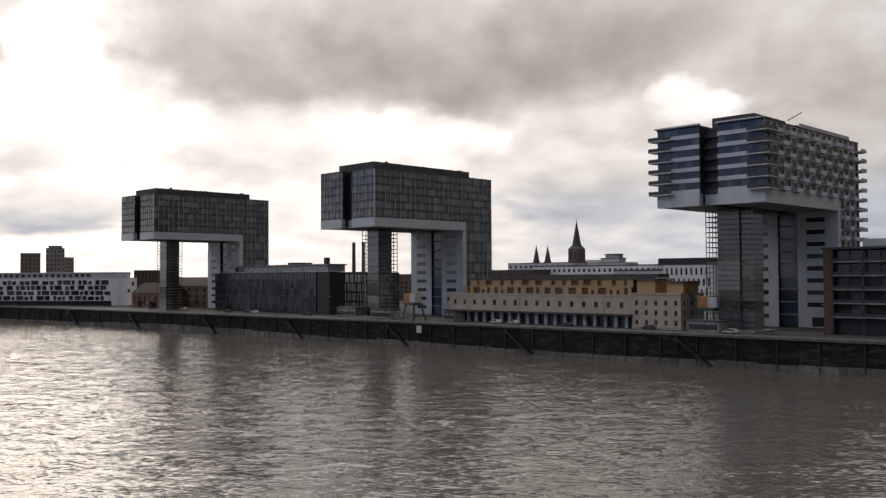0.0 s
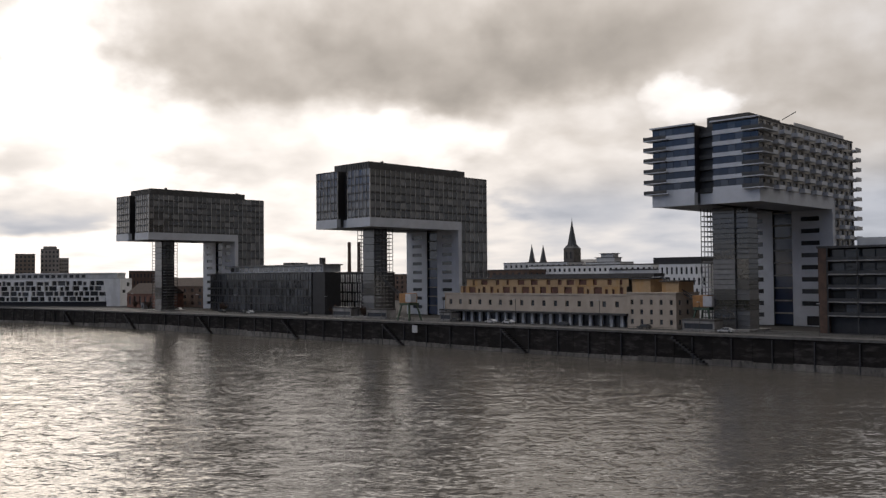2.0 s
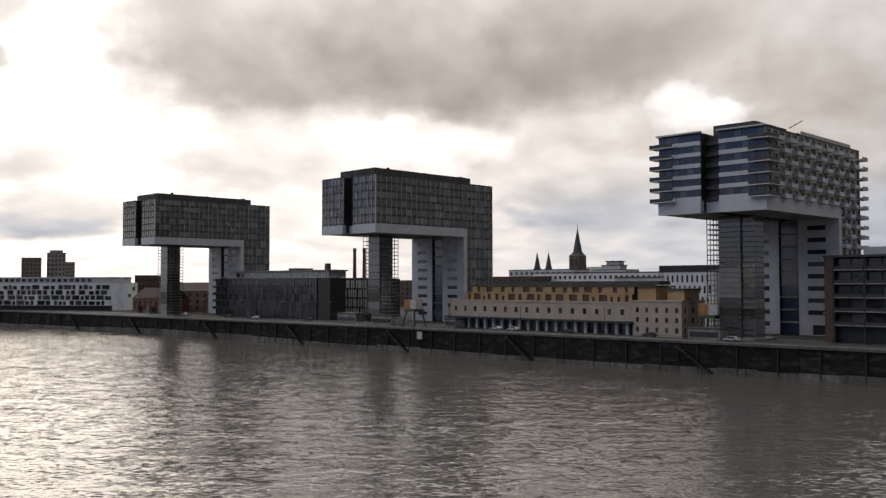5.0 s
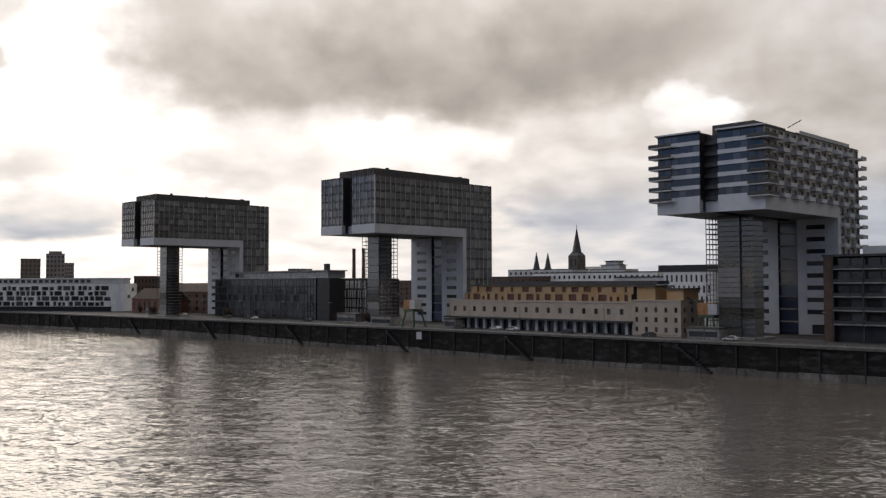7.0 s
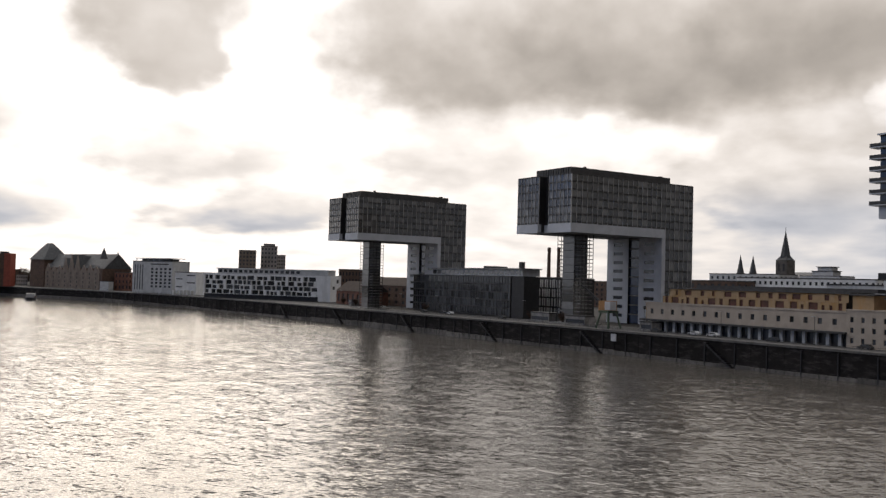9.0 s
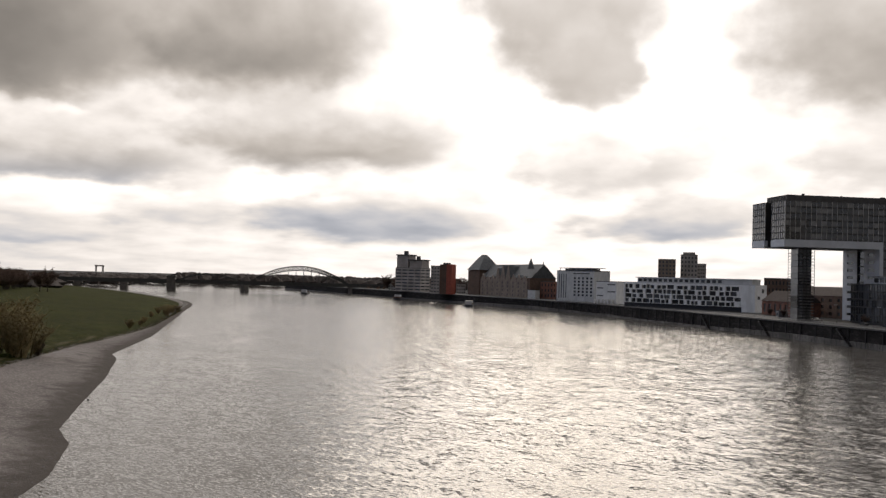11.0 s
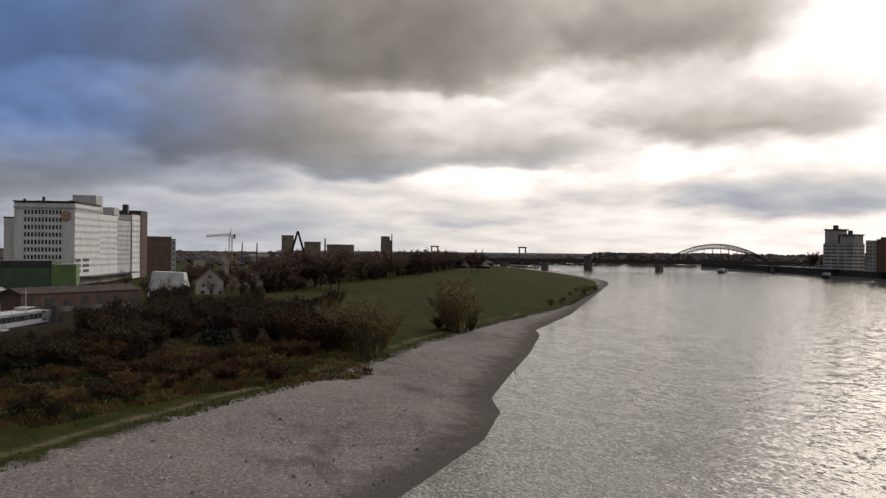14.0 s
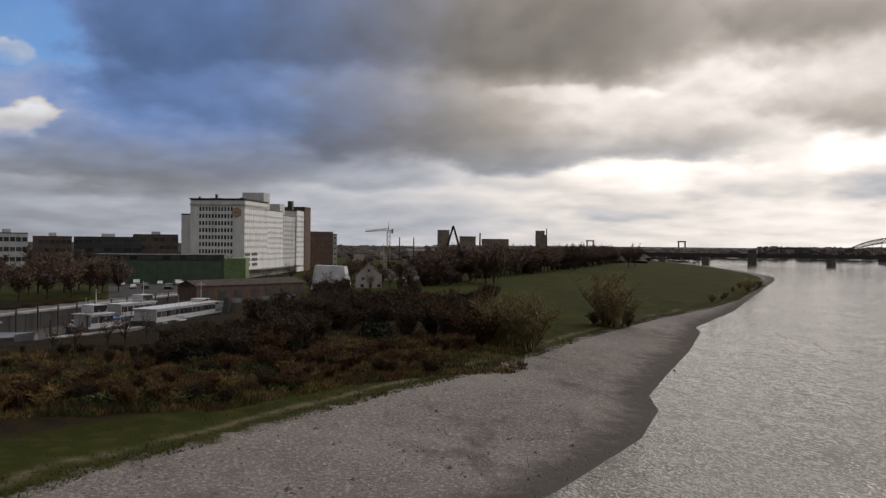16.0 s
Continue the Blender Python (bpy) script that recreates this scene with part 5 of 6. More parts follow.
# ---- railway bridge ----
def make_bridge():
    D0, A0 = 1150.0, 50.0
    mid = polar(A0, D0)
    ang = A0                                     # the bridge runs square to this heading; local x to the right
    root = thing("railway_bridge", pose(mid.x, mid.y, 0, 0, 0, ang), "long dark steel railway bridge with truss arch and stone piers", "bridge")
    X = lambda az: -math.tan(radians(az - A0)) * D0
    x0, x1 = X(68.5), X(36.5)
    zb, zt = 9.3, 12.6
    deck = part("deck", boxes((x0, x1, -5, 5, zb, zt)), M_STEEL, root, "dark riveted deck girder")
    part("deck_rail", boxes((x0, x1, -5.1, -5.0, zt, zt + 1.2)), M_STEEL, deck)
    for az in (44.28, 50.95):
        b = bmesh.new()
        prism(b, [(-5, -9), (0, -13), (5, -9), (5, 9), (-5, 9)], -3, zb - 0.5)
        box(b, -5.8, 5.8, -9.5, 9.5, zb - 0.8, zb)
        part("pier", b, M_STONE, root, "pointed stone river pier", Matrix.Translation((X(az), 0, 0)))
    for az in (58.0, 60.56, 62.9, 65.3, 67.5):
        part("pier", boxes((-4, 4, -7, 7, 0, zb)), M_STONE, root, "", Matrix.Translation((X(az), 0, 0)))
    part("pier_tower", boxes((-5, 5, -8, 8, -2, 18.6), (-5.7, 5.7, -8.8, 8.8, 16.8, 17.6)), M_STONE, root, "square stone pier tower", Matrix.Translation((X(55.3), 0, 0)))
    # trussed arch
    def arch(xa, xb, rise, depth, n, y, r, web=True):
        b = bmesh.new()
        top, low = [], []
        for i in range(n + 1):
            t = i / n
            s = 1 - (2 * t - 1) ** 2
            x = xa + (xb - xa) * t
            top.append((x, y, zt + rise * s))
            low.append((x, y, zt + max(0.0, rise * s - depth * (0.35 + 0.65 * s))))
        for i in range(n):
            beam(b, top[i], top[i + 1], r)
            if web:
                beam(b, low[i], low[i + 1], r)
                beam(b, low[i], top[i], r * 0.6)
                beam(b, low[i], top[i + 1], r * 0.55)
                beam(b, top[i], low[i + 1], r * 0.55)
            if i % 2 == 0 and i:
                beam(b, low[i], (low[i][0], y, zt), r * 0.35)
        return b

    for y in (-4.6, 4.6):
        part("truss_arch", arch(X(50.7), X(44.5), 21.5, 5.2, 26, y, 0.75), M_STEEL, root, "riveted truss arch")
        part("tied_arch", arch(X(55.0), X(51.2), 9.5, 1.8, 16, y, 0.45), M_STEEL, root, "low tied arch")
    az = [55.3, 58.0, 60.56, 62.9, 65.3, 67.5]
    for a, c in zip(az, az[1:]):
        b = bmesh.new()
        xa, xb = X(c), X(a)
        for y in (-4.5, 4.5):
            pts = [(xa + (xb - xa) * i / 12, y, zb - 5.5 * abs(2 * i / 12 - 1) ** 2.4) for i in range(13)]
            for i in range(12):
                beam(b, pts[i], pts[i + 1], 0.6)
                if i % 2 == 0:
                    beam(b, pts[i], (pts[i][0], y, zb), 0.25)
        part("spandrel_arch", b, M_STEEL, root, "flat arched approach span")
    for az in (52.6, 53.0, 60.5, 47.2, 44.2):
        b = bmesh.new()
        beam(b, (0, 0, zt), (0, 0, zt + 9), 0.18)
        part("mast", b, M_STEEL, root, "", Matrix.Translation((X(az), 0, 0)))


make_bridge()
for az, d, w, zt in ((59.42, 2400, 20, 29), (64.98, 2400, 20, 29)):
    root = thing("bridge_pylon", pose(*polar(az, d), 5.0, 0, 0, az), "distant pale portal pylon of a suspension bridge", "bridge pylon", "far bridge pylons")
    for x in (-w / 2, w / 2 - 4):
        part("leg", boxes((x, x + 4, -3, 3, 0, zt - 5)), M_FARBLD, root)
    part("cross_beam", boxes((-w / 2 - 1, w / 2 + 1, -3.5, 3.5, zt - 5, zt - 1.5)), M_FARBLD, root)


def cargo_boat(m, L, label):
    root = thing("river_boat", m, label, "boat", "boats on the river")
    b = bmesh.new()
    prism(b, [(-L / 2, -2), (-L / 2 + 2, -4), (L / 2 - 8, -4), (L / 2, 0), (L / 2 - 8, 4), (-L / 2 + 2, 4), (-L / 2, 2)], -0.8, 2.2)
    part("hull", b, M_HULL, root)
    part("hold", boxes((-L / 2 + 16, L / 2 - 10, -3.2, 3.2, 2.2, 3.4)), M_BRICKD, root)
    part("wheelhouse", boxes((-L / 2 + 4, -L / 2 + 12, -3, 3, 2.2, 5.4)), M_BOAT, root)
    return root


cargo_boat(pose(*polar(47.2, 1130), 0, 0, 0, 130), 42, "dark passenger boat far up the river")
cargo_boat(pose(*polar(41.44, 960), 0, 0, 0, 120), 9, "small workboat on the river")
cargo_boat(pose(*polar(36.9, 790), 0, 0, 0, 120), 15, "small dark workboat near the quay")


# ---- eastern bank: mill and harbour ----
def mill():
    a, c = Vector((-462.0, 27.0)), Vector((-587.0, 75.0))
    d = (a - c).normalized()                     # local x from the far end to the corner
    root = thing("mill", pose(c.x, c.y, 5.0, 0, 0, math.degrees(math.atan2(d.y, d.x)) + 180), "tall white mill building with rows of small windows", "mill")
    # local x from the near corner back along the yard face, outside of that face towards -y
    root.matrix_world = pose(a.x, a.y, 5.0, 0, 0, math.degrees(math.atan2(-d.y, -d.x)))
    depth = 28.0

    def piece(x0, x1, h, cols, rows, mat, fw=0.34, fh=0.42, zlo=8.0, y=0.0):
        L = x1 - x0
        wins = grid_wins(L, zlo, h - 2.0, cols, rows, fw, fh) if cols else []
        facade(root, Matrix.Translation((x0, y, 0)), L, 0, h, wins, mat, M_GLASS2, 0.3, "yard_wall")
        part("body", boxes((x0 + 0.35, x1 - 0.05, y + 0.42, depth - 0.4, 0, h - 0.05)), mat, root)
        part("roof", boxes((x0, x1, y - 0.1, depth, h, h + 0.5)), M_ROOF, root)

    piece(0, 40, 39.6, 12, 9, M_WHITE)
    piece(40, 72, 36.0, 9, 9, M_WHITE)
    piece(72, 100, 34.0, 8, 9, M_GREYW, y=-0.05)
    piece(100, 118, 38.0, 4, 9, M_WHITE, y=-0.8)
    piece(118, 134, 40.5, 0, 0, M_BRICKD, y=-1.2)
    # gable end towards the river road
    wins = [(4.5 + i * 1.62, 5.6 + i * 1.62, 9.4 + j * 3.55, 11.4 + j * 3.55) for i in range(11) for j in range(8)]
    facade(root, LEFT(depth), depth, 0, 39.6, wins, M_WHITE, M_GLASS2, 0.3, "end_wall")
    part("roof_band", boxes((-0.4, 41, -0.5, depth + 0.3, 37.2, 38.0)), M_GREYW, root)
    part("roof_edge", boxes((-0.6, 41, -0.7, depth + 0.5, 40.1, 40.6)), M_ROOF, root)
    part("stair_tower", boxes((46, 58, 4, 16, 36, 46)), M_GREYW, root, "pale roof stair tower")
    part("stair_tower", boxes((76, 86, 3, 16, 34, 41)), M_GREYW, root)
    part("chimney", boxes((104, 107, 3, 6, 38, 44)), M_FRAME, root)
    part("roof_unit", boxes((8, 9.5, 17, 18, 40, 43), (12, 18, 16, 22, 40, 41.3), (22, 24, 8, 10, 40, 42.0), (3, 4, 24, 25, 40, 41.5)), M_FRAME, root)
    part("wing", boxes((6, 22, depth + 0.05, depth + 7, 0, 32.5)), M_WHITE, root, "lower white wing")
    part("wing_roof", boxes((5.8, 22, depth, depth + 7.2, 32.5, 33.0)), M_ROOF, root)
    # emblem: a plain six-sided sign on the gable end
    b = bmesh.new()
    for r, y0, slot in ((2.7, 0.0, 0), (2.2, 0.06, 1)):
        pts = [(r * math.sin(k * math.pi / 3), r * math.cos(k * math.pi / 3)) for k in range(6)]
        f = [b.verts.new((0, x, z)) for x, z in pts]
        g = [b.verts.new((-0.15 - y0, x, z)) for x, z in pts]
        b.faces.new(g).material_index = slot
        for i in range(6):
            b.faces.new((f[i], f[(i + 1) % 6], g[(i + 1) % 6], g[i])).material_index = slot
    ob = part("emblem", mesh_of("emblem", b, (M_ORANGE, M_CREAM)), None, root, "orange-rimmed hexagonal sign", Matrix.Translation((-0.1, 4.2, 33.5)))
    part("emblem_bar", boxes((-0.36, -0.30, 3.0, 5.4, 33.4, 33.9)), M_ORANGE, root)
    part("canopy", boxes((6, 100, -6, -0.3, 4.2, 4.7)), M_FRAME, root, "loading canopy")
    for i in range(6):
        part("ribbon_window", boxes((1.5 + (i % 2) * 11, 9 + (i % 2) * 13, -0.1, -0.02, 6.5 + (i // 2) * 2.6, 7.9 + (i // 2) * 2.6)), M_FRAME, root)
    return root


mill()
m, L = site(95.6, 415, 87.9, 405, 5.2)
root = thing("green_shed", m, "long dark green clad harbour shed", "shed")
for i in range(6):
    part("wall_panel", boxes((i * L / 6 + 0.05, (i + 1) * L / 6 - 0.05, 0, 16, 0, 10.0)), M_GREEN, root)
part("clerestory", boxes((0, L, 2, 15, 10.0, 13.0)), M_FRAME, root)
for i in range(8):
    part("clerestory_pane", pane_mesh(3.0, 1.6, M_GLASS2), M_GLASS2, root, "", Matrix.Translation((2 + i * L / 8, 1.9, 10.7)))
part("end_panel", boxes((L + 0.05, L + 9.5, -0.4, 16, 0, 11.6)), M_LGREEN, root, "pale green end wall")
for azl, azr, d, z1, mt, fl in ((101.2, 98.95, 520, 27.0, M_GREYW, 4), (98.7, 96.6, 560, 25.5, M_BRICKD, 4), (96.5, 92.7, 600, 25.5, M_FRAME, 4), (93.2, 90.6, 640, 27.5, M_BRICKD, 4)):
    m, L = site(azl, d, azr, d, 5.2)
    root = plain_block("harbour_office", "flat-roofed office block with long window bands", m, L, 18, z1 - 5.2, 7, fl, mt, 0.85, 0.45, group="harbour offices")
    part("roof_house", boxes((L * 0.4, L * 0.6, 4, 10, z1 - 4.7, z1 - 2.8)), M_GREYW, root)
m, L = site(82.7, 640, 81.2, 650, 5.2)
plain_block("brick_silo", "brown brick silo block", m, L, 24, 25.5, 5, 6, M_BRICKD, 0.15, 0.3, cat="silo")
m, L = site(81.2, 652, 80.95, 652, 5.2)
plain_block("stair_block", "narrow pale stair block", m, L, 14, 24, 1, 6, M_GREYW, 0.4, 0.3)
m, L = site(89.5, 300, 83.0, 330, 5.2)
root = thing("harbour_shed", m, "long low brown harbour shed", "shed")
part("wall", boxes((0, L, 0, 10, 0, 4.6)), M_BRICKD, root)
part("roof", gable(bmesh.new(), 0, L, 0, 10, 4.62, 6.4, "x"), M_TILE, root)
for i in range(7):
    part("door", boxes((2 + i * L / 7, 5 + i * L / 7, -0.08, 0.02, 0, 3)), M_FRAME, root)
# gabled white house
m, L = site(79.75, 376, 78.1, 376, 4.6)
m = m @ Matrix.Diagonal((1, 1, 0.74, 1))
root = thing("gabled_house", m, "white house with a steep dark tiled roof", "house")
facade(root, Matrix.Identity(4), L, 0, 8, [(2, 3.3, 1.5, 3.2), (5.5, 6.8, 1.5, 3.2), (9, 10.3, 1.5, 3.2), (2.4, 3.7, 5.4, 7), (5.8, 7.1, 5.4, 7)], M_FARBLD, M_GLASS2, 0.25)
b = bmesh.new()
v = [b.verts.new(c) for c in ((0, 0, 8), (L, 0, 8), (L / 2, 0, 14.6), (0, 0.4, 8), (L, 0.4, 8), (L / 2, 0.4, 14.6))]
for f in ((0, 1, 2), (5, 4, 3), (1, 4, 5, 2), (0, 2, 5, 3), (0, 3, 4, 1)):
    b.faces.new([v[i] for i in f])
part("gable", b, M_FARBLD, root)
part("gable_window", boxes((L / 2 - 0.5, L / 2 + 0.5, -0.06, 0.05, 10.2, 11.5)), M_GLASS2, root)
part("body", boxes((0.3, L - 0.3, 0.45, 11, 0, 7.95)), M_FARBLD, root)
part("roof", gable(bmesh.new(), 0, L, 0.45, 11, 8.02, 14.9, "y", 0.3), M_TILE, root)
part("chimney", boxes((L * 0.7, L * 0.7 + 0.8, 6, 6.8, 9, 14)), M_BRICK, root)
# white patterned climbing hall
m, L = site(82.6, 358, 80.3, 354, 4.8)
root = thing("tent_hall", m, "white sheeted hall with dark scribbled pattern", "hall")
b = bmesh.new()
v = [b.verts.new(c) for c in ((0, 0, 0), (L, 0, 0), (L, 9, 0), (0, 9, 0), (1.2, 2.5, 10.4), (L - 1.8, 2.5, 10.0), (L - 1.8, 7, 10.0), (1.2, 7, 10.4))]
for f in ((0, 1, 5, 4), (1, 2, 6, 5), (2, 3, 7, 6), (3, 0, 4, 7), (4, 5, 6, 7)):
    b.faces.new([v[i] for i in f])
part("sheet", b, M_GREYW, root)
for az_l, az_r, d, h, mt in ((78.2, 77.0, 440, 5, M_CREAM), (77.0, 74.9, 460, 6, M_GREYW), (76.6, 75.9, 430, 3, M_WHITE), (79.9, 79.2, 520, 12, M_CREAM)):
    m, L = site(az_l, d, az_r, d, 5.4)
    plain_block("low_shed", "low pale shed near the trees", m, L, 8, h, 4, 1, mt, 0.3, 0.4, cat="shed", group="low sheds")
m, L = site(76.6, 1200, 74.2, 1200, 5.4)
plain_block("far_hall", "long pale hall far behind the trees", m, L, 20, 10, 12, 1, M_WHITE, 0.2, 0.2)


def tower_crane(m, h, jib, label, mat=M_YELLOW):
    root = thing("tower_crane", m, label, "crane", "tower cranes")
    b = bmesh.new()
    for x in (-1, 1):
        for y in (-1, 1):
            beam(b, (x, y, 0), (x, y, h), 0.18)
    n = int(h / 3)
    for i in range(n):
        z = i * h / n
        beam(b, (-1, -1, z), (1, -1, z + h / n), 0.1), beam(b, (1, 1, z), (-1, 1, z + h / n), 0.1)
        beam(b, (-1, 1, z), (-1, -1, z + h / n), 0.1), beam(b, (1, -1, z), (1, 1, z + h / n), 0.1)
    part("mast", b, mat, root, "lattice mast")
    b = bmesh.new()
    for y in (-0.7, 0.7):
        beam(b, (0, y, h), (-jib, y, h + jib * -0.06), 0.18)
        beam(b, (0, y, h), (jib * 0.18, y, h), 0.25)
    beam(b, (0, 0, h + 1.6), (-jib, 0, h - jib * 0.05), 0.18)
    for i in range(12):
        x = -jib * i / 12
        beam(b, (x, -0.7, h + x * 0.06), (x - jib / 24, 0, h + 1.4 + x * 0.05), 0.1), beam(b, (x - jib / 24, 0, h + 1.4 + x * 0.05), (x - jib / 12, 0.7, h + (x - jib / 12) * 0.06), 0.1)
    part("jib", b, mat, root, "lattice jib")
    part("counterweight", boxes((jib * 0.12, jib * 0.2, -0.9, 0.9, h - 2, h + 1)), M_CONC, root)
    b = bmesh.new()
    beam(b, (0, 0, h), (0, 0, h + 6), 0.3, 0.1)
    part("cap", b, mat, root)
    return root


tower_crane(pose(*polar(77.7, 620), 5.2, 0, 0, 70), 27, 16, "yellow tower crane with a short jib")
tower_crane(pose(*polar(78.0, 440), 5.2, 0, 0, 20), 13, 3, "pale lattice mast beside the sheds", M_CREAM)
root = thing("slewing_crane", pose(*polar(73.6, 640), 5.2, 0, 0, 73), "black harbour crane with raised legs", "crane")
b = bmesh.new()
for s in (-1, 1):
    beam(b, (-9, s * 2, 0), (0, s * 0.6, 31), 1.4, 0.9)
    beam(b, (9, s * 2, 0), (0, s * 0.6, 31), 1.4, 0.9)
    beam(b, (-6, s * 1.6, 9), (6, s * 1.6, 9), 0.5)
part("frame", b, M_BLACK, root)
part("cabin", boxes((-4, 3, -2, 2, 9, 13)), M_BLACK, root)
for az, d, w, h in ((74.6, 760, 10, 29), (73.2, 780, 14, 24), (68.4, 900, 9, 31), (68.05, 900, 5, 27), (71.8, 800, 24, 22)):
    m, L = site(az, d, az - math.degrees(w / d), d, 5.2)
    plain_block("silo_tower", "pale concrete silo tower behind the trees", m, L, 10, h, 2, 5, M_TOWER, 0.12, 0.2, cat="silo", group="silo towers")
for az, d, h in ((71.9, 700, 27), (77.0, 900, 24), (76.1, 900, 24), (67.7, 900, 34)):
    b = bmesh.new()
    beam(b, (0, 0, 0), (0, 0, h), 0.9, 0.5, 8)
    solo("mast", b, M_STEEL, "thin dark mast behind the trees", "mast", pose(*polar(az, d), 4.9), "thin masts")


# ---- harbour boats ----
def passenger_boat(m, L, B, label):
    root = thing("passenger_boat", m, label, "boat", "boats in the harbour")
    b = bmesh.new()
    prism(b, [(0, -B * 0.35), (2, -B / 2), (L - 6, -B / 2), (L, 0), (L - 6, B / 2), (2, B / 2), (0, B * 0.35)], -0.6, 2.0)
    part("hull", b, M_HULL, root, "dark hull")
    part("rub_rail", boxes((1.5, L - 6, -B / 2 - 0.08, -B / 2, 1.5, 2.0)), M_BOAT, root)
    n = int((L - 12) / 2.4)
    w = (L - 12) / n
    part("cabin", boxes((3, L - 9, -B / 2 + 0.6, B / 2 - 0.6, 2.0, 4.9)), M_BOAT, root, "white cabin")
    for i in range(n):
        part("pane", pane_mesh(w - 0.2, 1.6, M_GLASS2), M_GLASS2, root, "", Matrix.Translation((3.2 + i * w, -B / 2 + 0.55, 2.8)))
    part("roof", boxes((2.5, L - 8.5, -B / 2 + 0.3, B / 2 - 0.3, 4.9, 5.2)), M_BOAT, root)
    top = 7.4 if L < 30 else 6.2
    wh = part("wheelhouse", boxes((L - 15, L - 10, -2, 2, 5.2, top)), M_BOAT, root)
    part("wheelhouse_pane", boxes((L - 14.8, L - 10.2, -2.06, -1.98, 5.5, top - 0.2)), M_GLASS2, wh)
    b = bmesh.new()
    beam(b, (L - 12, 0, top), (L - 12, 0, 11.5), 0.12)
    beam(b, (L - 12, -1.4, 10.6), (L - 12, 1.4, 10.6), 0.1)
    part("mast", b, M_BOAT, root)
    b = bmesh.new()
    for i in range(n):
        beam(b, (3 + i * w, -B / 2 + 0.4, 5.2), (3 + i * w, -B / 2 + 0.4, 6.2), 0.05)
    beam(b, (3, -B / 2 + 0.4, 6.2), (L - 16, -B / 2 + 0.4, 6.2), 0.06)
    part("rail", b, M_BOAT, root)
    return root


def boat_at(az_l, d_l, az_r, d_r, B, label):
    m, L = site(az_l, d_l, az_r, d_r, 0.25)
    return passenger_boat(m, L, B, label)


boat_at(92.8, 262, 88.2, 304, 8, "white excursion boat with a long window band")
boat_at(103.0, 232, 98.6, 238, 8, "white passenger boat moored in the harbour")
boat_at(96.5, 248, 93.4, 262, 7, "grey white houseboat moored in the harbour")
boat_at(94.6, 284, 91.2, 306, 6, "long white barge with open deck")
rnd = random.Random(15)
for i in range(20):
    az = rnd.uniform(88.6, 96.5)
    d = rnd.uniform(262, 244 + (100.4 - az) * 8.9)
    root = thing("motor_yacht", pose(*polar(az, d), 0.15, 0, 0, rnd.uniform(0, 40) + 5), "small white motor yacht in the marina", "boat", "yachts in the marina")
    l = rnd.uniform(8, 13)
    b = bmesh.new()
    prism(b, [(0, -1.4), (l * 0.7, -1.6), (l, 0), (l * 0.7, 1.6), (0, 1.4)], -0.3, 1.5)
    part("hull", b, M_BOAT, root)
    part("cabin", boxes((l * 0.2, l * 0.62, -1.1, 1.1, 1.5, 2.7)), M_BOAT, root)
    part("window_band", boxes((l * 0.22, l * 0.6, -1.14, 1.14, 1.9, 2.4)), M_GLASS2, root)
    if i % 3 == 0:
        b = bmesh.new()
        beam(b, (l * 0.45, 0, 2.5), (l * 0.45, 0, rnd.uniform(6, 9)), 0.07)
        part("mast", b, M_BOAT, root)
    if i == 4:
        part("tarpaulin", boxes((l * 0.1, l * 0.7, -1.5, 1.5, 2.7, 3.1)), M_BLUE, root)
for azl, dl, azr, dr in ((93.5, 296, 88.6, 336), (97.5, 236, 92, 262)):
    m, L = site(azl, dl, azr, dr, 0.0)
    root = thing("jetty", m, "long grey floating jetty", "jetty", "floating jetties")
    part("deck", boxes((0, L, 0, 3, -0.3, 0.9)), M_CONC, root)
    for i in range(int(L / 12)):
        b = bmesh.new()
        beam(b, (i * 12 + 2, 3.3, -3), (i * 12 + 2, 3.3, 5), 0.25, 0.25, 8)
        part("pile", b, M_FRAME, root)


m, L = site(104.5, 236, 88.4, 364, 0.0)
root = thing("harbour_wall", m, "dark harbour wall with a pale concrete coping", "quay wall", kind="structure")
for i in range(24):
    part("wall_panel", boxes((i * L / 24 + 0.04, (i + 1) * L / 24 - 0.04, 0, 1.2, -3, 4.6)), M_BLACK, root)
part("coping", boxes((0, L, -0.5, 2.2, 4.6, 5.15)), M_CONC, root)
part("deck", boxes((0, L, 2.21, 24, 4.4, 5.1)), M_DECK, root, "dark paved harbour edge")
for i in range(16):
    b = bmesh.new()
    beam(b, (6 + i * L / 17, -1.0, -3), (6 + i * L / 17, -1.0, 6.2), 0.22, 0.22, 8)
    part("mooring_pile", b, M_FRAME, root)
for i in range(30):
    az, d = rnd.uniform(84.5, 94), rnd.uniform(388, 402) if i % 3 else rnd.uniform(340, 385)
    if d < 275 + (100.4 - az) * 8.9:
        d = 392 + i * 0.3
    v = polar(az, d)
    parked_car(pose(v.x, v.y, ground_z(v.x, v.y), 0, 0, rnd.uniform(-10, 10)) @ Matrix.Scale(rnd.choice((1.0, 1.1, 1.5)), 4), rnd.choice((M_BOAT, M_FRAME, M_BLACK, M_GREYW)), "parked car on the harbour yard")


# ---- plants ----
def blade(bm, a, b, w, rnd):
    """A thin twig: a narrow three-cornered sliver."""
    a, b = Vector(a), Vector(b)
    d = b - a
    s = d.cross(Vector((rnd.uniform(-1, 1), rnd.uniform(-1, 1), rnd.uniform(-1, 1))))
    if s.length < 1e-5:
        return
    s = s.normalized() * w
    bm.faces.new((bm.verts.new(a - s), bm.verts.new(a + s), bm.verts.new(b)))


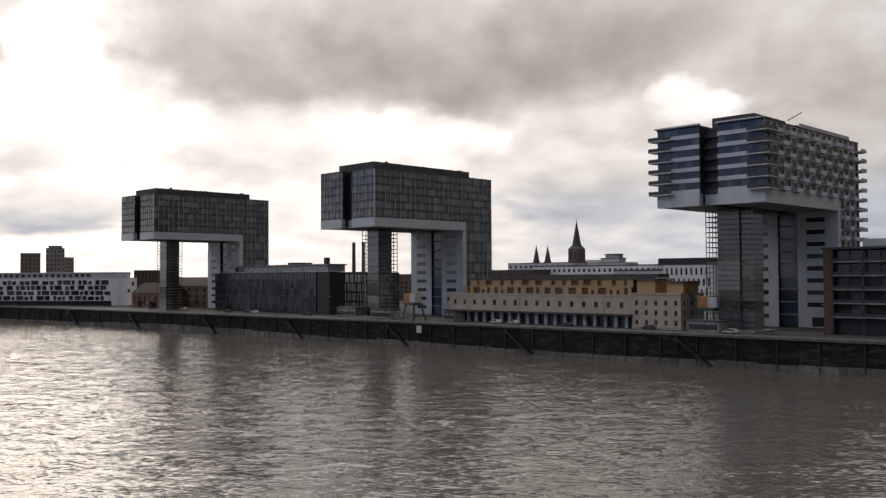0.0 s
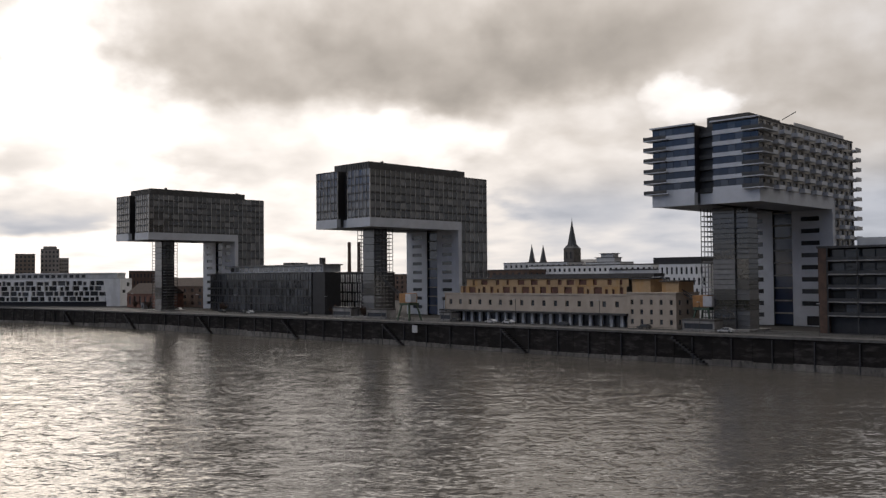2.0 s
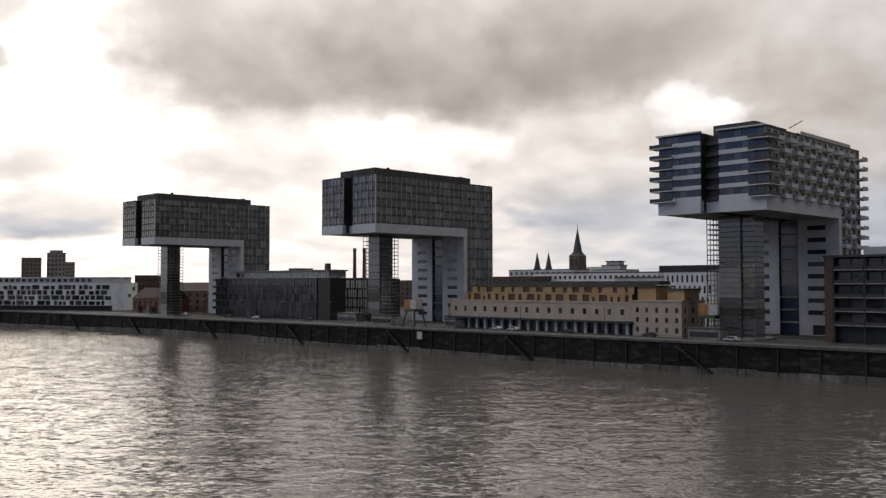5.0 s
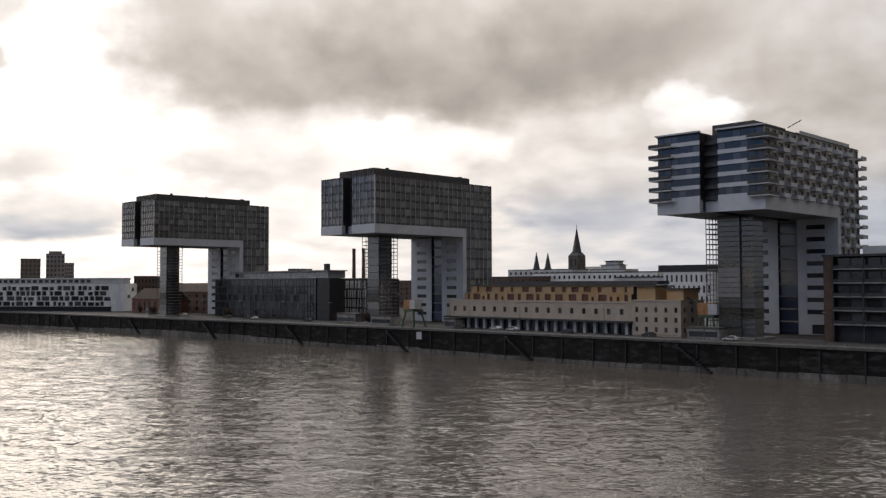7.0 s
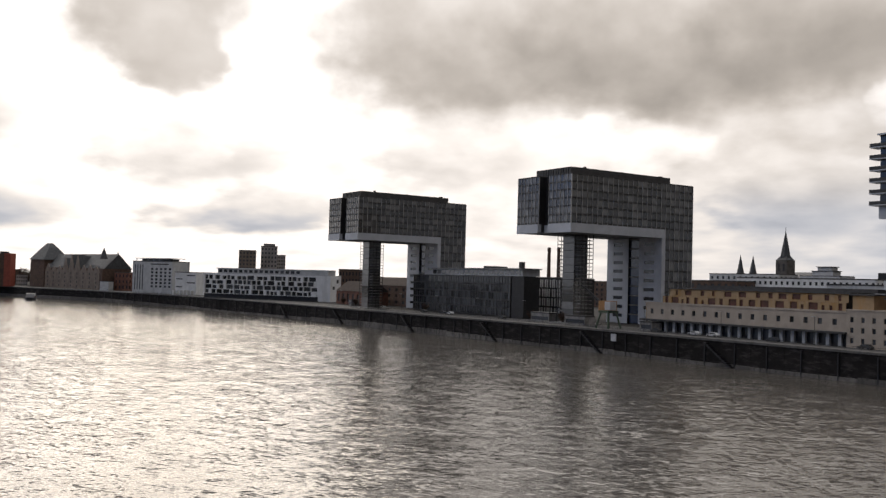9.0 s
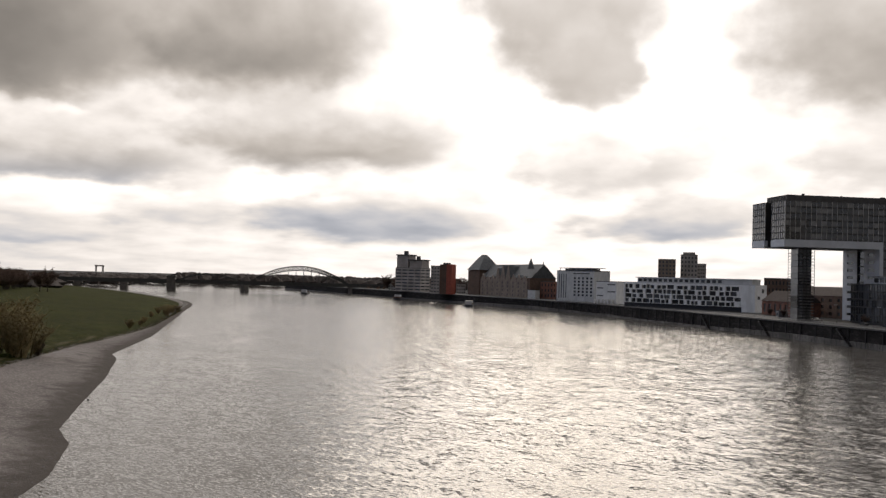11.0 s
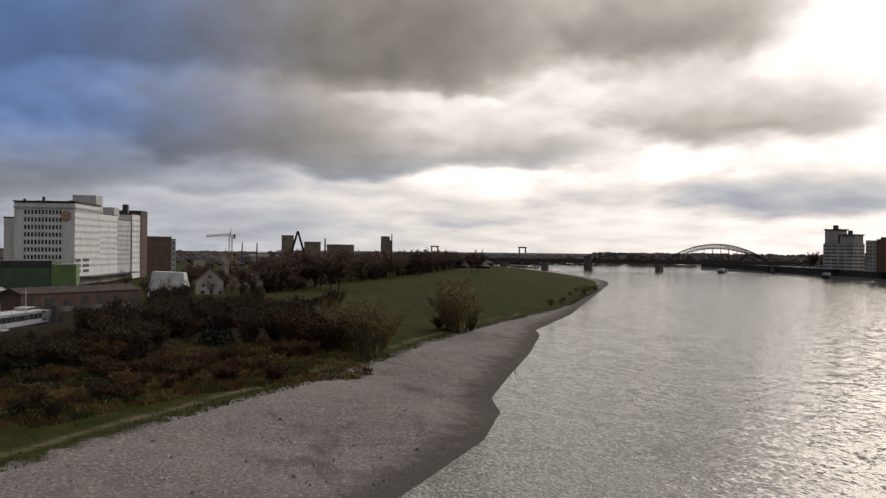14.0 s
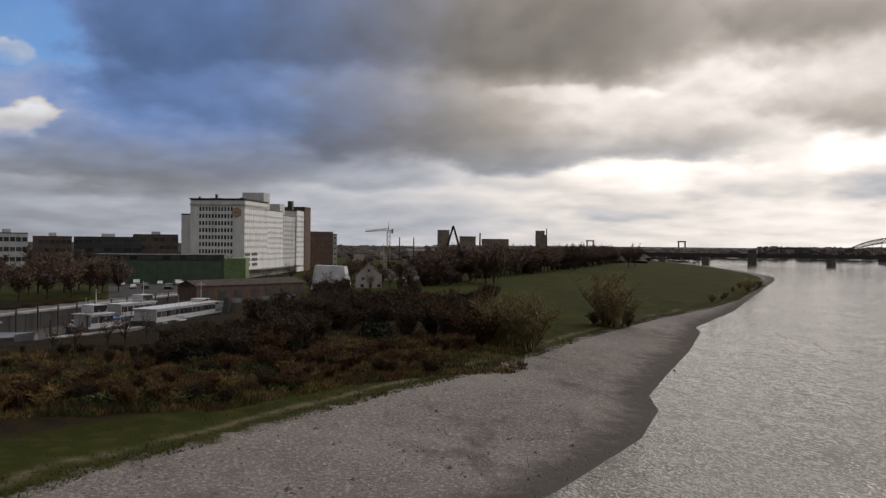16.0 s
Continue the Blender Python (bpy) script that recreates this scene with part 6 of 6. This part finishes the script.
def shrub_mesh(seed, h, spread, n, mat, w=0.035, stems=9, arch=0.35):
    rnd = random.Random(seed)
    bm = bmesh.new()
    for i in range(stems):
        an, lean = rnd.uniform(0, 6.283), rnd.uniform(0.1, 1.0) * spread
        base = Vector((math.cos(an) * 0.15 * spread, math.sin(an) * 0.15 * spread, 0))
        top = Vector((math.cos(an) * lean, math.sin(an) * lean, h * rnd.uniform(0.65, 1.0)))
        pts = [base.lerp(top, t) + Vector((0, 0, arch * h * t * (1 - t))) + Vector((rnd.uniform(-1, 1), rnd.uniform(-1, 1), 0)) * 0.06 * spread for t in (0, 0.3, 0.6, 1.0)]
        for k in range(3):
            beam(bm, pts[k], pts[k + 1], 0.05 * (3.4 - k) * h / 5, 0.05 * (2.4 - k) * h / 5, 3)
        for k in range(n // stems):
            t = rnd.uniform(0.15, 1.0)
            seg = min(2, int(t * 3))
            p = pts[seg].lerp(pts[seg + 1], t * 3 - seg)
            an2 = rnd.uniform(0, 6.283)
            ln = h * rnd.uniform(0.12, 0.34)
            q = p + Vector((math.cos(an2) * ln * 0.75, math.sin(an2) * ln * 0.75, ln * rnd.uniform(-0.1, 0.9)))
            blade(bm, p, q, w, rnd)
            for s in range(3):
                r = p.lerp(q, rnd.uniform(0.3, 0.9))
                blade(bm, r, r + Vector((rnd.uniform(-1, 1), rnd.uniform(-1, 1), rnd.uniform(-0.2, 1))) * ln * 0.5, w * 0.7, rnd)
    return mesh_of("shrub", bm, mat)


def leafy_mesh(seed, h, spread, n, mat, size=0.22):
    rnd = random.Random(seed)
    bm = bmesh.new()
    lumps = [(Vector((rnd.uniform(-1, 1) * spread * 0.7, rnd.uniform(-1, 1) * spread * 0.7, 0)), rnd.uniform(0.35, 0.7) * spread, h * rnd.uniform(0.5, 1.0)) for _ in range(7)]
    for i in range(n):
        c, r, hh = rnd.choice(lumps)
        an, el = rnd.uniform(0, 6.283), rnd.uniform(0, 1.5)
        k = rnd.uniform(0.7, 1.05)
        p = c + Vector((math.cos(an) * math.cos(el) * r * k, math.sin(an) * math.cos(el) * r * k, math.sin(el) * hh * k))
        a, b = (Vector((rnd.uniform(-1, 1), rnd.uniform(-1, 1), rnd.uniform(-1, 1))).normalized() * size * rnd.uniform(0.5, 1.3) for _ in range(2))
        bm.faces.new((bm.verts.new(p - a), bm.verts.new(p + b), bm.verts.new(p + a), bm.verts.new(p - b)))
    return mesh_of("leaf_clumps", bm, mat)


def tree_meshes(seed, h, mat, n=420, w=0.05, low=0.3):
    rnd = random.Random(seed)
    tr, cr = bmesh.new(), bmesh.new()
    beam(tr, (0, 0, -0.3), (0, 0, h * 0.45), 0.32 * h / 14, 0.2 * h / 14, 6)
    limbs = []
    for i in range(17):
        an, z = rnd.uniform(0, 6.283), h * rnd.uniform(low, 0.5)
        top = Vector((math.cos(an) * h * rnd.uniform(0.10, 0.42), math.sin(an) * h * rnd.uniform(0.10, 0.42), h * rnd.uniform(0.45, 0.98)))
        a = Vector((0, 0, z))
        mid = a.lerp(top, 0.5) + Vector((math.cos(an), math.sin(an), 0)) * h * 0.05
        beam(tr, a, mid, 0.13 * h / 14, 0.08 * h / 14, 4), beam(tr, mid, top, 0.08 * h / 14, 0.03, 4)
        limbs.append((a, mid, top))
    for i in range(n):
        a, mid, top = rnd.choice(limbs)
        t = rnd.uniform(0.1, 1)
        p = a.lerp(mid, t * 2) if t < 0.5 else mid.lerp(top, t * 2 - 1)
        ln = h * rnd.uniform(0.06, 0.17)
        q = p + Vector((rnd.uniform(-1, 1), rnd.uniform(-1, 1), rnd.uniform(-0.25, 1.0))).normalized() * ln
        blade(cr, p, q, w, rnd)
        for s in range(4):
            r = p.lerp(q, rnd.uniform(0.3, 1.0))
            blade(cr, r, r + Vector((rnd.uniform(-1, 1), rnd.uniform(-1, 1), rnd.uniform(-0.3, 0.9))) * ln * 0.6, w * 0.7, rnd)
    return mesh_of("trunk", tr, M_BARK), mesh_of("crown", cr, mat)


def plant_tree(meshes, x, y, s, turn, label, group, cat="tree", name="tree"):
    root = thing(name, pose(x, y, ground_z(x, y) - 0.1, 0, 0, turn) @ Matrix.Scale(s, 4), label, cat, group)
    part("trunk", meshes[0], None, root)
    part("crown", meshes[1], None, root)
    return root


rnd = random.Random(77)
WOOD = [tree_meshes(100 + i, 13.5, M_WOOD, 1300, 0.13, 0.10) for i in range(4)]
OPEN = [tree_meshes(140 + i, 9.0, M_WOOD, 240, 0.045, 0.15) for i in range(3)]
# wood along the meadow, several rows deep
for i in range(210):
    t = rnd.random() ** 1.25
    a, c = Vector((-350, 78)), Vector((-800, 405))
    side = Vector((-(c - a).y, (c - a).x)).normalized()
    v = a + (c - a) * t + side * -rnd.uniform(-2, 60 + 40 * t) * -1
    if rnd.random() < 0.5:
        v = a + (c - a) * t + side * rnd.uniform(-3, 10)
    if math.degrees(math.atan2(-v.x, v.y)) > 75.5:
        continue
    plant_tree(rnd.choice(WOOD), v.x, v.y, rnd.uniform(0.95, 1.3), rnd.uniform(0, 360), "bare winter tree in a dense wood", "wood along the meadow")
for az, d, s in ((98.9, 330, 0.9), (97.0, 345, 1.1), (100.4, 340, 1.0), (95.2, 352, 1.0), (94.0, 350, 0.9), (96.2, 360, 0.9), (80.0, 470, 0.8), (77.0, 410, 0.9), (79.2, 480, 0.9), (76.2, 470, 0.9), (75.4, 420, 0.8), (74.6, 450, 1.0), (81.5, 338, 0.55), (80.4, 345, 0.5), (82.6, 350, 0.5), (84.2, 345, 0.5), (85.4, 352, 0.55), (78.8, 350, 0.5), (77.6, 360, 0.6), (76.4, 380, 0.7), (93.6, 196, 0.5), (94.6, 192, 0.42), (96.4, 188, 0.5), (92.4, 202, 0.4), (97.6, 186, 0.36), (99.4, 300, 0.9), (97.9, 312, 1.0), (95.6, 330, 1.1), (100.8, 290, 0.9), (96.6, 318, 0.9), (98.4, 345, 1.2), (94.9, 345, 1.0), (83.8, 420, 0.6), (24.8, 740, 0.8), (26.2, 735, 0.8), (25.6, 738, 0.7)):
    v = polar(az, d)
    if s > 0.6:
        plant_tree(rnd.choice(WOOD), v.x, v.y, s, rnd.uniform(0, 360), "bare winter tree among harbour buildings", "harbour trees")
    else:
        plant_tree(rnd.choice(OPEN), v.x, v.y, s * 1.7, rnd.uniform(0, 360), "open bare tree with thin branches beside the harbour", "open harbour trees")
for az, d in ((71.0, 420), (71.5, 425), (65.9, 640), (62.6, 760), (62.2, 770)):
    v = polar(az, d)
    plant_tree(rnd.choice(WOOD), v.x, v.y, 1.38, rnd.uniform(0, 360), "tall bare tree over the wood", "tall trees")
# scattered trees between the sheds and the wood
for i in range(34):
    v = polar(rnd.uniform(72.5, 83.0), rnd.uniform(395, 520))
    plant_tree(rnd.choice(WOOD), v.x, v.y, rnd.uniform(0.42, 0.72), rnd.uniform(0, 360), "low bare tree near the harbour sheds", "trees among the sheds")
# bare trees along the far quay
for i in range(26):
    v = polar(43.5 - i * 0.45 + rnd.uniform(-0.2, 0.2), rnd.uniform(0, 45) + 1100 - i * 8.7)
    plant_tree(rnd.choice(WOOD), v.x, v.y, rnd.uniform(0.9, 1.3), rnd.uniform(0, 360), "bare winter tree on the far quay", "far quay trees")
# small trees on the quay
for q in (-140, -120, 20, 40, 125, 200, 215):
    v = quay_xy(14, q)
    plant_tree(WOOD[0], v.x, v.y, 0.38, rnd.uniform(0, 360), "small bare tree on the quay", "quay trees")

SHRUBS = {
    "brown": [shrub_mesh(i, 4.5, 3.4, 720, M_TWIG, 0.075, 16) for i in range(3)],
    "red": [shrub_mesh(20 + i, 3.0, 2.6, 700, M_TWIGR, 0.06, 16) for i in range(2)],
    "willow": [shrub_mesh(30 + i, 8.5, 7.0, 1300, M_TWIGY, 0.06, 20, 0.25) for i in range(2)],
    "straw": [shrub_mesh(40 + i, 1.5, 1.7, 260, M_STRAW, 0.05, 14) for i in range(2)],
    "ivy": [leafy_mesh(50 + i, 2.8, 3.4, 1500, M_IVY) for i in range(2)],
    "leaf": [leafy_mesh(60 + i, 0.9, 2.2, 600, M_LEAF, 0.16) for i in range(2)],
}
LABELS = {"brown": "bare brown thicket shrub on the bank", "red": "reddish bare shrub on the bank", "willow": "spreading bare willow bush by the beach",
          "straw": "clump of dry tan grass and stalks", "ivy": "dark evergreen bramble thicket", "leaf": "low green bramble patch"}


def plant(kind, x, y, s):
    solo("shrub" if kind != "straw" else "dry_grass_clump", rnd.choice(SHRUBS[kind]), None, LABELS[kind], "shrub" if kind != "straw" else "grass",
         pose(x, y, ground_z(x, y) - 0.05, 0, 0, rnd.uniform(0, 360)) @ Matrix.Diagonal((s, s, s * rnd.uniform(0.85, 1.15), 1)), "bank " + kind + " plants")


# the large bushes at the edge of the beach
for kind, az, d, s in (("willow", 63.7, 252, 1.6), ("willow", 63.2, 256, 1.1), ("willow", 68.8, 189, 1.15), ("willow", 70.4, 196, 1.2), ("red", 71.5, 192, 2.5), ("red", 72.6, 190, 2.7), ("red", 73.6, 196, 2.4), ("red", 71.0, 206, 2.2), ("brown", 74.8, 205, 1.4), ("brown", 76.4, 215, 1.6),
                       ("red", 72.8, 182, 1.2), ("red", 74.0, 180, 1.1), ("red", 75.0, 178, 1.0), ("brown", 69.4, 204, 1.2), ("brown", 62.6, 258, 0.7), ("brown", 64.6, 254, 0.8), ("leaf", 64.4, 250, 1.2),
                       ("red", 79.6, 160, 0.9), ("straw", 80.0, 157, 1.8), ("straw", 81.0, 155, 1.6), ("red", 82.0, 156, 0.9), ("red", 83.6, 150, 0.9), ("straw", 84.0, 146, 1.6)):
    v = polar(az, d)
    plant(kind, v.x, v.y, s)
# dark thicket along the bank between beach and harbour
for i in range(215):
    az = rnd.uniform(71, 103)
    if az > 91 and i % 2:
        az -= 12
    d = 168 + (az - 71) * -0.35 + rnd.random() * (62 if az < 86 else 28) + (20 if az < 82 else 0) + (80 * rnd.random() if az < 82 else 0)
    v = polar(az, d)
    plant(rnd.choice(("brown", "brown", "brown", "ivy", "red")), v.x, v.y, rnd.uniform(0.75, 1.25) * (1.2 if az < 86 else 0.8 if az < 92 else 0.36))
# under the edge of the wood
for i in range(46):
    t = rnd.random()
    v = Vector((-345, 80)).lerp(Vector((-700, 332)), t ** 1.3)
    plant("brown", v.x - rnd.uniform(0, 14), v.y + rnd.uniform(-6, 3), rnd.uniform(0.6, 1.0))
# single clumps on the rough slope
for i in range(80):
    az = rnd.uniform(76, 103)
    d = 113 + max(0, 88 - az) * 2.3 + 11 + rnd.random() * 36
    v = polar(az, d)
    plant(rnd.choice(("straw", "leaf", "red", "straw")), v.x, v.y, rnd.uniform(0.6, 1.1))
# mounds of red-brown stalks, pale grass and brambles beside the trail
for i in range(95):
    az = rnd.uniform(74.5, 102.5)
    d = 113 + max(0, 88 - az) * 2.3 + 7 + rnd.random() ** 1.4 * 30
    v = polar(az, d)
    kind = rnd.choice(("red", "red", "straw", "leaf", "brown"))
    plant(kind, v.x, v.y, rnd.uniform(0.7, 1.3) * {"red": 0.85, "straw": 1.5, "leaf": 1.25, "brown": 0.5}[kind])


def undergrowth():
    """Dense dead stalks, brambles and tall grass on the slope, in one object."""
    r = random.Random(19)
    bm = bmesh.new()
    slots = []
    for i in range(6500):
        az = r.uniform(69, 104)
        d = 113 + max(0, 88 - az) * 2.3 + 4 + r.random() ** 1.3 * 70
        v = polar(az, d)
        kind = 0 if noise.noise((v.x * 0.12, v.y * 0.12, 5.0)) > 0.05 else 1 if noise.noise((v.x * 0.15, v.y * 0.15, 9.0)) > 0.1 else 2
        if r.random() < 0.25:
            kind = r.choice((0, 1, 2, 3))
        h = r.uniform(0.35, 1.1) * (1.3 if kind in (1, 3) else 1.0)
        base = Vector((v.x, v.y, 0))
        for k in range(12):
            p = base + Vector((r.uniform(-0.6, 0.6), r.uniform(-0.6, 0.6), 0))
            blade(bm, p, p + Vector((r.uniform(-0.5, 0.5), r.uniform(-0.5, 0.5), 1)) * h * r.uniform(0.5, 1.1), 0.07, r)
            slots.append(kind)
    me = mesh_of("undergrowth", bm, (M_STRAW, M_TWIGR, M_LEAF, M_TWIG))
    co = np.empty(len(me.vertices) * 3, np.float32)
    me.vertices.foreach_get("co", co)
    co = co.reshape(-1, 3)
    co[:, 2] += land(co[:, 0].astype(float), co[:, 1].astype(float))[0] - 0.05
    me.vertices.foreach_set("co", co.ravel())
    me.polygons.foreach_set("material_index", np.array(slots, np.int32))
    solo("undergrowth", me, None, "tangled dry grass, stalks and brambles on the slope", "undergrowth", kind="stuff")


undergrowth()
# bushes near the tip of the meadow
for az, d, s in ((54.9, 560, 1.1), (55.2, 540, 1.3), (56.0, 520, 0.9), (56.4, 480, 0.8), (56.8, 430, 0.8), (57.6, 390, 0.9), (57.0, 410, 0.6), (55.5, 505, 1.5)):
    v = polar(az, d)
    plant("willow", v.x, v.y, s * 0.42)


def scatter_tufts():
    """Short grass blades and dead stalks over the strip and the meadow's edge."""
    r = random.Random(9)
    bm = bmesh.new()
    pts = [Vector(p) for p in GRASS[1:13]]
    lens = [(b - a).length for a, b in zip(pts, pts[1:])]
    for i in range(9000):
        k = r.choices(range(len(lens)), lens)[0]
        a, b = pts[k], pts[k + 1]
        nrm = Vector(((b - a).y, -(b - a).x)).normalized()
        if nrm.x > 0:
            nrm = -nrm
        v = a.lerp(b, r.random()) + nrm * (r.expovariate(0.45) - 1.5)
        p = Vector((v.x, v.y, 0))
        p.z = 2.9
        for s in range(3):
            q = p + Vector((r.uniform(-0.35, 0.35), r.uniform(-0.35, 0.35), r.uniform(0.2, 0.55)))
            blade(bm, p, q, 0.035, r)
    me = mesh_of("grass_tufts", bm, (M_LEAF, M_STRAW))
    co = np.empty(len(me.vertices) * 3, np.float32)
    me.vertices.foreach_get("co", co)
    co = co.reshape(-1, 3)
    co[:, 2] += land(co[:, 0].astype(float), co[:, 1].astype(float))[0] - 2.95
    me.vertices.foreach_set("co", co.ravel())
    for f in me.polygons:
        f.material_index = (f.index // 3) % 5 == 0
    solo("grass_tufts", me, None, "short rough grass along the beach edge", "grass", kind="stuff")


scatter_tufts()


def scatter_stones():
    r = random.Random(10)
    bm = bmesh.new()
    for i in range(7000):
        az, d = r.uniform(48, 101), 60 + r.expovariate(0.016)
        v = polar(az, d)
        s = r.uniform(0.05, 0.16) * (1 + (r.random() < 0.03) * 1.6)
        p = Vector((v.x, v.y, 0))
        t = [bm.verts.new(p + Vector((math.cos(k) * s * r.uniform(0.7, 1.3), math.sin(k) * s * r.uniform(0.7, 1.3), 0))) for k in (0, 1.57, 3.14, 4.71)]
        top = bm.verts.new(p + Vector((0, 0, s * 0.8)))
        for k in range(4):
            bm.faces.new((t[k], t[(k + 1) % 4], top))
    me = mesh_of("beach_stones", bm, M_COPING)
    co = np.empty(len(me.vertices) * 3, np.float32)
    me.vertices.foreach_get("co", co)
    co = co.reshape(-1, 3)
    z, g, _, _, _ = land(co[:, 0].astype(float), co[:, 1].astype(float))
    co[:, 2] += np.where((g < 0.45), z, -8.0)
    me.vertices.foreach_set("co", co.ravel())
    solo("beach_stones", me, None, "loose grey stones on the gravel beach", "stones", kind="stuff")


scatter_stones()


def stone_edge():
    """Pale boulders that line the tip of the meadow."""
    r = random.Random(31)
    bm = bmesh.new()
    pts = [Vector(p) for p in SHORE[14:19]]
    for a, b in zip(pts, pts[1:]):
        nrm = Vector(((b - a).y, -(b - a).x)).normalized()
        nrm = -nrm if nrm.x > 0 else nrm
        for i in range(int((b - a).length * 3.0)):
            v = a.lerp(b, r.random()) + nrm * r.uniform(4.5, 7.5)
            s, z = r.uniform(0.25, 0.6), ground_z(v.x, v.y)
            ring = [bm.verts.new((v.x + math.cos(k) * s * r.uniform(0.7, 1.2), v.y + math.sin(k) * s * r.uniform(0.7, 1.2), z - 0.1)) for k in (0, 1.26, 2.51, 3.77, 5.03)]
            top = bm.verts.new((v.x + r.uniform(-0.1, 0.1), v.y, z + s * r.uniform(0.5, 0.9)))
            for k in range(5):
                bm.faces.new((ring[k], ring[(k + 1) % 5], top))
    solo("stone_edge", bm, M_RUBBLE, "pale rubble stones along the edge of the meadow", "stones", kind="stuff")


stone_edge()


def far_woods():
    """Low wooded horizon: many small uneven crowns in one object."""
    r = random.Random(12)
    bm = bmesh.new()
    for i in range(1500):
        az = r.uniform(38, 104)
        d = r.uniform(1300, 2300) if az < 62 else r.uniform(900, 2300)
        if az < 58:
            d = r.uniform(1560, 2300)
        v = polar(az, d)
        w, h = r.uniform(7, 15), r.uniform(6, 11) + (8.0 if az < 55 else 1.0)
        n = 6
        rings = []
        for zf, rf in ((0.0, 0.8), (0.45, 1.0), (0.8, 0.6)):
            rings.append([bm.verts.new((v.x + math.cos(6.283 * k / n) * w * rf * r.uniform(0.7, 1.3), v.y + math.sin(6.283 * k / n) * w * rf * r.uniform(0.7, 1.3), 3 + h * zf * r.uniform(0.8, 1.2))) for k in range(n)])
        tip = bm.verts.new((v.x + r.uniform(-2, 2), v.y, 4 + h))
        for a, b in zip(rings, rings[1:]):
            for k in range(n):
                bm.faces.new((a[k], a[(k + 1) % n], b[(k + 1) % n], b[k]))
        for k in range(n):
            bm.faces.new((rings[-1][k], rings[-1][(k + 1) % n], tip))
    solo("far_woods", bm, M_FARWOOD, "distant bare woods along the horizon", "woods", kind="stuff")


far_woods()
